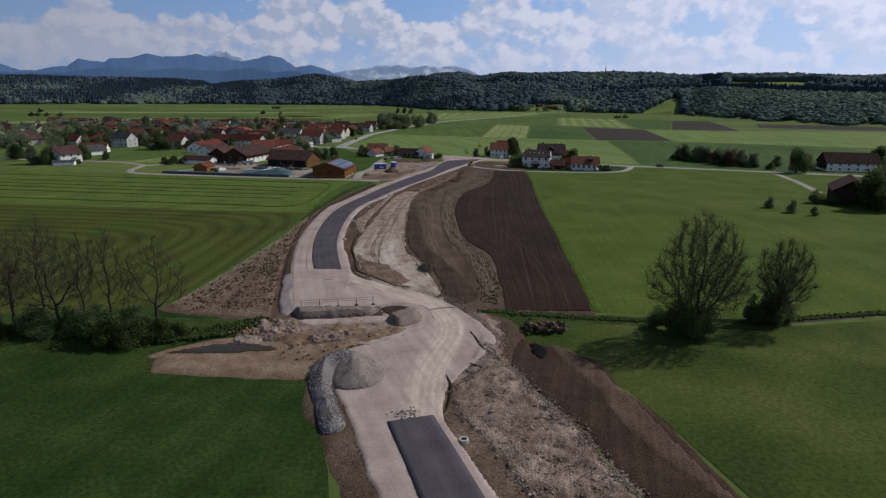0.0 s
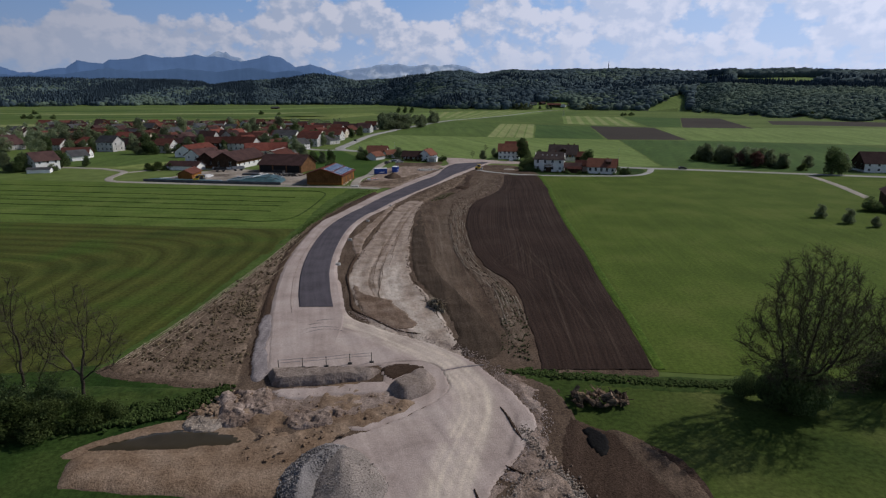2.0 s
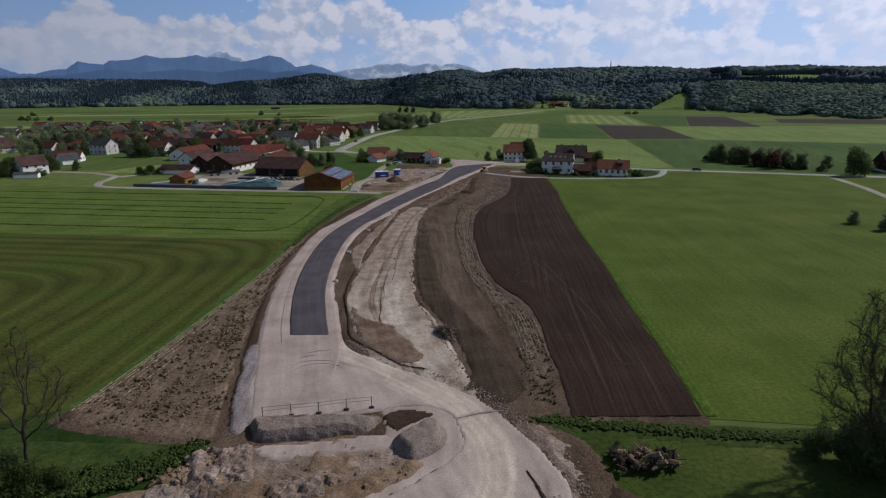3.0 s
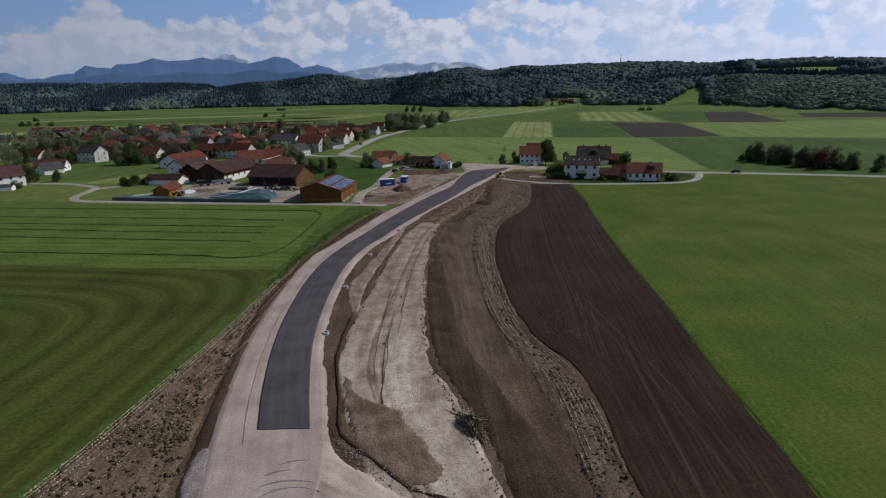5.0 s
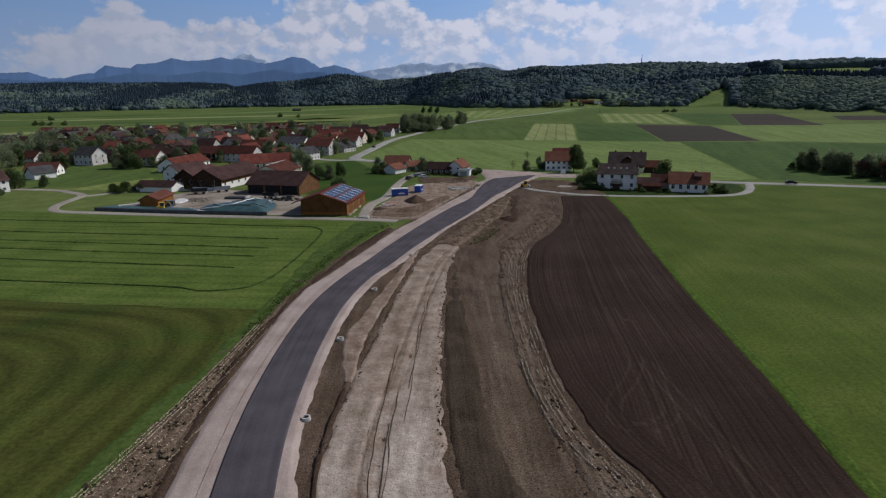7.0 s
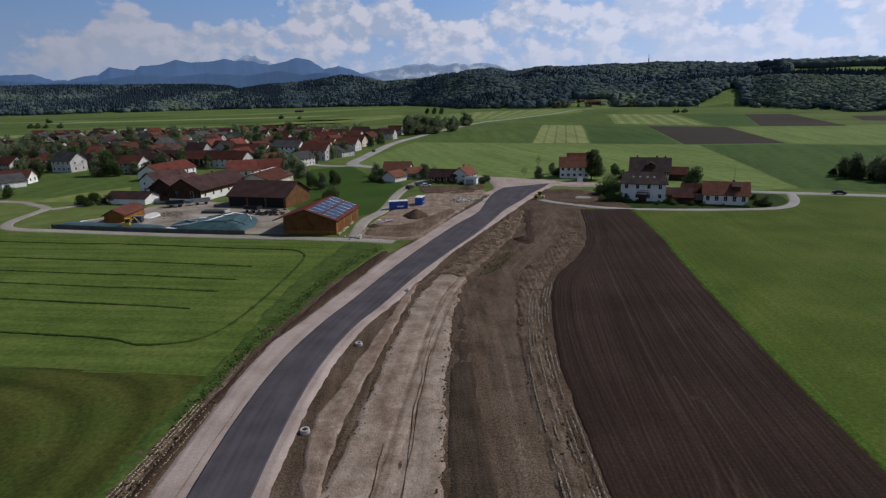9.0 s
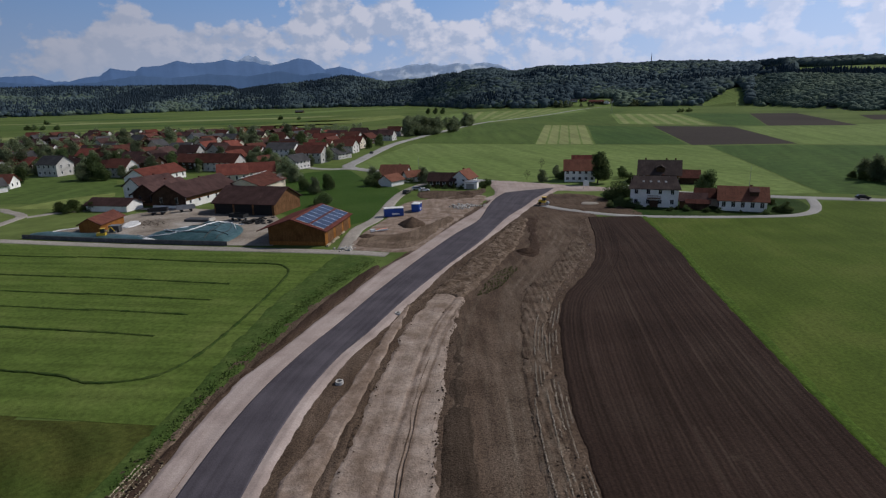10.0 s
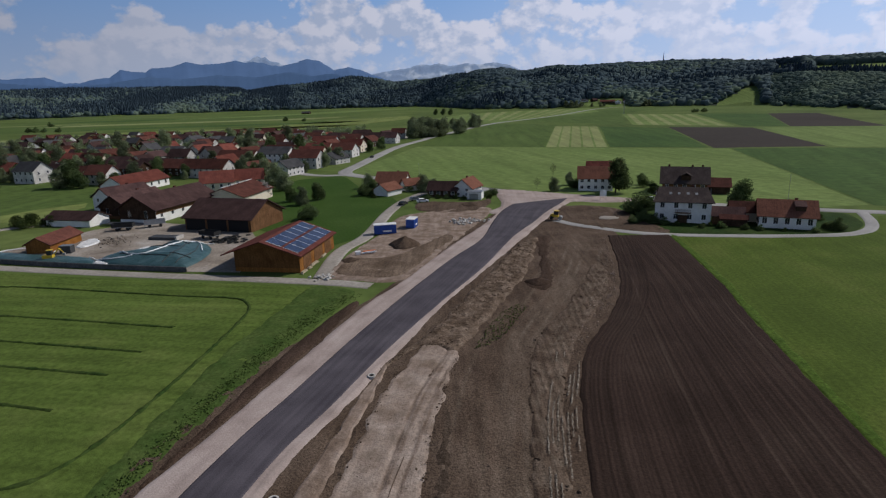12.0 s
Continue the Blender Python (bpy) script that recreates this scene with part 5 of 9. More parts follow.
patch("embankment_end", [(-20.4, 98.4), (-20, 95), (-19, 93.8), (-13, 94.0), (-7, 95.2), (-5.8, 96.4), (-6.2, 98.6), (-13, 98.8)], BUND, 0.3, 0.25,
      lambda x, y, d: (1.0 + 0.25 * vnoise(x, y, 2.6, 7)) * np.clip(d / 0.75, 0, 1) - 0.45 * np.clip((y - 96.6) / 1.2, 0, 1) * np.clip(d, 0, 1) + 0.22 * vnoise(x, y, 0.9, 4, 4) * np.clip(d, 0, 1), rag=0.6, smooth=False, label="grey earth bund across the road base", category="earth bund")
patch("gravel_mound", [(-4.2, 93.2), (-3.4, 90.4), (-1.6, 89.2), (1.2, 91.2), (2.2, 94.6), (1.4, 96.8), (-0.2, 97.2), (-2, 95.6)], BUND, 0.3, 0.25,
      lambda x, y, d: 0.12 * vnoise(x, y, 1.6, 24) * np.clip(d, 0, 1) + 1.35 * np.clip(d / 1.2, 0, 1) + 0.14 * vnoise(x, y, 0.6, 14) * np.clip(d, 0, 1), rag=0.25, label="grey gravel heap", category="gravel heap")
patch("gravel_apron", [(-5.6, 100.4), (-5.2, 96), (-5.4, 92), (-9, 88.5), (-11, 84.5), (-6, 83), (0, 86.8), (3.6, 91), (3.8, 97), (2, 101)], GRAVEL, 0.27, 0.4,
      lambda x, y, d: (0.05 * vnoise(x, y, 1.4, 13) + 0.03 * vnoise(x, y, 0.6, 14)) * np.clip(d, 0, 1), rag=0.4, label="gravel spread round the heap", category="gravel")
# a flat dark sheet paints the trench's shade; no hollow is cut
patch("pit_shadow_trench", [(-5.6, 98.2), (-4.6, 95.6), (-3.4, 95), (-1.6, 96.6), (0.4, 98), (1, 99), (-1.6, 100), (-4.6, 99.8)], DARKSOIL, 0.36, 0.4, label="flat dark patch for the shade in the trench beside the bund", category="trench")
heap = [(-9.2, 59), (-11.1, 65), (-12.6, 69.8), (-13.7, 74.6), (-12.4, 78.2), (-10.1, 80.3), (-7.4, 79.6), (-6.6, 76.6), (-7.8, 74.6), (-9.4, 72.8), (-9.4, 69.2), (-8.0, 64.5), (-6.5, 60.6), (-7.6, 58.6)]
HEAP = lambda x, y, d: 1.5 * np.clip(d / 2.5, 0, 1) ** 0.85 + (0.18 * vnoise(x, y, 1.1, 5) + 0.07 * vnoise(x, y, 0.5, 6)) * np.clip(d * 2, 0, 1)
PALEHEAP = mat("fine_gravel", ((0.2, 0.172, 0.155), (0.27, 0.232, 0.208)), s1=0.3, s2=6, fine=0.4, island=0.25, bump=0.8, bsize=6)
mound = [(-9.6, 79.2), (-6.8, 79.4), (-4.0, 76), (-2.7, 73.2), (-3.6, 70.2), (-5.3, 68.4), (-9, 68.6), (-10.6, 72.2), (-10.6, 76)]
MOUND = lambda x, y, d: 1.7 * np.clip(d / 3.2, 0, 1) ** 0.85 + (0.1 * vnoise(x, y, 0.9, 15) + 0.05 * vnoise(x, y, 0.4, 16)) * np.clip(d, 0, 1)
patch("fine_gravel_mound", mound, PALEHEAP, 0.3, 0.3, MOUND, rag=0.3, label="mound of pale fine gravel beside the stone heap", category="gravel heap")
patch("crushed_stone_heap", heap, STONES, 0.3, 0.3, HEAP, rag=0.3, label="long heap of grey crushed stone", category="gravel heap")
patch("edge_trench", [(4.2, 68), (4.2, 61.6), (6.4, 55), (8.8, 47.5), (12.6, 35), (19, 14), (27.4, -13), (52.4, -97), (60, -95), (36, -12), (22, 35), (15.6, 48), (12, 57), (9, 66), (7, 70)], BANKSOIL, 0.14, 0.5,
      lambda x, y, d: 0.08 * vnoise(x, y, 1.2, 8) * np.clip(d, 0, 1), rag=0.2, turn=-17, label="brown soil trench along the gravel edge", category="bare earth")
rub = [(7.4, 71), (5.6, 67.4), (6.8, 62), (9.6, 55.5), (12.3, 47.5), (16.8, 35), (31.6, -15), (55, -97), (66, -93), (44, -12), (28.5, 33), (22.4, 49), (20.6, 58), (17.6, 66), (14.6, 75), (10.8, 75.2), (8.6, 72)]
patch("rubble_strip", rub, RUBBLE, 0.12, 0.35, lambda x, y, d: (0.35 + 0.3 * vnoise(x, y, 2.2, 3) + 0.4 * vnoise(x, y, 0.9, 9, 4)) * np.clip(d / 1.0, 0, 1), rag=0.5, turn=-17,
      label="stony rubble strip beside the gravel", category="rubble")
patch("spoil_slope", [(5, 69), (6.2, 73), (8.6, 76.6), (10.6, 81), (12.2, 84.5), (12.2, 88), (10.8, 92), (9.2, 97), (12, 97.2), (15, 94), (15.6, 89), (15.4, 84), (14.6, 79.6), (14.4, 75.6), (11, 73)], SPOIL, 0.14, 0.3,
      lambda x, y, d: (0.2 + 0.3 * vnoise(x, y, 1.6, 51) + 0.6 * np.abs(vnoise(x, y, 1.1, 52, 4))) * np.clip((d - 0.8) / 1.6, 0, 1), rag=0.6, turn=30, label="rough pale spoil slope below the gravel rim", category="bare earth")
patch("spoil_crag", [(-24.2, 87.1), (-25.1, 90.5), (-23.9, 92.3), (-21.2, 92.6), (-19.0, 93.2), (-17.6, 89), (-16.4, 85.6), (-19.2, 85.2), (-21, 83.9), (-23.2, 84.6)], SPOIL, 0.3, 0.28,
      lambda x, y, d: (0.25 + 1.5 * np.abs(vnoise(x, y, 2.2, 91, 4)) + 0.3 * vnoise(x, y, 0.7, 92)) * np.clip(d / 0.9, 0, 1), rag=0.5, smooth=False, label="craggy pile of pale broken spoil above the pool", category="spoil heap")
patch("spoil_crag", [(-16, 85.4), (-14.1, 87.3), (-10.9, 87.9), (-8.4, 88), (-7.6, 86.2), (-10.6, 84), (-14.1, 83.4)], SPOIL, 0.3, 0.28,
      lambda x, y, d: (0.15 + 1.2 * np.abs(vnoise(x, y, 1.6, 93, 4)) + 0.25 * vnoise(x, y, 0.6, 94)) * np.clip(d / 0.8, 0, 1), rag=0.4, smooth=False, label="low broken pile of spoil and turf", category="spoil heap")
WASHED = mat("washed_stone", ((0.225, 0.183, 0.15), (0.315, 0.268, 0.23)), s1=0.6, s2=4, fine=0.35, bump=1.0, bsize=5)
patch("washed_stones", [(-27.2, 83.9), (-27.4, 85.9), (-25.6, 87), (-23.4, 86.6), (-22.4, 84.3), (-24.5, 83.1)], WASHED, 0.24, 0.28, lambda x, y, d: (0.1 + 0.5 * np.abs(vnoise(x, y, 0.9, 95, 4))) * np.clip(d / 0.6, 0, 1), rag=0.4, smooth=False,
      label="pale washed stones beside the pool", category="stones")
# dark strips laid on the surface stand for shade in the edge's crevices
for mid, half, deep in (([(9.9, 87.6), (10.5, 85.3), (11, 82.6), (11.5, 80.6)], 0.28, DARKSOIL), ([(9.0, 76.0), (10.4, 74.8), (11.5, 73.9)], 0.22, DARKSOIL), ([(5.5, 72.4), (5.9, 70), (6.0, 67.9), (5.4, 64.2), (4.8, 62.8)], 0.3, DARKSOIL)):
    q = smooth_line(mid, 0.3)
    w = 0.6 * half * np.sin(np.linspace(0.25, math.pi - 0.15, len(q)))[:, None] * (1 + 0.6 * vnoise(q[:, 0], q[:, 1], 0.8, 96))[:, None]
    strip("edge_crack", q - (1, 0.2) * w, q + (1, 0.2) * w, deep, 0.42, 0.3, 0.12, lambda X, Y, U, W, V: 0.05 * vnoise(X, Y, 0.5, 97), skirt=0.05, label="dark strip for the shade in a crack of the gravel edge", category="crack")
patch("soil_right", [(14.6, 75.5), (15.4, 80), (17.2, 85), (17.6, 91), (16.4, 95.5), (18, 93), (18.5, 86), (20, 84.2), (24, 81), (28, 77), (28.7, 68.6), (31.6, 58), (33.4, 47), (38, 32), (54, -12), (76, -92), (66, -95), (44, -14), (29.4, 31), (22.8, 49), (20.8, 58), (17.8, 66)],
      DARKSOIL, 0.12, 0.5, lambda x, y, d: (0.1 + 0.12 * vnoise(x, y, 1.6, 4)) * np.clip(d, 0, 1), rag=0.5, turn=-17, label="brown tilled soil strip", category="bare earth")
patch("soil_right_dry", [(21.2, 83), (22.2, 76.8), (24.2, 68.2), (24.8, 62.6), (27, 54), (33, 38), (56, -38), (62, -38), (37, 34), (32.6, 48), (30.6, 58), (28.6, 68.6), (27, 77), (24, 81.6)], DRYSOIL, 0.17, 0.5,
      lambda x, y, d: (0.12 + 0.14 * vnoise(x, y, 1.6, 4)) * np.clip(d, 0, 1), rag=0.5, turn=-17, label="drier brown soil along the pasture", category="bare earth")
patch("wet_pit", [(18.6, 83.2), (18.5, 81), (18.4, 79.2), (19.2, 77.4), (20.3, 77.8), (20.8, 80.2), (20.4, 83), (19.5, 83.6)], mat("near_black", ((0.006, 0.006, 0.006), (0.01, 0.009, 0.009)), rough=0.7, s1=1, s2=4),
      0.36, 0.3, rag=0.7, label="irregular black patch on the soil", category="pit")
patch("ditch_bank_grass", [(12, 98.8), (14, 95), (20, 94), (27, 92), (36, 90.5), (46, 89.5), (60, 88.5), (60, 93), (46, 94.6), (35, 95.6), (27, 97), (18, 99.2)], ROUGHGRASS, 0.1, 0.5,
      lambda x, y, d: (0.0 + 0.12 * vnoise(x, y, 1.2, 6)) * np.clip(d, 0, 1), rag=0.3, label="overgrown stream bank", category="grass")
strip("water_stream", [(12, 97.6), (27, 94.9), (36, 93.4), (48, 92.6), (64, 92.4), (90, 97), (120, 101), (200, 104)], [(12, 97.0), (27, 94.2), (36, 92.7), (48, 91.9), (64, 91.7), (90, 96.2), (120, 100), (200, 103)],
      WATER, 0.13, 2.0, 0.4, skirt=0.5, label="narrow dark stream", category="stream")
patch("stream_bank_left", [(-23.5, 93.5), (-25, 90), (-29, 87.5), (-36, 85), (-60, 80), (-140, 76), (-140, 90), (-70, 93), (-50, 95), (-35, 94.5)], ROUGHGRASS, 0.1, 0.7,
      lambda x, y, d: (0.3 + 0.3 * vnoise(x, y, 1.6, 6)) * np.clip(d / 2, 0, 1), rag=0.4, label="overgrown stream bank", category="grass")
patch("roadside_embankment_left", [(-20.8, 97), (-22.8, 96), (-25.6, 108), (-27.4, 119), (-25.4, 119), (-23.3, 109)], SHOULDER, 0.2, 0.3, lambda x, y, d: (0.16 + 0.12 * vnoise(x, y, 0.8, 87)) * np.clip(d / 0.6, 0, 1), rag=0.35, label="grey gravel shoulder", category="gravel")


# ---- lanes and yards ----
def lane(name, mid, width, material, z, label, ds=2.0):
    q = smooth_line(mid, ds)
    d = np.gradient(q, axis=0)
    d /= np.hypot(*d.T)[:, None]
    nrm = np.stack([-d[:, 1], d[:, 0]], 1)
    return strip(name, q + nrm * width / 2, q - nrm * width / 2, material, z, ds, max(0.6, width / 5), label=label, category="road", skirt=0.25)


lane("road_east", [(12, 378), (38, 365), (75, 345.5), (107, 331), (143, 318.5), (190, 300.5), (260, 274), (380, 225)], 5.0, OLDASPHALT, 0.12, "grey asphalt country road")
lane("road_village", [(20, 374), (-20, 408), (-50, 432), (-61, 448), (-60, 480), (-52, 593), (-38, 660), (-24, 725), (33, 925), (100, 1050), (170, 1200), (254, 1410), (322, 1545), (376, 1588)], 7.0, OLDASPHALT, 0.10, "grey asphalt road along the village", 4.0)
lane("road_village_west", [(-56, 438), (-75, 440), (-100, 466), (-130, 500), (-180, 520), (-260, 520)], 5.0, OLDASPHALT, 0.09, "grey asphalt village street", 4.0)
lane("lane_houses", [(27.5, 322), (34, 314), (50, 303), (74, 298.8), (95, 298.6), (105, 303), (112, 312.5), (118, 326)], 2.8, OLDASPHALT, 0.13, "narrow pale lane beside the meadow")
lane("lane_farm", [(-18, 262.5), (-32, 266), (-80, 274), (-123, 282.5), (-138, 286.5), (-145, 296), (-148, 312), (-150, 320), (-160, 328), (-180, 337), (-260, 350)], 3.2, CONCRETE, 0.13, "pale concrete farm lane")
lane("lane_farm_loop", [(-147, 318), (-138, 327), (-120, 331), (-100, 328)], 3.0, CONCRETE, 0.12, "pale concrete farm lane")
lane("lane_site", [(-29.5, 268), (-30, 290), (-26.2, 306), (-24.6, 338), (-22, 358), (-17, 374), (-8, 392)], 3.6, CONCRETE, 0.14, "pale gravel lane between barn and houses")
lane("lane_east_farm", [(183, 297), (176, 268), (165, 234)], 3.0, CONCRETE, 0.13, "pale gravel farm drive")
patch("farm_yard", [(-126, 287), (-100, 281), (-62, 274.5), (-49, 273), (-51, 300), (-58, 308), (-62, 316), (-86, 326), (-102, 331), (-112, 320), (-118, 302)], YARD, 0.1, 1.2, label="pale concrete farm yard", category="yard", curve=False)
patch("junction_gravel", [(8, 336), (13, 348), (12.5, 372), (16, 382), (40, 368), (60, 356), (62, 350), (46, 350), (37, 352), (27, 335), (18, 330)], GRAVEL, 0.3, 0.9,
      lambda x, y, d: 0.04 * vnoise(x, y, 2.5, 3) * np.clip(d, 0, 1), rag=0.4, label="pale gravel junction area", category="gravel")
patch("site_earth", [(-29, 270), (-22, 266), (-11.4, 266.5), (-4.4, 289), (4.8, 320), (9.8, 342), (3, 345), (-16, 336.5), (-21.5, 326), (-23.5, 306), (-27, 290)], SUBSOIL, 0.16, 0.7,
      lambda x, y, d: (0.12 * vnoise(x, y, 3.0, 3) + 0.08 * vnoise(x, y, 0.8, 2)) * np.clip(d, 0, 1), rag=0.5, label="bare building site earth", category="bare earth")
patch("site_dark_earth", [(-27.5, 271), (-20, 268), (-13, 268.5), (-8, 282), (-2, 302), (-5, 306), (-12, 292), (-18, 284), (-26, 283)], BANKSOIL, 0.28, 0.7,
      lambda x, y, d: 0.12 * vnoise(x, y, 1.5, 3) * np.clip(d, 0, 1), rag=0.6, label="brown levelled earth on the site", category="bare earth")
patch("garden_earth", [(-14.5, 341), (2, 338), (9, 350), (9.5, 362), (3, 356), (-15, 357)], SOIL, 0.2, 0.7, lambda x, y, d: 0.15 * vnoise(x, y, 2, 3) * np.clip(d, 0, 1), rag=0.5, label="bare garden soil", category="bare earth")
patch("east_earth", [(28, 326), (33, 317), (50, 305), (56, 306), (52, 320), (50, 338), (40, 345), (33, 342)], SOIL, 0.2, 0.7, lambda x, y, d: 0.2 * vnoise(x, y, 3, 3) * np.clip(d, 0, 1), rag=0.5, label="bare brown earth beside the junction", category="bare earth")
patch("concrete_pad", [(40.6, 321.8), (44, 321.2), (46.6, 322.6), (46, 325), (42.6, 326), (40.4, 324.4)], CONCRETE, 0.42, 0.5, label="small pale concrete pad on the bare earth", category="concrete")
patch("lawn_houses", [(54, 304), (75, 300.5), (97, 300.5), (108, 309), (113, 324), (107, 328), (75, 342), (52, 345), (53, 320)], DEEP, 0.1, 1.0, label="lawn and gardens round the houses", category="grass")


# ---- buildings ----
def house(name, x, y, turn, w, d, eaves, rise, roofmat, wallmat, label, category="house", floors=2, bays=4, over=0.6, gable=None, chimney=True, windows=True, hip=0.0, group="", seen=False):
    """A gabled house, ridge along its own x, centred at x, y: walls with gables, roof of two slabs, windows let into frames, chimney."""
    ob = base(name, pose(x, y, 0.05, 0, 0, turn), label, category, group)
    a, b = w / 2, d / 2
    top = eaves + rise
    f = Form()
    f.quad((-a, -b, 0), (a, -b, 0), (a, -b, eaves), (-a, -b, eaves))
    f.quad((a, b, 0), (-a, b, 0), (-a, b, eaves), (a, b, eaves))
    if gable is None:
        f.quad((a, -b, 0), (a, b, 0), (a, b, eaves), (a, 0, top), (a, -b, eaves))
        f.quad((-a, b, 0), (-a, -b, 0), (-a, -b, eaves), (-a, 0, top), (-a, b, eaves))
    else:
        f.quad((a, -b, 0), (a, b, 0), (a, b, eaves), (a, -b, eaves))
        f.quad((-a, b, 0), (-a, -b, 0), (-a, -b, eaves), (-a, b, eaves))
    f.done("wall", wallmat, ob)
    if gable is not None:
        for s in (-1, 1):
            Form().quad((s * (a + 0.02), -s * b, 1.0), (s * (a + 0.02), s * b, 1.0), (s * (a + 0.02), s * b, eaves), (s * (a + 0.02), 0, top), (s * (a + 0.02), -s * b, eaves)).done("gable_cladding", gable, ob, "timber-clad gable")
    sl = rise / b
    o = over
    roof = Form()
    for s in (-1, 1):
        p = [(-a - o, s * (b + o), eaves - sl * o + 0.12), (a + o, s * (b + o), eaves - sl * o + 0.12), (a + o - hip, 0, top + 0.12), (-a - o + hip, 0, top + 0.12)]
        roof.slab(p if s < 0 else p[::-1], 0.22)
    rf = roof.done("roof", roofmat, ob)
    if chimney:
        cx, cy = a * 0.35, b * 0.25
        cz = top - sl * cy
        Form().box(cx - 0.35, cy - 0.3, cz - 0.4, cx + 0.35, cy + 0.3, cz + 1.1).box(cx - 0.42, cy - 0.37, cz + 1.1, cx + 0.42, cy + 0.37, cz + 1.22).done("chimney", ROOFRUST, rf)
    if windows:
        fh = eaves / floors
        for fl in range(floors):
            z0 = fl * fh + fh * 0.36
            for k in range(bays):
                u = -a + (k + 0.5) * w / bays
                for s in ((-1,) if seen else (-1, 1)):
                    pane_window(ob, (u, s * b, z0), 0.55, fh * 0.44, s, 0)
            for k in range(2):
                v = (-0.45 + 0.9 * k) * b
                for s in ((-1 if turn > 40 else 1,) if seen else (-1, 1)):
                    pane_window(ob, (s * a, v, z0), 0.5, fh * 0.44, s, 1)
    return ob


def pane_window(ob, at, half, high, s, axis):
    x, y, z = at
    f, g = Form(), Form()
    if axis == 0:
        f.box(x - half - 0.1, y - 0.02 if s < 0 else y - 0.1, z - 0.1, x + half + 0.1, y + 0.1 if s < 0 else y + 0.02, z + high + 0.1)
        for q in (-1, 1):
            g.box(x + q * half / 2 - half * 0.46, y - 0.04 if s < 0 else y, z, x + q * half / 2 + half * 0.46, y if s < 0 else y + 0.04, z + high)
    else:
        f.box(x - 0.02 if s < 0 else x - 0.1, y - half - 0.1, z - 0.1, x + 0.1 if s < 0 else x + 0.02, y + half + 0.1, z + high + 0.1)
        for q in (-1, 1):
            g.box(x - 0.04 if s < 0 else x, y + q * half / 2 - half * 0.46, z, x if s < 0 else x + 0.04, y + q * half / 2 + half * 0.46, z + high)
    w = f.done("window", WHITE, ob)
    g.done("pane", GLASS, w)


# ---- vegetation ----
def crown_mesh(name, lobes, leaves, size, material, seed, hollow=0.55):
    """A crown of many small leaf clumps round several lobes: (x, y, z, rx, ry, rz)."""
    rg = np.random.default_rng(seed)
    vol = np.array([l[3] * l[4] * l[5] for l in lobes])
    pick = rg.choice(len(lobes), leaves, p=vol / vol.sum())
    L = np.array(lobes)[pick]
    v = rg.normal(size=(leaves, 3))
    v /= np.linalg.norm(v, axis=1)[:, None]
    rad = rg.uniform(hollow ** 3, 1.12, leaves) ** (1 / 3)
    P = L[:, :3] + v * L[:, 3:] * rad[:, None]
    nrm = v + rg.normal(scale=0.7, size=v.shape)
    nrm /= np.linalg.norm(nrm, axis=1)[:, None]
    h = rg.normal(size=v.shape)
    t1 = np.cross(nrm, h); t1 /= np.linalg.norm(t1, axis=1)[:, None]
    t2 = np.cross(nrm, t1)
    s = (size * rg.uniform(0.5, 1.3, leaves))[:, None]
    lift = nrm * s * 0.25
    V = np.stack([P - t1 * s - t2 * s * 0.5, P + t1 * s * 0.3 - t2 * s + lift, P + t1 * s + t2 * s * 0.4, P - t1 * s * 0.2 + t2 * s + lift], 1)
    F = np.arange(leaves * 4).reshape(-1, 4)
    return make(name, V.reshape(-1, 3), F, material)


def leafy(name, h, w, leaves, size, material, label, seed, trunk=True, low=0.25):
    """Broad uneven crown of many lobes, widest below the middle, with ragged gaps."""
    ob = base(name, Matrix(), label, "tree")
    rg = random.Random(seed)
    lobes = []
    for k in range(20):
        u = rg.uniform(0.08, 0.9)
        reach = w * 0.5 * (1 - max(0, u - 0.4) * 1.15) * (0.75 + 0.25 * min(1, u * 4))
        a, r = rg.uniform(0, math.tau), rg.uniform(0.15, 0.68) * reach
        q = rg.uniform(0.17, 0.27) * w * (1.15 - 0.5 * u)
        z = h * (low + (1 - low) * u)
        lobes.append((math.cos(a) * r, math.sin(a) * r, max(z, q * 0.7), q, q, min(q * rg.uniform(0.75, 1.1), h * 0.22)))
    c = crown_mesh("crown", lobes, leaves, size, material, seed, 0.35)
    c.parent = ob
    f = Form()
    th = h * 0.5
    f.tube((0, 0, -0.1), (0.05, 0, th), 0.035 * h * 0.6, 0.014 * h, 7)
    for k in range(5):
        a = rg.uniform(0, math.tau)
        f.tube((0, 0, th * rg.uniform(0.5, 0.9)), (math.cos(a) * w * 0.26, math.sin(a) * w * 0.26, h * rg.uniform(0.5, 0.75)), 0.012 * h, 0.004 * h, 5)
    f.done("trunk", BARK, ob)
    return ob


def tubes(A, B, ra, rb, sides):
    """Open tapered tubes from the points A to B."""
    d = B - A
    d = d / np.maximum(np.linalg.norm(d, axis=1), 1e-6)[:, None]
    x = np.cross(d, np.where(np.abs(d[:, 2:]) < 0.9, [[0, 0, 1.0]], [[1.0, 0, 0]]))
    x /= np.linalg.norm(x, axis=1)[:, None]
    y = np.cross(d, x)
    t = np.arange(sides) * math.tau / sides
    ring = x[:, None] * np.cos(t)[None, :, None] + y[:, None] * np.sin(t)[None, :, None]
    V = np.concatenate([A[:, None] + ring * ra[:, None, None], B[:, None] + ring * rb[:, None, None]], 1)
    k = np.arange(sides)
    F = np.stack([k, (k + 1) % sides, (k + 1) % sides + sides, k + sides], 1)
    F = (np.arange(len(A)) * 2 * sides)[:, None, None] + F[None]
    return V.reshape(-1, 3), F.reshape(-1, 4)


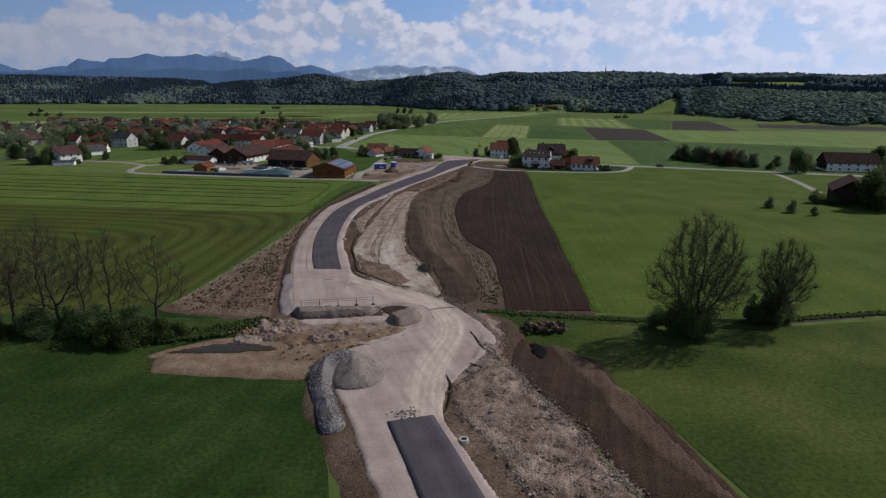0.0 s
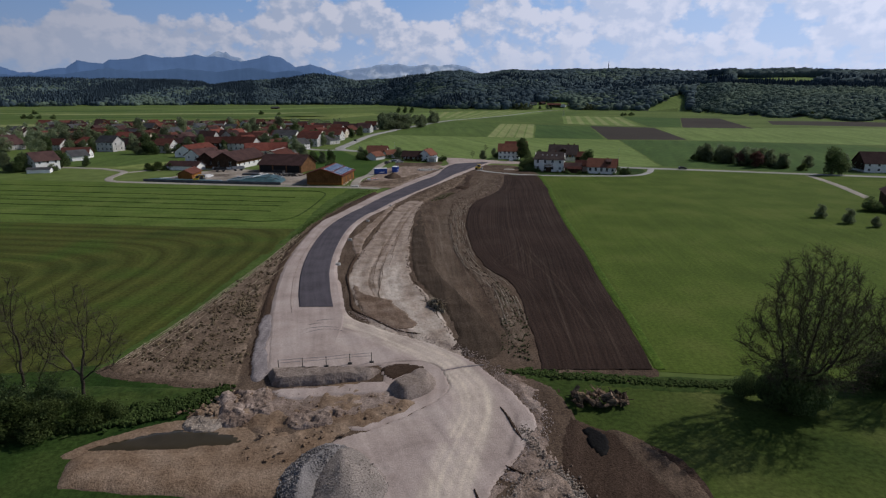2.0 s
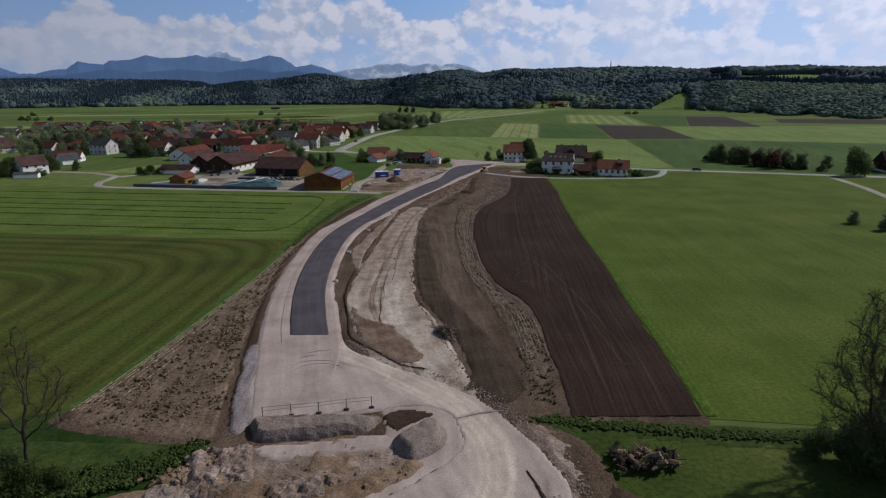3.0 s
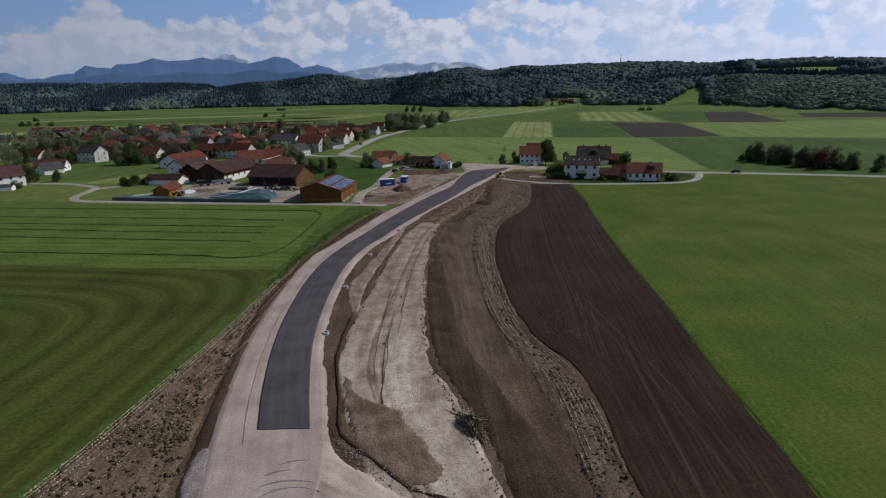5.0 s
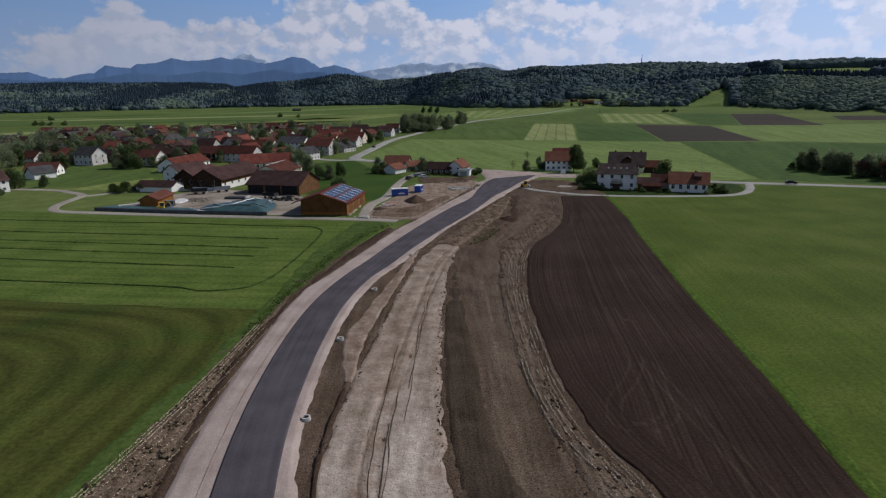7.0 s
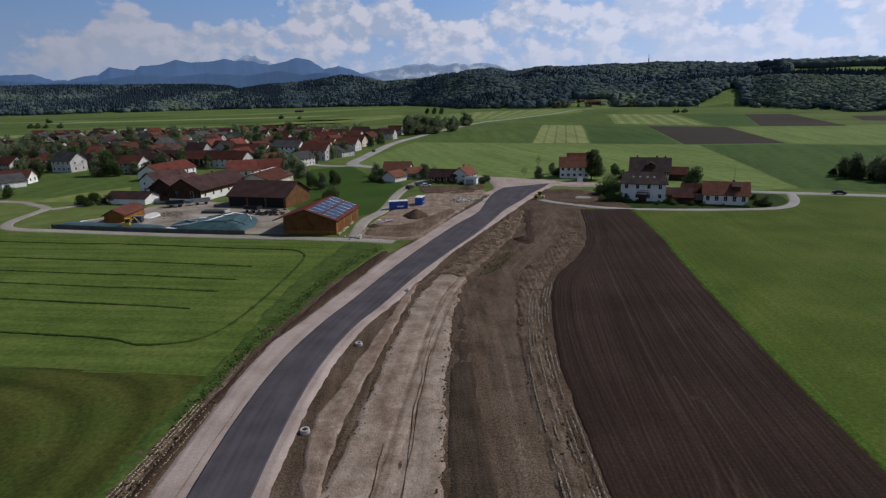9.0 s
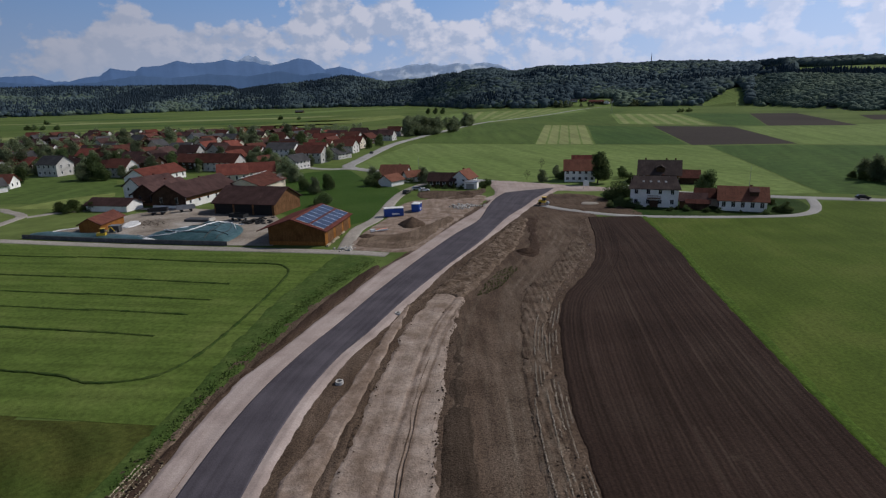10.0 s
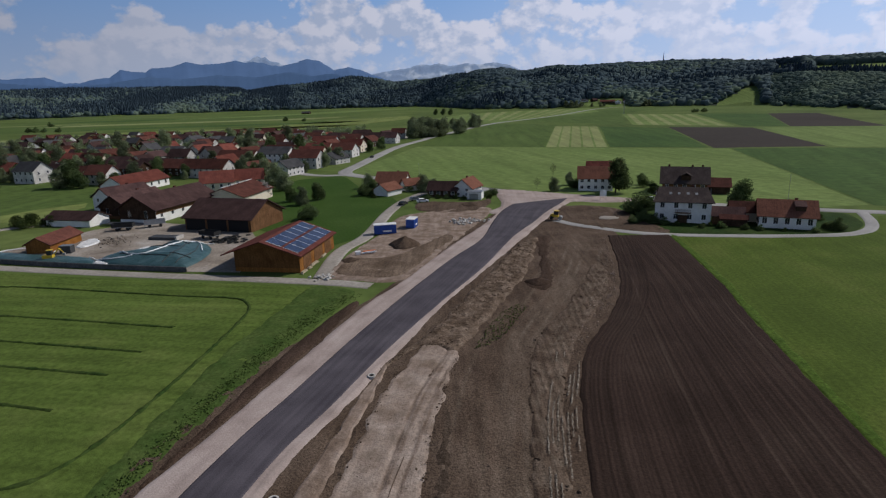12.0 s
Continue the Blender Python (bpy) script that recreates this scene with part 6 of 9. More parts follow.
def grown_tree(name, lobes, stems, label, seed, points=1500, step=0.5, crook=0.25, twigs=3, leafmat=None, leaves=0, tip=0.017, stout=1.8):
    """A bare tree whose limbs grow towards free space in the crown's lobes (x, y, z, rx, ry, rz); stems: (x, y, height)."""
    rg = np.random.default_rng(seed)
    L = np.array(lobes, float)
    vol = L[:, 3] * L[:, 4] * L[:, 5]
    pick = L[rg.choice(len(L), points, p=vol / vol.sum())]
    v = rg.normal(size=(points, 3))
    v *= (rg.uniform(0.03, 1, points) ** (1 / 3) / np.linalg.norm(v, axis=1))[:, None]
    goal = pick[:, :3] + v * pick[:, 3:]
    pos, par = [], []
    for sx, sy, sh in stems:
        q, last = np.array([sx, sy, -0.2]), -1
        lean = np.array([sx * 0.12, sy * 0.12, 1.0])
        while q[2] < sh:
            pos.append(q); par.append(last)
            last = len(pos) - 1
            q = q + step * (lean + rg.normal(scale=crook * 0.5, size=3) * (1, 1, 0.3))
    P = np.array(pos)
    D = np.linalg.norm(goal[:, None] - P[None], axis=2)
    best, dist = D.argmin(1), D.min(1)
    live = np.ones(points, bool)
    for _ in range(140):
        on = live & (dist < 14)
        if not on.any():
            break
        pull = np.zeros((len(P), 3))
        u = goal[on] - P[best[on]]
        np.add.at(pull, best[on], u / np.linalg.norm(u, axis=1)[:, None])
        grow = np.unique(best[on])
        d = pull[grow]
        d = d / np.maximum(np.linalg.norm(d, axis=1), 1e-6)[:, None] + rg.normal(scale=crook, size=(len(grow), 3)) + (0, 0, 0.28)
        d /= np.linalg.norm(d, axis=1)[:, None]
        Q = P[grow] + d * step
        par += grow.tolist()
        n0 = len(P)
        P = np.vstack([P, Q])
        D = np.linalg.norm(goal[:, None] - Q[None], axis=2)
        near = D.argmin(1)
        closer = D[np.arange(points), near] < dist
        best = np.where(closer, near + n0, best)
        dist = np.where(closer, D[np.arange(points), near], dist)
        live &= dist > step * 1.5
        live &= ~(on & ~closer & (rg.uniform(size=points) < 0.25))
    par = np.array(par)
    load = np.zeros(len(P))
    kids = np.bincount(par[par >= 0], minlength=len(P))
    load[kids == 0] = tip ** 2.5
    for k in range(len(P) - 1, -1, -1):
        if par[k] >= 0:
            load[par[k]] += max(load[k], tip ** 2.5)
    rad = np.maximum(load, tip ** 2.5) ** 0.4 * np.where(load > (0.05 / 1.0) ** 2.5, stout, 1.0)
    has = par >= 0
    A, B, ra, rb = P[par[has]], P[has], np.minimum(rad[par[has]], rad[has] * 1.3), rad[has]
    ob = base(name, Matrix(), label, "tree")
    stem = np.arange(len(P))
    for k in range(len(P)):
        if par[k] >= 0:
            stem[k] = stem[par[k]]
    thick = rb > 0.07
    for k in np.unique(stem):
        mine = thick & (stem[has] == k)
        if mine.any():
            V, F = tubes(A[mine], B[mine], ra[mine], rb[mine], 7)
            make("trunk", V, F, BARK, ob, smooth=True)
    V1, F1 = tubes(A[~thick], B[~thick], ra[~thick], rb[~thick], 3)
    thin = np.repeat(np.flatnonzero(rad < 0.05), twigs)
    back = P[thin] - P[np.maximum(par[thin], 0)]
    d = back / np.maximum(np.linalg.norm(back, axis=1), 1e-6)[:, None] * 0.8 + rg.normal(scale=0.6, size=(len(thin), 3)) + (0, 0, 0.15)
    d /= np.linalg.norm(d, axis=1)[:, None]
    at = P[thin] - back * rg.uniform(0, 1, (len(thin), 1))
    end = at + d * rg.uniform(0.5, 1.5, (len(thin), 1))
    V2, F2 = tubes(at, end, np.full(len(thin), 0.013), np.full(len(thin), 0.005), 3)
    make("twig_crown", np.vstack([V1, V2]), np.vstack([F1, F2 + len(V1)]), BARK, ob)
    if leaves:
        T = end[rg.integers(0, len(end), leaves)] + rg.normal(scale=0.12, size=(leaves, 3))
        n = rg.normal(size=(leaves, 3)); n /= np.linalg.norm(n, axis=1)[:, None]
        t1 = np.cross(n, rg.normal(size=(leaves, 3))); t1 /= np.linalg.norm(t1, axis=1)[:, None]
        t2 = np.cross(n, t1)
        s = rg.uniform(0.03, 0.07, leaves)[:, None]
        Q = np.stack([T - t1 * s, T - t2 * s, T + t1 * s, T + t2 * s], 1)
        make("crown", Q.reshape(-1, 3), np.arange(leaves * 4).reshape(-1, 4), leafmat, ob)
    return ob


def place(ob, x, y, turn=0, s=1.0, z=0.0, sz=None):
    ob.matrix_basis = Matrix.LocRotScale((x, y, z), Euler((0, 0, radians(turn))), (s, s, sz or s))
    return ob


def again(ob, x, y, turn=0, s=1.0, z=0.0, sz=None, label=""):
    keep = ob.scale.copy()
    ob.scale = (1, 1, 1)
    c = copy_thing(ob, Matrix.LocRotScale((x, y, z), Euler((0, 0, radians(turn))), (s, s, sz or s)))
    ob.scale = keep
    if label:
        c["label"] = label
    return c


def spires(name, at, size, material, label, seed):
    """Conifers far off in one mesh: slender ragged cones of two tiers."""
    rg = np.random.default_rng(seed)
    n, k = len(at), 6
    a = np.arange(k) * math.tau / k
    turn = rg.uniform(0, math.tau, (n, 1))
    ring = np.stack([np.cos(a + turn), np.sin(a + turn)], 2)
    P, S = np.asarray(at, float), np.asarray(size, float)[:, None]
    parts = []
    for z, r in ((-0.1, 0.36), (0.45, 0.22)):
        wide = S * r * rg.uniform(0.8, 1.25, (n, k))
        parts.append(np.concatenate([P[:, None, :2] + ring * wide[..., None], (P[:, 2:] + S * (z + 0.05 * rg.normal(size=(n, k))))[..., None]], 2))
    tip = P[:, None] + np.stack([0.03 * S, 0 * S, S * rg.uniform(1.0, 1.2, (n, 1))], 2)
    V = np.concatenate(parts + [tip], 1)
    i = np.arange(k)
    F = np.concatenate([np.stack([i, (i + 1) % k, 12 + 0 * i], 1), np.stack([i + k, (i + 1) % k + k, 12 + 0 * i], 1)])
    F = F[None] + 13 * np.arange(n)[:, None, None]
    return tagged(make(name, V.reshape(-1, 3), F.reshape(-1, 3), material), label, "forest", kind="stuff")


def woods():
    """Far woods on the hills: stands of conifers, of old broadleaved trees and of young growth."""
    rg = np.random.default_rng(5)
    pts = []
    for _ in range(130):
        az = np.radians(rg.uniform(-43, 43, 1500))
        foot = np.interp(np.degrees(az), AZ, FOOT)
        d = rg.uniform(0, 1, 1500) ** 1.4 * 960
        d = d + 45 * vnoise(np.degrees(az) * 30, d * 0, 20, 6) * np.exp(-d / 80)
        r = foot + d
        x, y = np.sin(az) * r, 60 + np.cos(az) * r
        ok = ~clearing(x, y)
        pts.append(np.stack([x[ok], y[ok]], 1))
    P = np.vstack(pts)
    key = np.floor(P / 8.0).astype(int)
    _, first = np.unique(key[:, 0] * 100003 + key[:, 1], return_index=True)
    P = P[first]
    P = P[rg.permutation(len(P))][:52000]
    z = hill(P[:, 0], P[:, 1])
    r = np.hypot(P[:, 0], P[:, 1] - 60)
    az = np.degrees(np.arctan2(P[:, 0], P[:, 1] - 60))
    d = r - np.interp(az, AZ, FOOT)
    size = rg.uniform(23, 29, len(P)) * (1 + 0.15 * vnoise(P[:, 0], P[:, 1], 120, 4))
    stand = vnoise(P[:, 0], P[:, 1], 210, 44) + 0.25 * rg.normal(size=len(P))
    low = (az > 24.6) & (d < 430)
    belt = (az > 26.2) & (d >= 425) & (d < 505)
    young = ~belt & (low & (stand > -0.75) | (stand > 0.36))
    firs = belt | ~young & ((stand < -0.42) | ((az < -16) & (stand < -0.05))) & ((az < 0) | (d < 600))
    edge = ~low & (d < 55) & (rg.uniform(size=len(P)) < np.where(az < 0, 0.2, 0.5))
    size = np.where(low, size * 0.5, np.where(belt, size * 0.62, np.where(edge, size * 0.8, size)))
    firs &= ~edge
    young |= edge
    at = np.stack([P[:, 0], P[:, 1], z + size * 0.2], 1)
    old = ~young & ~firs
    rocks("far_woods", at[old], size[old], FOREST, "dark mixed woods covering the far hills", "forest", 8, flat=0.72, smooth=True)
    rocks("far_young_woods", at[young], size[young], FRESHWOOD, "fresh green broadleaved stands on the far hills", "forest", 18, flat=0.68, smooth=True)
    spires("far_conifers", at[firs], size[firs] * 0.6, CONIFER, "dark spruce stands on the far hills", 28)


woods()

# ---- the solar barn and the farm ----
# gable boards take a darker larch, so their shade is painted into the colour
barn = house("solar_barn", -42.4, 284.0, 83, 21.6, 17.4, 4.0, 2.9, ROOFTILE, WOODORANGE, "orange larch barn with solar panels on its roof", "barn", chimney=False, windows=False, over=0.7, gable=mat("shaded_larch", ((0.11, 0.05, 0.018), (0.16, 0.075, 0.028)), s1=0.5, s2=4, fine=0.25, streak=(4, 0.2, 0.22), bump=0.3))
slope = math.atan2(2.9, 8.6)
nrm = Vector((0, -math.sin(slope), math.cos(slope)))
down = Vector((0, -math.cos(slope), -math.sin(slope)))
cell = Form()
cell.slab([(-0.8, -0.44, 0.05), (0.8, -0.44, 0.05), (0.8, 0.44, 0.05), (-0.8, 0.44, 0.05)], 0.05)
for r in range(2):
    for c in range(6):
        for k in range(4):
            for q in range(2):
                # panels in blocks, with gaps where the rails show
                d = 0.95 + r * 4.2 + k * 0.91 + 0.44
                px = -10.1 + c * 3.42 + q * 1.66 + 0.86
                at = Vector((px, 0, 7.04)) + down * d + nrm * 0.06
                pn = cell.done("solar_panel", SOLAR, barn) if not (r or c or k or q) else new("solar_panel", first.data)
                if not (r or c or k or q):
                    first = pn
                pn.parent = barn
                pn.matrix_basis = Matrix.Translation(at) @ Matrix.Rotation(slope, 4, "X")
for r in range(2):
    for c in range(7):
        rail = Form()
        p0 = Vector((-10.12 + c * 3.42, 0, 7.04)) + down * (0.95 + r * 4.2) + nrm * 0.08
        rail.tube(p0, p0 + down * 3.62, 0.07, 0.07, 4)
        rail.done("panel_rail", WHITE, barn, "pale aluminium rail")

# the wall on the shaded side stands back under the wide eaves
for o in [c for c in barn.children if c.name.startswith(("wall", "gable"))]:
    for v in o.data.vertices:
        if v.co.y > 8:
            v.co.y = 6.5
            if v.co.z > 3:
                v.co.z = 4.0 + 2.2 * 2.9 / 8.7
for px, pw in ((-6.5, 2.2), (0.2, 2.6), (6.6, 2.2)):
    Form().box(px - pw, -8.76, 0.1, px + pw, -8.7, 3.2).done("sliding_door", WOODBROWN, barn, "brown boarded sliding door")
big = house("farm_barn", -69.5, 323.8, -14, 22.5, 17, 4.0, 4.2, ROOFBROWN, WOODBROWN, "large brown barn with a wide open front", "barn", chimney=False, windows=False, over=0.8)
# near-black panels on the wall stand for the shade inside the open bays
for k in range(3):
    Form().box(-10.8 + k * 7.3, -8.56, 0.0, -4.2 + k * 7.3, -8.5, 3.4).done("opening", DARK, big, "dark panel for the shade inside an open bay")
shed = house("farm_long_shed", -84.5, 366.5, 83, 23, 15.5, 3.8, 2.9, ROOFRUST, CREAM, "long farm shed with rust-brown roof", "shed", chimney=False, windows=False, over=0.7)
Form().slab([(-11.6, 0.1, 6.98), (11.6, 0.1, 6.98), (11.6, 1.3, 6.76), (-11.6, 1.3, 6.76)][::-1], 0.1).done("roof_light", WHITE, shed, "pale strip of roof lights along the ridge")
fh = house("farmhouse", -100.1, 344.6, 77, 30, 14, 4.7, 3.9, ROOFBROWN, RENDER, "white farmhouse with brown roof and dark timber gable", "farmhouse", floors=1, bays=6, gable=WOODDARK, over=1.1)
for s in (-1, 1):
    Form().box(-14.9, s * 7.0 - 0.05, 2.7, 14.9, s * 7.0 + 0.05, 4.6).done("cladding", WOODBROWN, fh, "brown timber cladding under the eaves")
house("farmhouse_wing", -112.9, 345.6, 77, 19, 11, 4.4, 3.6, ROOFBROWN, WOODBROWN, "farmhouse wing with dark timber gable", "farmhouse", floors=1, bays=3, gable=WOODDARK, over=0.9)
house("farm_cottage", -124, 358, 62, 16, 12, 5.0, 3.4, ROOFBROWN, RENDER, "white cottage with brown roof beside the farm", floors=2, bays=3)
house("machine_shed", -123, 329.6, -11, 16.5, 8, 2.4, 1.9, ROOFBROWN, RENDER, "low white shed with dark brown roof", "shed", chimney=False, windows=False)
house("timber_shed", -109.4, 299.4, 93, 13.6, 6.2, 2.5, 1.7, ROOFRUST, WOODORANGE, "small yellow timber shed with red-brown roof", "shed", chimney=False, windows=False)
house("red_roof_stable", -146, 405, 79, 28, 12, 3.6, 3.6, ROOFRED, RENDER, "long stable with bright red roof", "stable", floors=1, bays=6, chimney=False)
house("red_roof_house", -106, 398, 20, 13, 12, 4, 4.2, ROOFRED, CREAM, "house with bright red roof", floors=1)
house("red_roof_house", -95, 406, 16, 12, 11, 4, 3.8, ROOFRED, CREAM, "house with bright red roof", floors=1)

# silage clamp
CLAMP = [(-85, 281.5), (-66, 276.8), (-62.6, 279), (-62.6, 289), (-66, 297), (-73, 302), (-79, 302), (-80, 295), (-88, 288)]
CLAMPH = lambda x, y, d: 1.9 * np.clip(d / 6.0, 0, 1) ** 0.75 + (0.2 * vnoise(x, y, 2.6, 3) + 0.16 * np.abs(vnoise(x * 0.5 + y, y * 0.6, 1.3, 7, 3)) + 0.07 * vnoise(x, y, 0.7, 8)) * np.clip(d / 1.5, 0, 1)
clamp = patch("silage_clamp", CLAMP, TARP, 0.2, 0.5, CLAMPH, label="silage heap under a teal tarpaulin", category="silage clamp", kind="thing")
LONG = [(-124, 288.5), (-92, 281), (-88, 283), (-93, 287.5), (-108, 291), (-122, 294)]
LONGH = lambda x, y, d: 0.55 * np.clip(d / 2.2, 0, 1) ** 0.7 + 0.1 * vnoise(x, y, 1.2, 5) * np.clip(d, 0, 1)
long = patch("silage_clamp", LONG, TARP, 0.2, 0.6, LONGH, label="low silage heap under a dark tarpaulin", category="silage clamp", kind="thing")
for o in (clamp, long):
    del o["kind"]


def on_clamp(p):
    out = []
    for out_line, high in ((CLAMP, CLAMPH), (LONG, LONGH)):
        poly = smooth_line(out_line, 1.0, closed=True)
        d, _, _ = edge_distance(p[:, 0], p[:, 1], poly)
        out.append(np.where(inside(p[:, 0], p[:, 1], poly), 0.2 + high(p[:, 0], p[:, 1], d), 0.1))
    return np.maximum(*out)


for pts in ([(-74, 300.4), (-68.5, 296.6), (-64.6, 289.5)], [(-86, 289), (-81, 285), (-76, 284), (-74, 289), (-71, 297), (-66, 300)], [(-119, 291), (-121, 295), (-116, 298), (-108, 296.5), (-105, 292.5)], [(-92, 287), (-88, 284.5), (-84, 282.8), (-79, 283.5)],
            [(-69.5, 279), (-69, 287), (-70.5, 296)], [(-66, 278.5), (-65.4, 286), (-67, 293)], [(-69.8, 283.5), (-66.5, 283), (-64, 282)],
            [(-69.9, 289.5), (-74, 290.4), (-79, 291.5)], [(-69.2, 282), (-76, 283.4), (-83, 285.2)], [(-69.4, 293), (-73, 295.6), (-78.6, 297.5)]):
    q = smooth_line(pts, 0.6)
    z = on_clamp(q) + 0.1
    thin = pts[0][0] > -70
    f = Form()
    for (x0, y0), (x1, y1), za, zb in zip(q, q[1:], z, z[1:]):
        f.tube((x0, y0, za), (x1, y1, zb), 0.09 if thin else 0.17, 0.09 if thin else 0.17, 6)
    tagged(f.done("sandbag_line", DARKPLATE if thin else WHITE), "dark seam line over the tarpaulin" if thin else "white row of sandbags on the silage heap", "sandbags", "sandbag rows on the silage")
wall = Form()
q = smooth_line([(-125, 286.6), (-92, 279.4), (-61.5, 274.2)], 4)
for (x0, y0), (x1, y1) in zip(q, q[1:]):
    d = (Vector((x1 - x0, y1 - y0, 0))).normalized()
    n = Vector((-d.y, d.x, 0)) * 0.15
    a, b = Vector((x0, y0, 0)), Vector((x1, y1, 0))
    up = Vector((0, 0, 1.15))
    wall.quad(a - n, b - n, b - n + up, a - n + up).quad(b + n, a + n, a + n + up, b + n + up).quad(a - n + up, b - n + up, b + n + up, a + n + up)
tagged(wall.done("clamp_wall", mat("stained_concrete", ((0.07, 0.075, 0.08), (0.11, 0.11, 0.115)), s1=0.4, s2=2, fine=0.3)), "low stained concrete wall along the farm lane", "wall")


for k, out in enumerate(([(-88, 281.6), (-87.8, 286.2), (-85, 287.4), (-83.6, 283.4), (-84.2, 280.8)], [(-82.6, 291.6), (-79.4, 294.3), (-77.2, 291.4), (-79.8, 289.4)], [(-103.8, 299), (-105.4, 306.3), (-102.8, 307.7), (-99.6, 302), (-100.8, 297.8)])):
    sheet = patch("plastic_sheet", out, PLASTIC, 0.24, 0.3, lambda x, y, d, k=k: (0.12 + 0.3 * np.abs(vnoise(x, y, 0.9, 181 + k, 4)) + np.where(k == 1, 0.9, 0.0)) * np.clip(d / 0.5, 0, 1), rag=0.7, smooth=False, label="crumpled white plastic sheet on the farm yard", category="plastic sheet", kind="thing")
    del sheet["kind"]
tr = base("feed_trough", pose(-82.8, 306.8, 0.12, 0, 0, -8), "long dark covered trough on the farm yard", "trough")
Form().box(-4.2, -1.7, 0, 4.0, 1.7, 0.75).done("body", DARKPLATE, tr)
Form().box(4.0, -1.7, 0, 4.5, 1.7, 0.95).done("end_plate", KERB, tr, "pale concrete end")
tk = base("round_tank", pose(-83.5, 337, 0.1), "white round tank beside the farmhouse", "tank")
Form().tube((0, 0, 0), (0, 0, 3.0), 1.7, 1.7, 20).done("body", WHITE, tk, smooth=False)
Form().tube((0, 0, 3.0), (0, 0, 3.7), 1.75, 0.3, 20).done("lid", STEEL, tk)
bx = base("black_crate", pose(-101.7, 293, 0.12, 0, 0, 5), "black machine crate before the timber shed", "crate")
Form().box(-1.4, -1.0, 0, 1.4, 1.0, 1.9).done("body", DARKPLATE, bx)
Form().box(-1.5, -1.1, 1.9, 1.5, 1.1, 2.0).done("lid", STEEL, bx)
for x, y, t, w in ((-34.3, 272.6, 84, 3.0), (-33.7, 279, 82, 4.0), (-33.3, 286, 86, 3.4), (-33.9, 275.5, 70, 1.6)):
    tb = base("timber_stack", pose(x, y, 0.1, 0, 0, t), "pale sawn boards lying beside the barn", "timber")
    for k in range(3):
        Form().box(-w / 2 + 0.15 * k, -0.3 + 0.05 * k, 0.14 * k, w / 2 - 0.2 * k, 0.3, 0.14 * k + 0.11).done("board", STRAW, tb)


def tyre(x, y, z, r=0.5):
    n, m = 12, 6
    V, F = [], []
    for i in range(n):
        for j in range(m):
            a, b = i * math.tau / n, j * math.tau / m
            q = r + 0.17 * math.cos(b)
            V.append((x + math.cos(a) * q, y + math.sin(a) * q, z + 0.14 * math.sin(b)))
            F.append((i * m + j, ((i + 1) % n) * m + j, ((i + 1) % n) * m + (j + 1) % m, i * m + (j + 1) % m))
    return tagged(make("tyre", V, F, BLACK, smooth=True), "old black tyre on the farm yard", "tyre", "heap of old tyres")


rg = random.Random(7)
for k in range(34):
    tyre(-62 + rg.uniform(-6, 4), 304 + rg.uniform(-4.5, 3), 0.28 + rg.choice((0, 0, 0.3, 0.6)), rg.uniform(0.45, 0.75))


def trailer(x, y, turn, col, label):
    ob = base("farm_trailer", pose(x, y, 0.1, 0, 0, turn), label, "trailer")
    Form().box(-3, -1.2, 0.9, 3, 1.2, 1.1).done("chassis", STEEL, ob)
    for p in ((-3, -1.2, 3, -1.12), (-3, 1.12, 3, 1.2), (-3, -1.12, -2.92, 1.12), (2.92, -1.12, 3, 1.12)):
        Form().box(p[0], p[1], 1.1, p[2], p[3], 2.2).done("side_board", col, ob)
    for sx in (-1.5, 1.5):
        for sy in (-1.15, 1.15):
            Form().tube((sx, sy - 0.15, 0.48), (sx, sy + 0.15, 0.48), 0.48, 0.48, 12).done("wheel", BLACK, ob)


trailer(-94.6, 323.4, 30, STEEL, "grey farm trailer on the yard")
trailer(-102, 319, 12, BLACK, "dark farm trailer on the yard")
trailer(-70, 306.5, -25, BLACK, "dark farm trailer beside the tyre heap")
dg = base("mini_excavator", pose(-101.4, 285.9, 0.15, 0, 0, 15), "small yellow excavator beside the silage", "excavator")
for sy in (-0.75, 0.75):
    Form().box(-1.3, sy - 0.2, 0, 1.3, sy + 0.2, 0.55).done("track", BLACK, dg)
Form().box(-1.3, -0.85, 0.6, 1.0, 0.85, 1.35).done("body", YELLOW, dg)
Form().box(-0.2, -0.75, 1.35, 0.9, 0.25, 2.5).done("cab", GLASS, dg, "dark glazed cab")
Form().box(-0.3, -0.85, 2.5, 1.0, 0.35, 2.6).done("cab_roof", YELLOW, dg)
Form().tube((0.9, 0.5, 1.2), (2.2, 0.6, 2.7), 0.16, 0.13, 6).tube((2.2, 0.6, 2.7), (3.1, 0.7, 1.4), 0.13, 0.1, 6).done("boom", YELLOW, dg)
Form().box(2.8, 0.35, 0.8, 3.4, 1.05, 1.4).done("bucket", STEEL, dg)
rgn = np.random.default_rng(3)
rocks("rubble_heap", np.stack([rgn.normal(-96.5, 2.2, 110), rgn.normal(304, 3.2, 110), np.full(110, 0.22)], 1), rgn.uniform(0.15, 0.7, 110), YARD, "pale rubble on the farm yard", "rubble", 5)

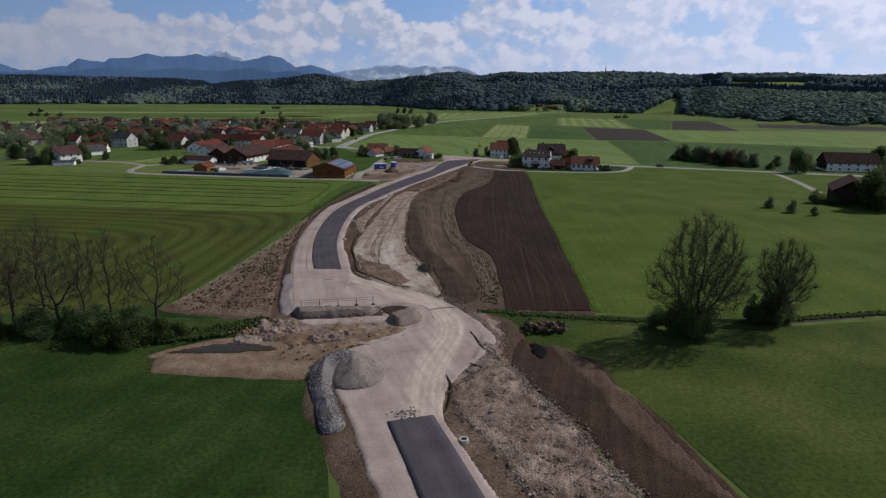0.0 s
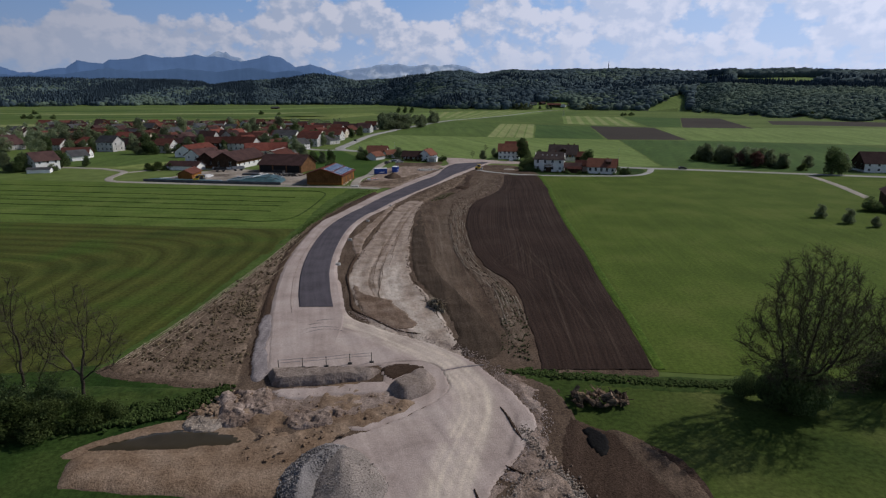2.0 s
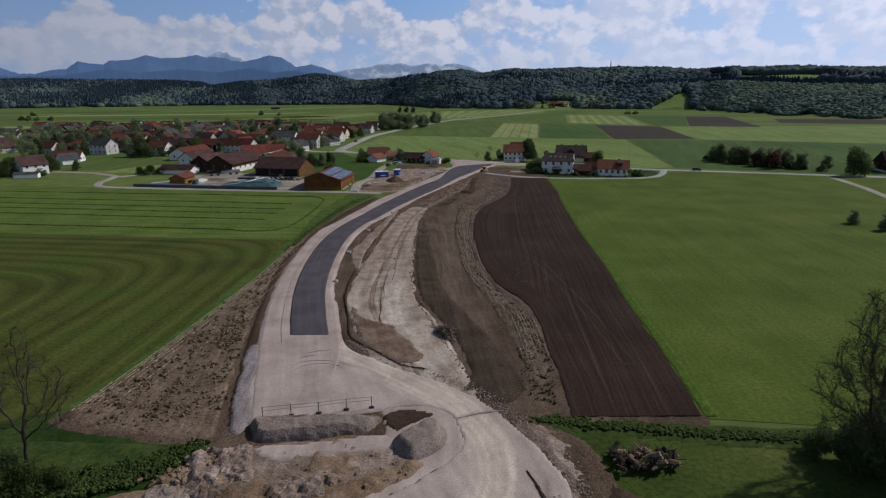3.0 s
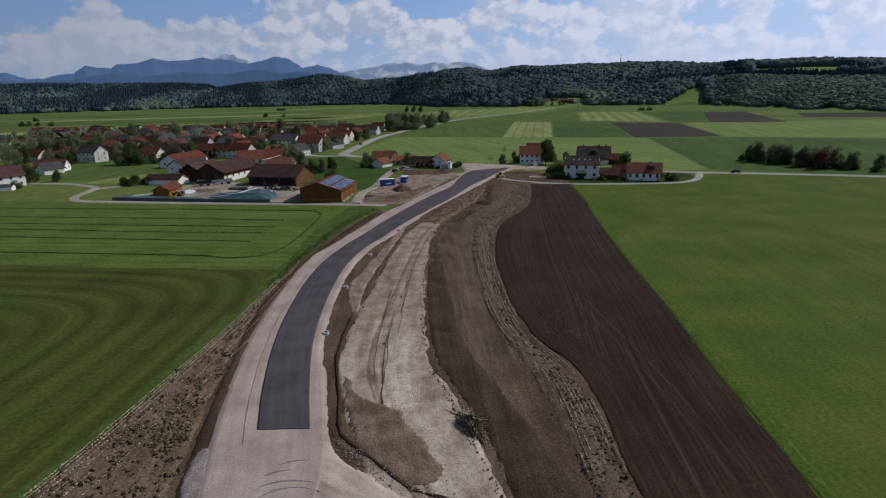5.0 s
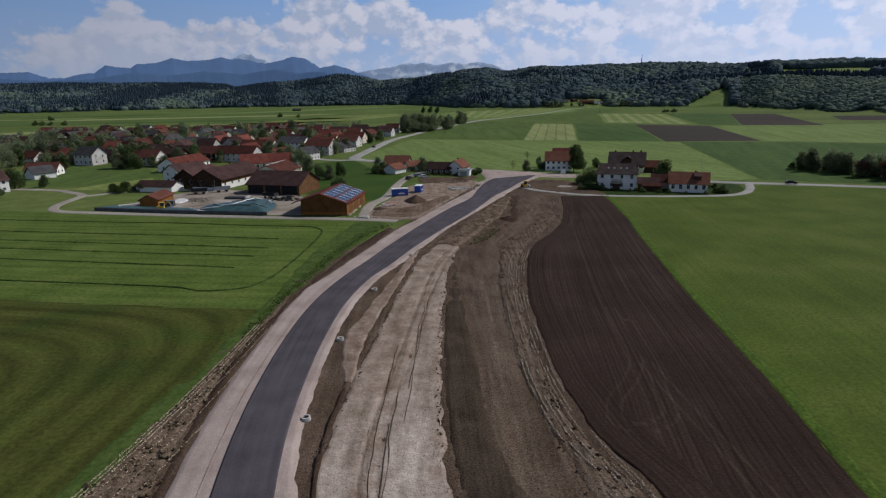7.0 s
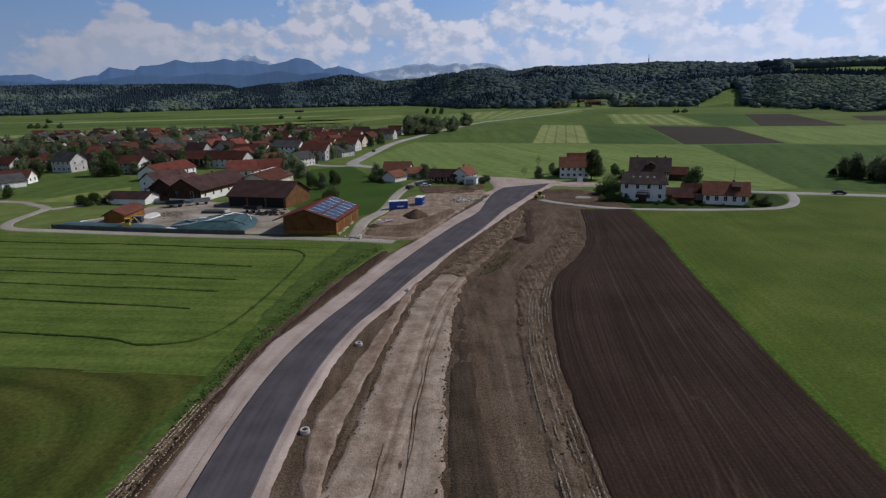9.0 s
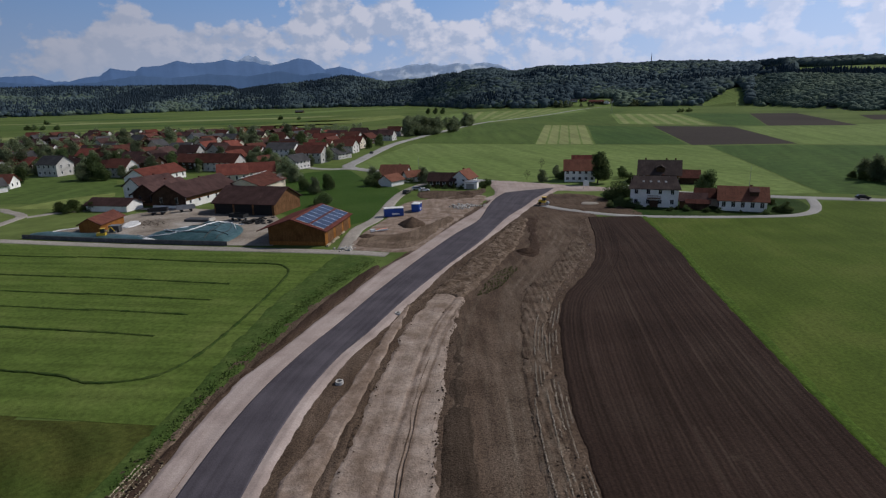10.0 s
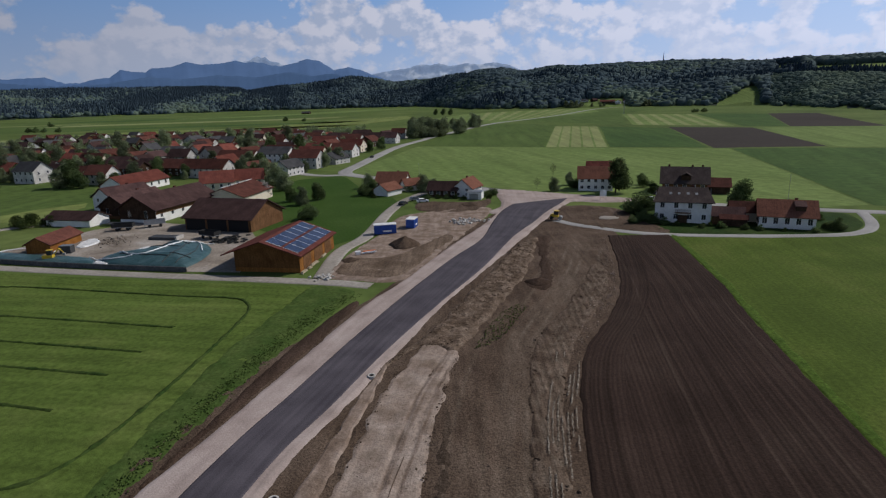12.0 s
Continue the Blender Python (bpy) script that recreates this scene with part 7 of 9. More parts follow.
# ---- houses by the junction ----
wh = house("white_house", 63.7, 321.0, -17, 14.6, 11.5, 6.3, 3.0, ROOFDULL, RENDER, "white two-storey house with hipped brown roof", floors=2, bays=4, over=0.8, hip=1.6)
for sx in (-3.4, -1.2, 1.2, 3.4):
    Form().slab([(sx - 0.35, -3.3, 7.8), (sx + 0.35, -3.3, 7.8), (sx + 0.35, -2.5, 8.22), (sx - 0.35, -2.5, 8.22)], 0.1).done("skylight", STEEL, wh, "small bright roof window")
balcony = Form().box(-2.0, -6.9, 2.9, 2.0, -5.75, 3.05)
for k in range(9):
    balcony.box(-2.0 + k * 0.49, -6.9, 3.05, -1.9 + k * 0.49, -6.82, 3.9)
balcony.box(-2.0, -6.92, 3.9, 2.0, -6.8, 3.98).done("balcony", WOODBROWN, wh, "timber balcony")
Form().box(-1.3, -5.95, 0.0, 1.3, -5.75, 2.3).done("door", WOODDARK, wh, "dark glazed entrance")
fb = house("farm_block", 82.0, 371, -18, 15, 14, 4.2, 4.6, ROOFDULL, WOODBROWN, "broad farmhouse with large dark brown roof", floors=1, bays=5, over=1.1, gable=WOODDARK)
Form().box(-7.5, -7.06, 0, 7.5, -7.0, 2.2).done("plinth", CREAM, fb, "cream rendered ground floor")
for px in (0.4,):
    Form().box(px - 1.6, -6.4, 4.6, px + 1.6, -2.6, 6.4).done("dormer", WOODDARK, fb, "dark timber dormer")
    Form().slab([(px - 2.0, -6.9, 6.3), (px, -6.9, 7.4), (px, -1.6, 7.4), (px - 2.0, -1.6, 6.3)], 0.14).slab([(px, -6.9, 7.4), (px + 2.0, -6.9, 6.3), (px + 2.0, -1.6, 6.3), (px, -1.6, 7.4)], 0.14).done("dormer_roof", ROOFDULL, fb)
for px, py in ((-5.5, 0.6), (2.5, 0.4), (6.0, 0.5)):
    Form().box(px - 0.3, py - 0.3, 8.2, px + 0.3, py + 0.3, 9.6).done("chimney", ROOFRUST, fb)
house("side_shed", 92.5, 366, -18, 7, 9, 2.8, 2.4, ROOFRUST, WOODDARK, "low annex with rust-red roof", "shed", chimney=False, windows=False)
lw = house("low_house", 87.6, 310.5, -21, 13.2, 10, 3.6, 3.4, ROOFTERRA, RENDER, "white single-storey house with red-brown roof", floors=1, bays=5, over=0.7, gable=WOODDARK)
Form().slab([(1.6, -3.9, 6.0), (4.4, -3.9, 6.0), (4.4, -0.6, 6.9), (1.6, -0.6, 6.9)], 0.2).done("dormer_roof", ROOFBROWN, lw)
Form().box(1.8, -3.6, 4.6, 4.2, -0.8, 5.85).done("dormer", WOODDARK, lw, "dark timber dormer")
house("garden_shed", 74.0, 314.5, -19, 7.6, 6, 2.7, 1.9, ROOFBROWN, WOODBROWN, "low timber shed with brown roof", "shed", chimney=False, windows=False)
house("garden_shed", 74.2, 311.0, -19, 6.6, 2.4, 2.2, 0.8, ROOFRUST, WOODDARK, "low lean-to with red roof", "shed", chimney=False, windows=False, over=0.4)
house("garden_shed", 80.4, 319.0, -19, 7, 7, 3, 2.2, ROOFRUST, CREAM, "low garage with rust-red roof", "garage", chimney=False, windows=False)
house("roadside_house", 51.0, 379, -10, 12.6, 10, 5.0, 3.8, ROOFTERRA, RENDER, "white two-storey house with red tiled roof", floors=2, bays=5)
house("roadside_house", 57, 392, -10, 13, 9, 5.2, 4.0, ROOFRED, RENDER, "white house with red tiled roof behind the first", floors=2, bays=4)
house("garage", -29.5, 376, 58, 8.6, 7, 2.4, 2.2, ROOFTERRA, RENDER, "white garage with red-brown roof", "garage", chimney=False, windows=False)
house("red_cottage", -29.5, 393, -8, 12.2, 10, 3.0, 3.7, ROOFTERRA, RENDER, "cottage with red-brown roof", floors=1, bays=4)
house("garage", -21, 387, 30, 8, 6, 2.5, 2.2, ROOFTERRA, RENDER, "white annex with red roof", "garage", chimney=False, windows=False)
house("timber_house", -7.2, 371.5, -12, 11, 8, 2.7, 2.7, ROOFBROWN, WOODDARK, "dark timber house with brown roof", floors=1, bays=4, chimney=False)
house("red_cottage", 1.6, 371.0, 66, 9.6, 7.6, 3.5, 3.1, ROOFTERRA, RENDER, "white house with red-brown roof", floors=2, bays=3)
gb = base("flat_garage", pose(4.4, 362.5, 0.1, 0, 0, -12), "pale flat-roofed garage beside the house", "garage")
Form().box(-2.6, -2.2, 0, 2.6, 2.2, 2.7).done("wall", RENDER, gb)
Form().box(-2.8, -2.4, 2.7, 2.8, 2.4, 2.9).done("roof", STEEL, gb)
Form().box(-1.8, -2.27, 0.0, 1.4, -2.2, 2.1).done("door", STEEL, gb, "grey garage door")

# ---- the village ----
house("village_house", -216, 436, -14, 13, 11, 6.4, 4, ROOFGREY, VILLAGE, "white two-storey house with grey roof", floors=2, bays=4, seen=True)
house("village_house", -174, 426, -12, 12, 10, 5.2, 3.8, ROOFRUST, VILLAGE, "white house with red-brown roof", floors=2, bays=4, seen=True)
house("village_house", -236, 499, -8, 12, 12, 5, 4.2, ROOFRED, CREAM, "house with bright red roof", floors=2, bays=3, seen=True)
house("village_house", -222, 496, -8, 15, 11, 5, 4.0, ROOFRUST, CREAM, "house with rust-red roof", floors=2, bays=4, seen=True)
house("village_house", -197, 518, 70, 11, 10, 4.6, 3.2, ROOFBROWN, VILLAGE, "white-gabled house with dark roof", floors=2, bays=3, seen=True)
house("village_barn", -172, 474, -10, 20, 11, 3.2, 4, ROOFBROWN, WOODDARK, "dark timber barn with brown roof", "barn", chimney=False, windows=False, seen=True)
house("village_house", -176, 511, -8, 13, 11, 5, 4.2, ROOFBROWN, VILLAGE, "house with dark brown roof", floors=2, bays=3, seen=True)
house("village_house", -130, 444, -14, 25, 12, 5.0, 4.0, ROOFRUST, VILLAGE, "long white house with rust-red roof", floors=2, bays=7, seen=True)
house("village_house", -161, 522, 68, 12, 11, 5, 4, ROOFBROWN, VILLAGE, "white-gabled house with brown roof", floors=2, bays=3, seen=True)
house("village_house", -137, 504, -12, 24, 11, 4.4, 3.8, ROOFRUST, VILLAGE, "long house with rust-red roof", floors=2, bays=6, seen=True)
house("guest_house", -106, 481, -12, 18, 11, 8, 3.4, ROOFGREY, RENDER, "three-storey white building with grey roof", floors=3, bays=6)
house("village_house", -87, 474, -14, 16.5, 11, 6.2, 3.8, ROOFRUST, VILLAGE, "white house with red roof beside the road", floors=2, bays=5, seen=True)
house("village_house", -93, 509, -12, 16, 11, 5, 4, ROOFRED, CREAM, "house with bright red roof", floors=2, bays=4, seen=True)
house("village_house", -107, 602, -14, 19, 12, 5, 4.4, ROOFRED, VILLAGE, "house with red roof and white gable", floors=2, bays=4, seen=True)
house("village_house", -79, 566, -12, 16, 12, 5, 4, ROOFRED, CREAM, "house with orange-red roof", floors=2, bays=4, seen=True)
house("village_barn", -80, 650, -14, 20, 13, 4, 4.5, ROOFBROWN, VILLAGE, "large barn with brown roof", "barn", floors=1, bays=4, chimney=False, seen=True)
house("village_house", -61, 697, -14, 13, 11, 5, 4, ROOFRUST, VILLAGE, "house with red-brown roof at the village edge", floors=2, bays=3, seen=True)
house("village_house", -62, 640, -14, 13, 11, 5, 4, ROOFBROWN, VILLAGE, "house with brown roof at the village edge", floors=2, bays=3, seen=True)
for x, y, t, w, d, e, roof, wall, lb in ((-98, 546, -12, 17, 11, 4.6, ROOFRED, CREAM, "cream house with orange-red roof"), (-78, 532, -12, 15, 12, 5.2, ROOFRUST, VILLAGE, "pale house with rust-red roof beside the road"),
                                         (-94, 690, -14, 16, 12, 5, ROOFBROWN, WOODDARK, "timber house with dark brown roof"), (-74, 610, 70, 14, 11, 4.6, ROOFRUST, WOODDARK, "timber house with rust-red roof"),
                                         (-92, 632, -12, 17, 12, 4.8, ROOFRUST, VILLAGE, "pale house with rust-red roof"), (-108, 655, -14, 18, 12, 5, ROOFBROWN, VILLAGE, "pale house with dark brown roof"),
                                         (-70, 672, 66, 14, 11, 4.6, ROOFBROWN, WOODDARK, "timber house with dark brown roof"), (-98, 580, 68, 14, 10, 4.4, ROOFRUST, WOODDARK, "timber house with rust-red roof"),
                                         (-122, 540, -12, 20, 12, 4.2, ROOFRUST, WOODDARK, "long timber house with rust-red roof"), (-150, 455, -14, 16, 11, 4.4, ROOFRUST, WOODDARK, "timber house with rust-red roof behind the farm")):
    house("village_house", x, y, t, w, d, e, 3.8, roof, wall, lb, floors=2, bays=4, group="village houses", seen=True)
house("west_house", -196, 330, 62, 12, 10, 5.2, 4, ROOFBROWN, RENDER, "white-gabled house among trees", floors=2, bays=3)
house("west_shed", -212, 389, 10, 15, 9, 3, 3.4, ROOFRUST, RENDER, "long white stable with red roof", "stable", floors=1, bays=4, chimney=False)
house("west_shed", -205, 376, 60, 10, 8, 3, 3.0, ROOFGREY, RENDER, "white-gabled shed with grey roof", "shed", chimney=False, windows=False)
house("west_shed", -190, 318, 14, 10, 4, 1.8, 0.8, ROOFGREY, RENDER, "low white outbuilding beside the house", "shed", chimney=False, windows=False, over=0.3)

rg = random.Random(12)
taken = [(-216, 436), (-174, 426), (-236, 499), (-222, 496), (-197, 518), (-172, 474), (-176, 511), (-130, 444), (-161, 522), (-137, 504), (-106, 481), (-87, 474), (-93, 509), (-107, 602), (-79, 566), (-80, 650), (-61, 697), (-62, 640), (-144, 409), (-98, 546), (-78, 532), (-94, 690), (-74, 610), (-92, 632), (-108, 655), (-70, 672), (-98, 580), (-122, 540), (-150, 455)]
LOOKS = [("roof_red", ROOFRED, "red"), ("roof_rust", ROOFRUST, "rust-red"), ("roof_brown", ROOFBROWN, "dark brown"), ("roof_brown", ROOFBROWN, "dark brown"), ("roof_rust", ROOFRUST, "rust-red"), ("roof_brown", ROOFBROWN, "dark brown"), ("roof_rust", ROOFRUST, "rust-red"), ("roof_grey", ROOFGREY, "slate grey")]
WALLS = [(VILLAGE, "pale"), (VILLAGE, "pale"), (VILLAGE, "pale"), (CREAM, "cream"), (WOODDARK, "dark timber"), (WOODDARK, "dark timber"), (WOODBROWN, "brown timber")]
plots = 0
for _ in range(900):
    y = rg.uniform(440, 790)
    x = rg.uniform(-0.62 * y + 10, -72 - max(0, (y - 560)) * -0.05)
    if y > 640 and x > -90 - (y - 640) * 0.6:
        continue
    if any(math.hypot(x - a, y - b) < 17.5 for a, b in taken):
        continue
    taken.append((x, y))
    _, rm, rn = rg.choice(LOOKS)
    wm, wn = rg.choice(WALLS)
    house("village_house", x, y, rg.choice((-14, -10, -18, 72, 66, 60)) + rg.uniform(-6, 6), rg.uniform(10, 17), rg.uniform(9, 12), rg.uniform(2.9, 4.6), rg.uniform(3.0, 4.2), rm, wm,
          "%s village house with %s roof" % (wn, rn), floors=2, bays=rg.choice((3, 4)), group="village houses", seen=True)
    plots += 1
    if plots > 112:
        break
for _ in range(400):
    y = rg.uniform(425, 640)
    x = rg.uniform(-0.84 * y, -0.6 * y)
    if any(math.hypot(x - a, y - b) < 18.5 for a, b in taken) or plots > 142:
        continue
    taken.append((x, y))
    _, rm, rn = rg.choice(LOOKS[1:])
    wm, wn = rg.choice(WALLS)
    house("village_house", x, y, rg.choice((-14, -10, 68, 60)) + rg.uniform(-6, 6), rg.uniform(10, 16), rg.uniform(9, 12), rg.uniform(2.9, 4.4), rg.uniform(3.0, 4.0), rm, wm,
          "%s village house with %s roof" % (wn, rn), floors=2, bays=3, group="village houses", seen=True)
    plots += 1
for x, y, t, w, d, e, rm, wm, lb in ((287, 1648, -8, 26, 12, 3.6, ROOFGREY, VILLAGE, "long far farm building with pale grey roof"), (344, 1634, -12, 36, 15, 4.2, ROOFRUST, WOODDARK, "large far barn with rust-red roof at the foot of the woods"),
                                     (369, 1628, 66, 14, 12, 4.6, ROOFBROWN, RENDER, "white-gabled far farmhouse with brown roof"), (316, 1652, 30, 16, 11, 3.6, ROOFBROWN, WOODDARK, "far timber shed with brown roof"), (392, 1640, -20, 15, 11, 4, ROOFBROWN, VILLAGE, "pale far house at the edge of the woods")):
    ob = house("hamlet_house", x, y, t, w, d, e, 3.6, rm, wm, lb, floors=1, bays=4, chimney=False, seen=True)
    ob.matrix_basis = pose(x, y, float(hill(np.array([x]), np.array([y]))[0]) - 0.3, 0, 0, t)

# east farm
house("east_farmhouse", 232, 312, -12, 26, 13, 4.6, 5, ROOFBROWN, RENDER, "wide farmhouse with brown roof and dark balcony gable", "farmhouse", floors=2, bays=6, gable=WOODDARK)
house("east_barn", 163, 214, 60, 19, 13, 5.0, 4.2, ROOFBROWN, WOODDARK, "dark timber barn with brown roof", "barn", chimney=False, windows=False)

# ---- building site ----
def container(x, y, turn, w, label):
    ob = base("site_container", pose(x, y, 0.25, 0, 0, turn), label, "container", "blue site containers")
    body = Form().box(-w / 2, -1.2, 0, w / 2, 1.2, 2.45).done("body", BLUE, ob)
    n = int(w / 0.3)
    for k in range(n):
        u = -w / 2 + (k + 0.5) * w / n
        Form().box(u - 0.07, -1.235, 0.1, u + 0.07, -1.2, 2.35).done("rib", BLUE, body)
    Form().box(-w / 2 - 0.08, -1.3, 2.45, w / 2 + 0.08, 1.3, 2.62).done("roof", WHITE, ob, "white container roof")
    Form().box(-w * 0.1, -1.26, 0.55, w * 0.28, -1.24, 1.0).done("lettering_bar", WHITE, ob, "white bar of lettering")
    Form().box(w / 2, -0.45, 0.1, w / 2 + 0.05, 0.45, 2.1).done("door", WHITE, ob, "white container door")


container(-21.4, 308.6, 12, 6.06, "blue site container with white roof")
container(-14.6, 316.0, 78, 4.0, "small blue site container")


def car(x, y, turn, paint, label, z=0.12):
    ob = base("car", pose(x, y, z, 0, 0, turn), label, "car", "parked cars")
    prof = [(-2.1, 0.35), (2.1, 0.35), (2.15, 0.7), (1.2, 0.9), (0.5, 1.4), (-1.2, 1.43), (-1.9, 0.98), (-2.15, 0.85)]
    f = Form()
    f.quad(*[(a, -0.85, b) for a, b in prof])
    f.quad(*[(a, 0.85, b) for a, b in prof[::-1]])
    for (a, b), (c, d) in zip(prof, prof[1:] + prof[:1]):
        f.quad((a, 0.85, b), (c, 0.85, d), (c, -0.85, d), (a, -0.85, b))
    f.done("body", paint, ob)
    for s in (-1, 1):
        Form().quad((-1.7, s * 0.86, 0.95), (1.0, s * 0.86, 0.93), (0.45, s * 0.86, 1.33), (-1.15, s * 0.86, 1.36)).done("side_window", GLASS, ob)
    Form().quad((1.18, -0.75, 0.93), (1.18, 0.75, 0.93), (0.55, 0.7, 1.39), (0.55, -0.7, 1.39)).done("windscreen", GLASS, ob)
    Form().quad((-1.88, 0.75, 1.03), (-1.88, -0.75, 1.03), (-1.25, -0.7, 1.43), (-1.25, 0.7, 1.43)).done("rear_window", GLASS, ob)
    for sx in (-1.3, 1.3):
        for sy in (-0.82, 0.82):
            Form().tube((sx, sy - 0.1, 0.32), (sx, sy + 0.1, 0.32), 0.32, 0.32, 12).done("wheel", BLACK, ob)


car(-21, 352, 70, BLACK, "dark parked car by the houses")
car(-14.5, 356.5, 20, WHITE, "white parked car by the houses")
car(-17.5, 360.5, 20, STEEL, "silver parked car by the houses")
car(133, 322.5, -20, BLACK, "black car on the country road", 0.15)
car(64, 350, -28, WHITE, "white parked car before the house", 0.3)
car(-58.5, 520, 85, BLACK, "dark car on the village road", 0.15)
car(-85, 455, 30, BLACK, "dark car on the village street", 0.15)

roller = base("road_roller", pose(27.5, 322.5, 0.35, 0, 0, -20), "yellow road roller beside the junction", "road roller")
Form().box(-1.5, -0.7, 0.7, 0.9, 0.7, 1.4).box(-1.3, -0.6, 1.4, -0.2, 0.6, 1.6).done("body", YELLOW, roller)
Form().box(-0.3, -0.65, 1.4, 0.9, 0.65, 2.5).done("cab", GLASS, roller, "dark glazed cab")
Form().box(-0.4, -0.75, 2.5, 1.0, 0.75, 2.62).done("cab_roof", YELLOW, roller)
Form().tube((1.5, -0.75, 0.55), (1.5, 0.75, 0.55), 0.55, 0.55, 16).done("drum", STEEL, roller, "steel drum")
Form().tube((-1.0, -0.75, 0.5), (-1.0, 0.75, 0.5), 0.5, 0.5, 16).done("rear_wheel", BLACK, roller)

brs = base("barrier_stack", pose(-22.5, 287.5, 0.3, 0, 0, 25), "stack of orange and white road barriers on the earth", "barriers")
rg = random.Random(3)
for k in range(9):
    z = 0.08 + 0.13 * (k // 3)
    Form().box(-1.5 + rg.uniform(-0.6, 0.6), -0.6 + (k % 3) * 0.45, z, 1.3 + rg.uniform(-0.4, 0.8), -0.25 + (k % 3) * 0.45, z + 0.1).done("barrier_board", ORANGE if k % 3 else WHITE, brs)
Form().box(-3.4, -0.5, 0, -2.1, 0.5, 0.7).done("counterweight", WHITE, brs)
for nm, cx, cy, r, h, mt, lb in (("soil_mound", -14.6, 294.5, 4.0, 2.7, SOIL, "conical heap of brown earth on the building site"), ("soil_mound", -25.8, 281, 2.4, 0.9, SOIL, "low heap of brown earth"),
                                 ("soil_mound", 15.4, 263, 2.6, 0.9, DARKSOIL, "rough heap of dark earth on the graded lane"), ("soil_mound", 3, 350, 4.2, 1.1, SOIL, "flat heap of brown garden soil")):
    out = [(cx + r * math.cos(a) * (1 + 0.2 * math.sin(3 * a)), cy + r * math.sin(a)) for a in np.arange(0, math.tau, 0.7)]
    o = patch(nm, out, mt, 0.2, 0.35, lambda x, y, d, h=h, r=r: h * np.clip(d / r, 0, 1) + 0.15 * vnoise(x, y, 0.8, 4) * np.clip(d, 0, 1), rag=0.3, label=lb, category="earth heap", kind="thing")
    del o["kind"]
rgn = np.random.default_rng(9)
rocks("broken_concrete", np.stack([rgn.normal(1.5, 2.6, 90), rgn.normal(322, 2.0, 90), np.full(90, 0.35)], 1), rgn.uniform(0.3, 1.0, 90), KERB, "pale broken concrete on the building site", "rubble", 3)
rocks("broken_concrete", np.stack([rgn.normal(-29.3, 1.2, 30), rgn.normal(268, 0.9, 30), np.full(30, 0.3)], 1), rgn.uniform(0.3, 0.9, 30), KERB, "pale broken concrete by the lane", "rubble", 4)
sg = base("site_sign", pose(48.5, 354, 0.2, 0, 0, -10), "white site board on two posts", "sign")
Form().box(-1.1, -0.04, 1.2, 1.1, 0.04, 3.4).done("board", WHITE, sg)
for s in (-0.9, 0.9):
    Form().tube((s, 0.08, 0), (s, 0.08, 3.4), 0.05, 0.05, 6).done("post", STEEL, sg)
fp = base("flagpole", pose(107, 346, 0.0), "thin pale flagpole behind the house", "pole")
Form().tube((0, 0, 0), (0, 0, 9), 0.07, 0.04, 6).done("pole", STEEL, fp)
fp = base("street_lamp", pose(-20.5, 418, 0.0), "grey street lamp beside the road", "street lamp")
Form().tube((0, 0, 0), (0, 0, 7), 0.08, 0.05, 6).done("pole", STEEL, fp)
Form().box(-0.1, -0.9, 6.9, 0.1, 0.1, 7.05).done("lamp_head", STEEL, fp)


def manhole(x, y):
    ob = base("manhole", pose(x, y, 0.2), "pale concrete manhole ring beside the new road", "manhole", "manholes along the road")
    f = Form()
    n = 20
    for k in range(n):
        a, b = k * math.tau / n, (k + 1) * math.tau / n
        p = lambda r, t, z: (r * math.cos(t), r * math.sin(t), z)
        f.quad(p(0.56, a, -0.2), p(0.56, b, -0.2), p(0.53, b, 0.3), p(0.53, a, 0.3))
        f.quad(p(0.53, a, 0.3), p(0.53, b, 0.3), p(0.34, b, 0.3), p(0.34, a, 0.3))
        f.quad(p(0.34, a, 0.3), p(0.34, b, 0.3), p(0.34, b, 0.15), p(0.34, a, 0.15))
    f.done("ring", KERB, ob)
    Form().tube((0, 0, 0.14), (0, 0, 0.22), 0.33, 0.33, 16).done("lid", DARK, ob, "dark iron lid")


for x, y in ((6.9, 56.8), (-19.2, 174), (-16.9, 197.8), (-11.6, 222.8), (-19.0, 151)):
    manhole(x, y)

# barrier posts before the bund
for k, (x, y) in enumerate(((-19.5, 98.4), (-16.3, 98.9), (-13.1, 99.3), (-9.9, 100.0), (-6.9, 100.4))):
    ob = base("barrier_post", pose(x, y, 0.36), "thin dark barrier post on a rubber foot", "post", "barrier posts on the gravel")
    Form().tube((0, 0, 0), (0, 0, 1.5), 0.045, 0.045, 6).done("pole", BLACK, ob)
    Form().box(-0.3, -0.2, -0.02, 0.3, 0.2, 0.12).done("foot", BLACK, ob)
    if k < 4:
        nx, ny = ((-16.3, 98.9), (-13.1, 99.3), (-9.9, 100.0), (-6.9, 100.4))[k]
        Form().tube((0.05, 0, 1.42), (nx - x - 0.05, ny - y, 1.42), 0.025, 0.025, 4).done("rail", STEEL, ob)
        Form().tube((0.05, 0, 1.0), (nx - x - 0.05, ny - y, 1.0), 0.025, 0.025, 4).done("rail", STEEL, ob)

# mast on the ridge
az = radians(17.0)
mr = 2480
mast = base("radio_mast", pose(math.sin(az) * mr, 60 + math.cos(az) * mr, 105), "thin mast on the wooded ridge", "mast")
Form().tube((0, 0, 0), (0, 0, 52), 2.4, 1.5, 8).tube((0, 0, 52), (0, 0, 66), 1.0, 0.4, 6).done("tower", ROOFGREY, mast)


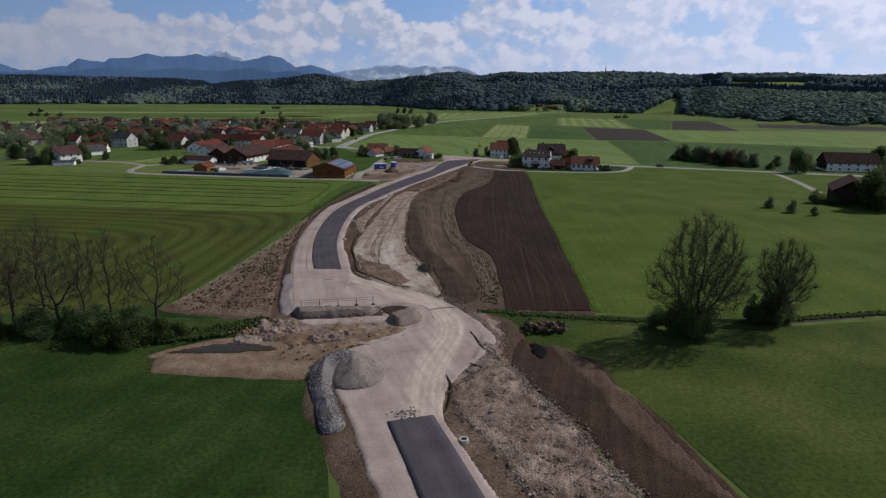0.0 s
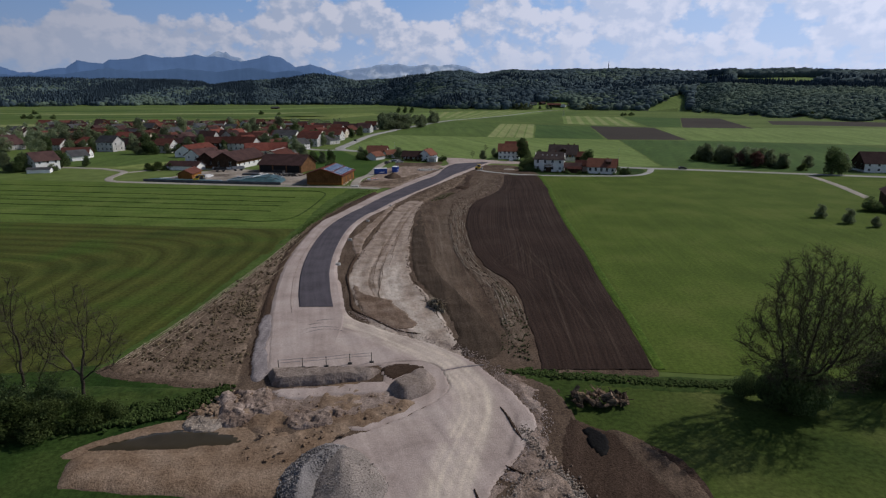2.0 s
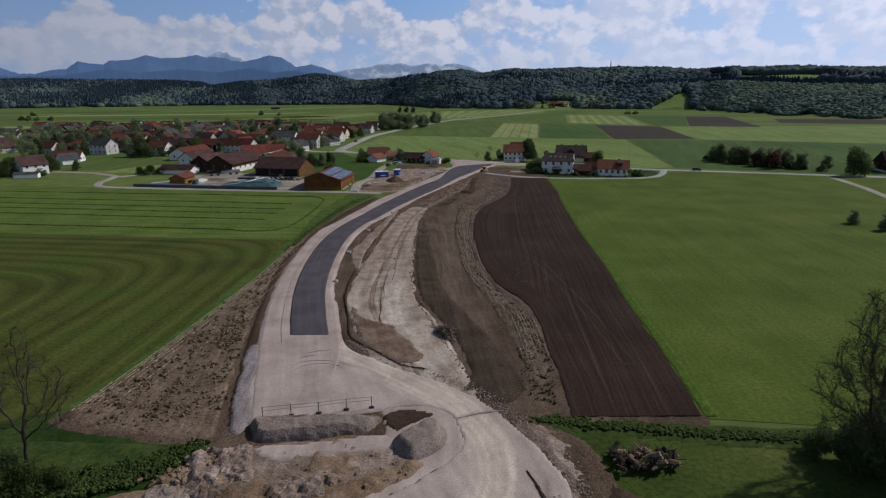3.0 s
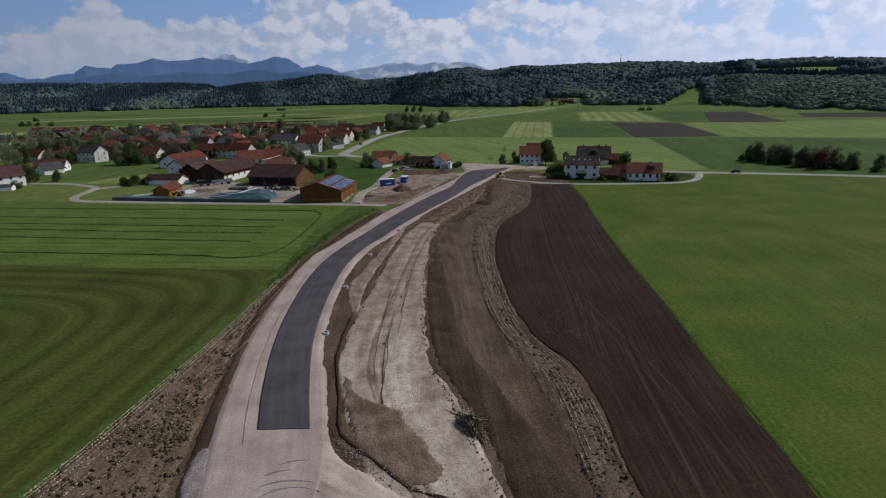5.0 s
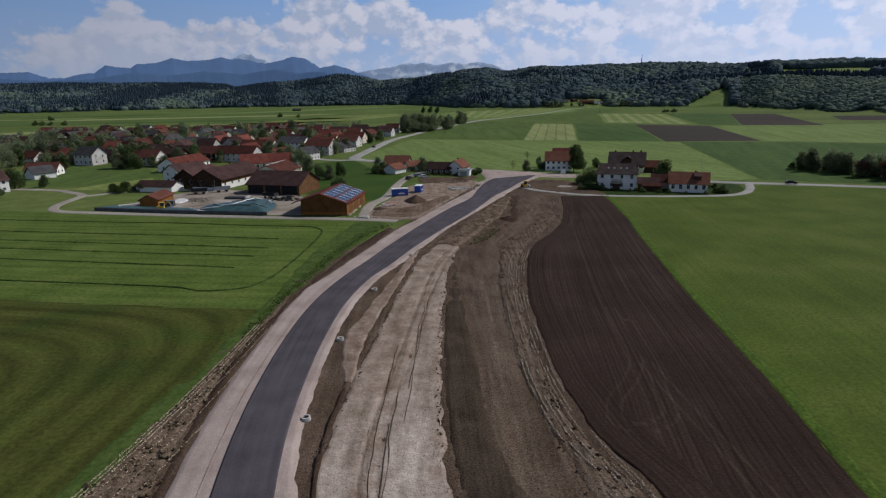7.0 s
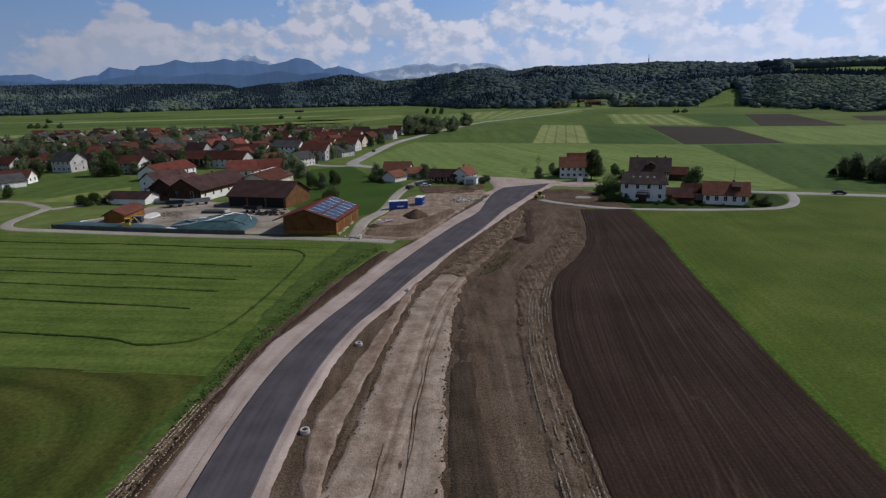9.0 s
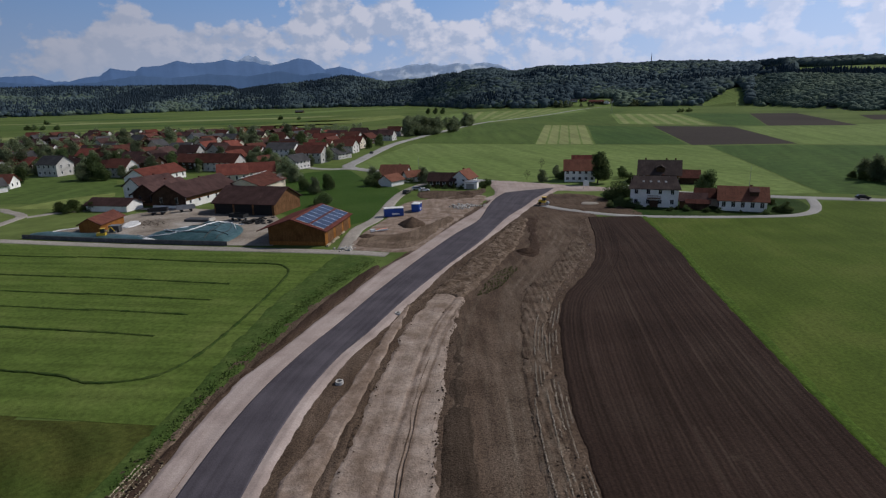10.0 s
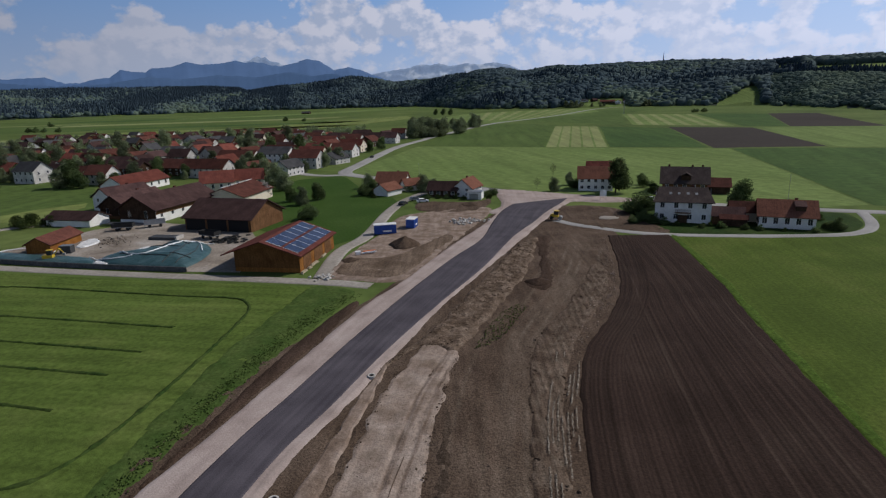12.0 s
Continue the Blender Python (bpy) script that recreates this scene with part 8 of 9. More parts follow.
# ---- trees ----
OAK = leafy("leafy_tree", 10, 9.5, 4200, 0.24, LEAF, "dark green leafy tree behind the house", 1, low=0.1)
place(OAK, 86.8, 335, 0, 0.98, 0.0, 0.9)
TALL = leafy("leafy_tree", 12, 9.5, 5200, 0.24, LEAF, "tall dark green tree beside the white house", 2, low=0.12)
place(TALL, 56.4, 369, 0, 1.22, 0.0, 1.1)
FRESH = leafy("leafy_tree", 9, 8.5, 3600, 0.22, LEAFLIGHT, "fresh green leafy tree beside the farm", 3, low=0.1)
place(FRESH, -76, 392, 0, 0.8)
BUSH = leafy("bush", 4.2, 5.8, 7000, 0.105, LEAF, "dense dark green bush beside the house", 4, low=0.0)
place(BUSH, 54.2, 331.5, 0, 2.0, 0.0, 1.6)
BUSH2 = leafy("bush", 3.2, 5, 6500, 0.085, LEAFBUSH, "fresh green bush by the stream", 5, low=0.0)
place(BUSH2, -42, 84, 0, 1.2)
RED = leafy("copper_tree", 8, 7, 1300, 0.3, LEAFRED, "copper-red leafy tree in the hedge", 6, low=0.1)
place(RED, 171.5, 339, 0, 1.0)
again(RED, 175, 329, 40, 1.15)
FLOWER = leafy("blossom_tree", 6, 6, 1200, 0.24, BLOSSOM, "pale blossoming fruit tree beside the farm", 7, low=0.1)
place(FLOWER, -77.5, 375, 0, 1.0)
for tr, x, y, s in ((OAK, -64.2, 363.2, 0.62), (FRESH, -57.9, 356.5, 0.72), (OAK, -54.5, 365.7, 0.66), (BUSH, -49, 330.5, 1.35), (FRESH, -84, 408, 1.25), (FRESH, -93, 421, 1.35), (OAK, -101, 430, 0.9), (FRESH, -78, 400, 0.9), (FRESH, -186, 411, 1.1), (OAK, -176, 410, 0.95), (FRESH, -269, 505, 1.5), (FRESH, -262, 498, 1.4), (FRESH, -224, 498, 1.4), (BUSH2, -136, 326, 1.5), (BUSH2, -141, 327, 1.2), (FRESH, -73.6, 494, 1.0), (FRESH, -151, 560, 1.5), (OAK, -120, 575, 1.4), (OAK, -138, 566, 1.3), (FRESH, -168, 590, 1.5), (FRESH, -208, 470, 1.3), (BUSH, -38, 374.5, 1.2), (OAK, -36, 380, 0.6), (BUSH, -22, 384, 0.9),
                    (BUSH2, -130, 328, 1.1), (BUSH, -134, 330, 0.8), (FRESH, 34.5, 376, 0.6), (FRESH, -12, 383, 0.6), (BUSH, 8.5, 366, 0.6), (BUSH, 70, 308.5, 0.5), (BUSH, 65, 309, 0.4), (BUSH, 97.5, 303.5, 0.8),
                    (BUSH, 75, 306, 0.45), (BUSH, 48.5, 316, 0.6), (BUSH, 51.5, 318, 0.75), (BUSH, 54.5, 316.5, 0.7), (BUSH, 53, 322, 0.8), (BUSH, 56.5, 313.6, 0.55), (BUSH2, 59.5, 312.6, 0.4), (BUSH2, 68, 310.8, 0.4), (BUSH, 78.5, 304.6, 0.4), (BUSH2, 84, 303.2, 0.35), (BUSH, 91, 301.6, 0.4), (BUSH2, 100, 316, 0.6), (BUSH, 96, 322, 0.5), (BUSH2, 88, 322, 0.5), (BUSH, 57, 320, 0.6), (BUSH, 93, 318, 0.6), (OAK, 63, 384, 0.6), (OAK, 71, 388, 0.5), (OAK, 196.5, 300.5, 1.3), (FRESH, 210, 313, 1.1), (FRESH, 203, 330, 0.8), (OAK, 247, 300, 1.2),
                    (OAK, 158, 197, 1.5), (OAK, 166, 203, 1.6), (FRESH, 172, 196, 1.5), (BUSH, 148, 210, 1.3), (BUSH, 152, 207, 0.9), (FRESH, 124.3, 200.5, 0.5), (FRESH, 126.8, 191.5, 0.5), (FRESH, 131, 186, 0.4),
                    (OAK, 262, 330, 1.3), (OAK, 275, 318, 1.3), (FRESH, -170, 418, 0.8), (OAK, -163, 417, 0.7), (BUSH, -158, 419, 1.2), (OAK, -201, 322, 1.0), (FRESH, -204, 330, 1.1), (OAK, -192, 340, 1.0), (FRESH, -209, 322, 1.2), (BUSH, -187, 324, 1.0),
                    (OAK, -182, 345, 0.6), (OAK, -232, 345, 1.0), (FRESH, -240, 352, 1.0)):
    again(tr, x, y, (x * 37 + y * 11) % 360, s, 0.0, s * (0.9 + 0.2 * ((x * 7) % 1)))
rg = random.Random(5)
for k in range(26):
    u = k / 25
    x, y = 159 + 33 * u + rg.uniform(-2, 2), 368 - 50 * u + rg.uniform(-3, 3)
    again(rg.choice((FRESH, FRESH, FRESH, BUSH2, BUSH2)), x, y, rg.uniform(0, 360), rg.uniform(0.7, 1.15), label="tree in the hedge beside the country road")
for k in range(13):
    u = k / 12
    again(rg.choice((FRESH, FRESH, BUSH2)), -58 + 75 * u + rg.uniform(-5, 5), 745 + 115 * u + rg.uniform(-12, 12), rg.uniform(0, 360), rg.uniform(1.2, 1.9), label="roadside tree beyond the village")
for x, y, q, z in ((-46, 688, 2.0, 1.9), (-40, 694, 2.2, 2.1), (-33, 700, 2.3, 2.0), (-26, 706, 1.9, 1.8), (-20, 712, 2.1, 1.9), (-36, 716, 2.0, 1.9), (-8, 735, 1.6, 1.6), (-2, 748, 1.5, 1.5)):
    again(FRESH, x, y, (x * 41) % 360, q, 0.0, z, label="tall roadside tree at the end of the village")
for x, y, q in ((-258.7, 455.5, 1.6), (-252, 462, 1.4), (-248.3, 500.3, 1.6), (-204.3, 498.4, 1.5), (-237.3, 609, 1.9), (-182.7, 416, 1.25), (-212.3, 405.5, 0.8), (-293.7, 642, 1.7), (-212, 678, 1.6), (-168.7, 613, 1.8), (-160, 677, 1.7), (-61.2, 582, 0.9), (-66, 560, 0.8), (-275, 470, 1.5), (-300, 520, 1.7), (-322, 560, 1.6), (-235, 470, 1.2)):
    again(FRESH if q > 1.3 else OAK, x, y, (x * 29) % 360, q, label="large garden tree among the village houses")
far = []
for k in range(900):
    y = rg.uniform(430, 830)
    x = rg.uniform(-0.62 * y, -75 if y < 640 else -110)
    if any(math.hypot(x - a, y - b) < 8.5 for a, b in taken):
        continue
    s = rg.uniform(0.5, 1.1)
    if rg.random() < 0.4:
        continue
    if y < 545:
        again(rg.choice((OAK, FRESH, FRESH, FRESH, BUSH2)), x, y, rg.uniform(0, 360), s, label="garden tree among the village houses")
    else:
        for q in range(4):
            far.append((x + rg.uniform(-2, 2) * s, y + rg.uniform(-2, 2) * s, s * (1.6 + q * 1.7), s * rg.uniform(1.8, 2.8), s * rg.uniform(1.8, 2.8), s * rg.uniform(1.5, 2.2)))
for k in range(150):
    y = rg.uniform(415, 650)
    x = rg.uniform(-0.84 * y, -0.6 * y)
    if any(math.hypot(x - a, y - b) < 8.5 for a, b in taken):
        continue
    s = rg.uniform(0.7, 1.3)
    for q in range(4):
        far.append((x + rg.uniform(-2, 2) * s, y + rg.uniform(-2, 2) * s, s * (1.6 + q * 1.7), s * rg.uniform(1.8, 2.8), s * rg.uniform(1.8, 2.8), s * rg.uniform(1.5, 2.2)))
ob = crown_mesh("garden_trees", far, 100000, 0.4, LEAFLIGHT, 77, 0.3)
tagged(ob, "fresh green garden trees behind the village houses", "trees", kind="stuff")
for tr, x, y, q in ((FRESH, -16.5, 383, 0.75), (FRESH, -14.5, 379, 0.6), (BUSH, -38.5, 385, 0.9), (FRESH, -40, 393, 0.7), (BUSH, -36, 376, 0.55), (BUSH2, -34, 368.5, 0.5), (BUSH, -13, 364, 0.45), (BUSH2, -9.5, 364.2, 0.5), (BUSH, -6, 363.6, 0.42), (BUSH2, -2.8, 363.2, 0.5),
                    (BUSH, 0, 361, 0.4), (BUSH, 10.2, 368, 0.75), (BUSH, 11.6, 370, 0.6), (BUSH2, 9.4, 362, 0.5), (OAK, 70, 381, 0.5), (BUSH, 73, 378, 0.7), (BUSH, 97.5, 317.5, 0.7), (BUSH2, 95.6, 305.5, 0.5), (FRESH, 92, 325, 0.5), (FRESH, 97, 327, 0.45), (BUSH, 71, 327, 0.7), (BUSH2, 69, 366, 0.8), (BUSH, 44, 383, 0.9), (FRESH, 43, 390, 0.6)):
    again(tr, x, y, (x * 31 + y * 7) % 360, q, label="garden shrub or tree beside the houses")
for x, y, q in ((262, 1590, 2.0), (272, 1596, 1.7), (250, 1600, 2.1), (238, 1598, 2.0), (280, 1612, 1.5), (300, 1600, 1.2), (322, 1606, 1.4), (331, 1610, 1.1), (398, 1590, 1.4), (420, 1580, 2.0), (430, 1584, 1.8), (442, 1574, 1.5), (500, 1560, 1.3), (566, 1540, 1.8), (576, 1536, 1.5)):
    again(FRESH, x, y, (x * 17) % 360, q, label="tree beside the far farm at the foot of the woods")
for x, y, s in ((640, 1000, 1.1),
                (-30, 1330, 1.3), (-45, 1340, 1.3), (-60, 1345, 1.2)):
    again(OAK, x, y, x % 360, s, label="lone tree in the far fields")

for x, y, q in ((-326, 1217, 1.3), (-285, 1192, 1.0), (-783, 1245, 1.4), (366, 1132, 1.0), (374, 1140, 0.9), (384, 1138, 1.1), (391, 1146, 0.8), (-640, 1010, 1.3), (-655, 1016, 1.2), (-625, 1008, 1.1), (-600, 1004, 1.2)):
    again(BUSH, x, y, x % 360, q * 1.5, label="dark bush in the far fields")
house("field_barn", -426, 1731, -10, 22, 10, 3.5, 3.0, ROOFGREY, WOODDARK, "small field barn with a pale grey roof", "barn", chimney=False, windows=False)
pylon = base("power_pole", pose(258.6, 1144.7, 0), "dark lattice power pole in the far fields", "power pole")
Form().tube((-1.1, 0, 0), (-0.3, 0, 21), 0.22, 0.16, 5).tube((1.1, 0, 0), (0.3, 0, 21), 0.22, 0.16, 5).done("tower", STEEL, pylon)
for pz, pw in ((17.5, 4.2), (20.5, 3.0)):
    Form().box(-pw, -0.18, pz, pw, 0.18, pz + 0.36).done("cross_arm", STEEL, pylon)

# bare trees by the stream
R1 = grown_tree("budding_tree", [(0, 0, 13, 6.0, 6.0, 7.6), (-4.6, 0, 9.6, 5.0, 5.0, 5.6), (4.6, 0.5, 9.6, 5.0, 5.0, 5.6), (0, -3.5, 9, 5, 4.5, 5)], [(0, 0, 5.5), (-1.4, 0.3, 4.5), (1.3, -0.3, 4.5), (0.3, 1.1, 5)],
                "tall wide budding tree by the stream", 3, 2100, 0.55, 0.14, 10, LEAFBUD, 10000, tip=0.017, stout=2.0)
place(R1, 46.0, 86.5, 20, 1.0)
R2 = grown_tree("budding_tree", [(0, 0, 9.5, 4.6, 4.6, 5.4), (-3.0, 0, 7, 3.6, 3.6, 4), (3.2, 0.5, 7, 3.6, 3.6, 4.2)], [(0, 0, 3.5), (-0.9, 0.3, 3), (1.0, -0.3, 3)],
                "smaller budding tree by the stream", 9, 1250, 0.5, 0.14, 10, LEAFBUD, 4500, tip=0.017, stout=2.0)
place(R2, 62.5, 91, 70)
L1 = grown_tree("bare_tree", [(0, 0, 10.2, 2.5, 2.5, 4.8), (1.4, 0.6, 6.4, 3.0, 2.6, 3.6)], [(0, 0, 4.5), (1.0, 0.4, 3.0)], "leafless slender tree by the stream", 21, 420, 0.55, 0.26, 6, tip=0.02)
place(L1, -48.6, 90.6, 0, 1.15)
L2 = grown_tree("bare_tree", [(-2.6, 0, 7.4, 2.3, 2.3, 4.0), (2.8, 0, 7.4, 2.5, 2.3, 4.2), (0.2, 0.5, 10.6, 2.2, 2.2, 3.6)], [(0, 0, 3.0)], "leafless forked tree by the stream", 27, 420, 0.55, 0.26, 6, tip=0.02)
place(L2, -41.1, 89.8, 0, 1.15)
for x, y, t, s, src in ((-52.8, 91, 120, 1.1, L1), (-55.2, 88, 200, 1.3, L2), (-59.3, 91.2, 80, 1.3, L1), (-63, 89, 310, 1.25, L2), (-69, 91, 10, 1.3, L1), (-75, 88, 150, 1.2, L2), (-84, 90, 50, 1.3, L1)):
    again(src, x, y, t, s)
for x, y, s, src in ((-45, 83.6, 1.25, BUSH2), (-38.5, 85.5, 1.0, BUSH2), (-48.5, 85.5, 1.2, BUSH), (-36, 86.6, 0.75, BUSH2), (-44, 88.5, 1.0, BUSH), (-52, 87, 0.9, BUSH), (-57, 86, 0.8, BUSH), (-64, 86, 1.0, BUSH2), (-72, 86, 1.1, BUSH), (-49, 88.5, 1.1, BUSH), (-54.5, 89.5, 1.0, BUSH), (-60, 88.5, 1.1, BUSH), (-68, 88, 1.1, BUSH), (-77, 87, 1.1, BUSH),
                     (45.2, 86.6, 1.15, BUSH), (43.4, 87.4, 0.85, BUSH), (47, 86.4, 0.95, BUSH), (45, 85.4, 0.7, BUSH), (40.8, 89.6, 0.6, BUSH), (62, 92, 1.05, BUSH), (58.6, 91.5, 0.75, BUSH), (64.6, 92.5, 0.7, BUSH)):
    again(src, x, y, (x * 53) % 360, s, 0.1, s * (1.6 if x > 0 else 1.0), label="dense bush under the trees by the stream")
for x, y, s in ((41, 423, 0.4), (29, 383, 0.35)):
    again(L2, x, y, x, s, label="small leafless fruit tree")


# ---- loose stones, clods and tufts ----
def scatter(poly, n, seed):
    rg = np.random.default_rng(seed)
    p = np.array(poly, float)
    q = rg.uniform(p.min(0), p.max(0), (n * 6, 2))
    return q[inside(q[:, 0], q[:, 1], p)][:n], rg


TUFT = mat("dry_tufts", ((0.098, 0.074, 0.046), (0.14, 0.108, 0.07)), s1=0.6, s2=4, fine=0.4, island=0.5, bump=0)
bank = [(-34, 96), (-43, 101), (-40.5, 112), (-38.8, 124), (-36.6, 140), (-35.4, 155), (-34.6, 168), (-33.8, 180), (-32.4, 182), (-33.4, 160), (-31.4, 138), (-28.4, 118), (-25, 100)]
q, rg = scatter(bank, 260, 31)
q = np.vstack([q, scatter([(-34.3, 130), (-31.1, 127), (-29.2, 122), (-31, 119), (-33.6, 124)], 60, 32)[0]])
many = rg.integers(2, 7, len(q))
at = np.repeat(q, many, axis=0) + rg.normal(scale=0.5, size=(many.sum(), 2))
rocks("weed_tufts", np.column_stack([at, np.full(len(at), 0.3)]), 0.18 + 0.42 * rg.uniform(size=len(at)) ** 1.5, TUFT, "dry weed tufts and clods on the bank", "weeds", 6, flat=0.75)
V = []
for off in (0.3, 0.8, 1.3, 2.0, 2.9, 4.2, 6.0):
    line = smooth_line([(-43.5 + off, 101), (-40.6 + off, 118), (-38.6 + off, 134), (-36.4 + off, 152), (-35.2 + off, 168), (-34.6 + off, 180)], 0.1)
    keep = rg.uniform(size=len(line)) < (0.9 if off < 2 else 0.45)
    V.append(line[keep] + rg.normal(scale=0.05, size=(keep.sum(), 2)))
V = np.vstack(V)
rocks("straw_rows", np.column_stack([V, np.full(len(V), 0.35)]), rg.uniform(0.1, 0.21, len(V)), STRAW, "rows of pale straw along the bank", "straw", 5, flat=0.25)
q, rg = scatter([p for p in rub if p[1] > 20], 9000, 33)
rocks("rubble_stones", np.column_stack([q, 0.45 + 0.3 * vnoise(q[:, 0], q[:, 1], 2.2, 3)]), 0.06 + 0.24 * rg.uniform(size=len(q)) ** 3.5, mat("pale_rubble", ((0.19, 0.15, 0.122), (0.36, 0.308, 0.265)), s1=0.5, s2=4, fine=0.35, island=0.4),
      "loose pale stones on the rubble strip", "stones", 7)
c = smooth_line([(11.9, 83.2), (12.7, 79.8), (13.3, 77.2), (15.0, 73.2), (16.0, 69.4), (17.4, 64.8), (19.0, 60.4), (21.6, 52), (25.6, 39)], 0.2)
rg = np.random.default_rng(98)
q = c[rg.integers(0, len(c), 2600)] + rg.normal(scale=0.42, size=(2600, 2)) * (1, 0.8) - (0.2, 0.1)
rocks("rim_fines", np.column_stack([q, 0.3 + 0.2 * rg.uniform(size=len(q))]), 0.07 + 0.28 * rg.uniform(size=len(q)) ** 2.5, WASHED, "pale stones and fines heaped along the rubble strip", "stones", 24, flat=0.55)
q = np.random.default_rng(63).normal(size=(70, 2)) * (0.75, 0.6) + (0.3, 62.4)
rocks("asphalt_crumbs", np.column_stack([q, np.full(len(q), 0.42)]), np.random.default_rng(64).uniform(0.06, 0.3, len(q)), ASPHALT, "dark crumbs of asphalt where the paving ends", "asphalt", 14, flat=0.3)
mp = smooth_line(mound, 0.8, closed=True)
q, rg = scatter(mp, 1500, 36)
d, _, _ = edge_distance(q[:, 0], q[:, 1], mp)
rocks("mound_stones", np.column_stack([q, 0.30 + MOUND(q[:, 0], q[:, 1], d)]), 0.05 + 0.1 * rg.uniform(size=len(q)) ** 2, PALEHEAP, "loose gravel on the pale mound", "stones", 15)
hp = smooth_line(heap, 0.8, closed=True)
q, rg = scatter(hp, 4200, 35)
d, _, _ = edge_distance(q[:, 0], q[:, 1], hp)
rocks("heap_stones", np.column_stack([q, 0.30 + HEAP(q[:, 0], q[:, 1], d)]), 0.07 + 0.2 * rg.uniform(size=len(q)) ** 2, STONES, "crushed stones on the heap", "stones", 8)
q, rg = scatter([(-29, 87), (-24, 92.5), (-19, 93), (-8, 92), (0, 88.5), (-9, 81.5), (-12, 75), (-19, 78), (-19, 84)], 300, 37)
rocks("clay_lumps", np.column_stack([q, np.full(len(q), 0.5)]), 0.12 + 0.5 * rg.uniform(size=len(q)) ** 3, CLAY, "clay lumps and stones on the bank", "stones", 9)
q, rg = scatter([(-27.5, 86.5), (-24, 92), (-19.5, 92.5), (-18, 89), (-22, 86.5)], 90, 38)
rocks("bank_boulders", np.column_stack([q, np.full(len(q), 0.6)]), 0.2 + 0.6 * rg.uniform(size=len(q)) ** 2, CLAY, "pale boulders at the edge of the stream bank", "boulders", 10)
q, rg = scatter([(14, 104), (17, 112), (17.6, 128), (12.6, 147), (10.8, 185), (15, 228), (30, 265), (26, 265), (10, 232), (7.2, 185), (9.5, 146), (13, 118)], 800, 39)
rocks("clods", np.column_stack([q, np.full(len(q), 0.22)]), 0.1 + 0.3 * rg.uniform(size=len(q)) ** 2, RUTTED, "clods on the rutted strip", "clods", 11)
# pale straw-like lines on the ridges of the rutted strip
V = []
rg = np.random.default_rng(65)
for k in range(8):
    off = -0.7 - 0.55 * k
    c = smooth_line([(18.2 + off, 114), (18.4 + off, 128), (17.4 + off, 138), (14.5 + off, 147), (13.1 + off, 156), (12.5 + off, 166), (12.6 + off, 190), (14.5 + off, 211), (18.3 + off, 230)], 0.15)
    c[:, 0] += 0.12 * vnoise(c[:, 1], c[:, 1] * 0, 6, 170 + k)
    keep = vnoise(c[:, 1], c[:, 1] * 0, 5, 70 + k) > -0.05
    V.append(c[keep] + rg.normal(scale=0.04, size=(keep.sum(), 2)))
V = np.vstack(V)
rocks("pale_ridge_lines", np.column_stack([V, np.full(len(V), 0.35)]), rg.uniform(0.1, 0.22, len(V)), mat("dry_ridge_soil", ((0.24, 0.2, 0.155), (0.36, 0.31, 0.25)), s1=0.5, s2=4, fine=0.3, island=0.3, bump=0), "pale dried lines along the wheel ridges", "clods", 17, flat=0.5)
q, rg = scatter([(-11, 225), (-5, 237), (6, 268), (14, 293), (19, 300), (16, 282), (11, 262), (4, 245), (0, 233), (-6, 231)], 1500, 66)
rocks("bank_clods", np.column_stack([q, np.full(len(q), 0.42)]), 0.08 + 0.26 * rg.uniform(size=len(q)) ** 2.2, SOIL, "clods on the rough spoil bank", "clods", 18)
q, rg = scatter([(37, 300), (31.4, 264), (26.4, 248), (20, 235.6), (17.6, 229), (15.4, 230), (18.6, 240), (23, 250), (27.6, 263), (31, 281), (34.6, 300)], 700, 67)
rocks("edge_clods", np.column_stack([q, np.full(len(q), 0.2)]), 0.08 + 0.26 * rg.uniform(size=len(q)) ** 2, SUBSOIL, "clods and pale stones along the ploughed edge", "clods", 19)
q, rg = scatter([(2.3, 231.6), (4.6, 240), (7.5, 247), (11, 251), (12, 249), (8.9, 240.6), (5.6, 233.4)], 520, 68)
rocks("weed_tufts", np.column_stack([q, np.full(len(q), 0.25)]), rg.uniform(0.08, 0.26, len(q)), mat("young_weeds", ((0.07, 0.085, 0.03), (0.1, 0.11, 0.045)), s1=0.5, s2=4, island=0.4, bump=0), "green weeds along the lane", "weeds", 20)
rg = np.random.default_rng(69)
c = smooth_line([(-34.6, 176), (-33.4, 198), (-31.6, 212), (-29, 230), (-25.4, 245), (-21, 256)], 0.3)
t = rg.integers(0, len(c), 2200)
q = c[t] + rg.normal(scale=0.8, size=(2200, 2)) * (0.6 + 0.8 * t[:, None] / len(c))
rocks("verge_grass", np.column_stack([q, np.full(len(q), 0.22)]), rg.uniform(0.08, 0.3, len(q)), mat("verge_weeds", ((0.042, 0.072, 0.016), (0.07, 0.1, 0.028)), s1=0.5, s2=4, island=0.4, bump=0), "rank green grass clumps on the verge", "grass", 21, flat=0.55)
q, rg = scatter([(4, 104), (1, 118), (-2, 130), (-3.6, 142), (-4, 160), (-4, 185), (-3.2, 205), (-1.8, 224), (-6, 226), (-9, 215), (-11.4, 197), (-13, 180), (-14.4, 160), (-14.8, 146), (-13.6, 135), (-9, 120)], 2600, 71)
rocks("subsoil_stones", np.column_stack([q, np.full(len(q), 0.29)]), 0.05 + 0.14 * rg.uniform(size=len(q)) ** 3, SUBSOIL, "small pale stones on the subsoil strip", "stones", 22, flat=0.3)
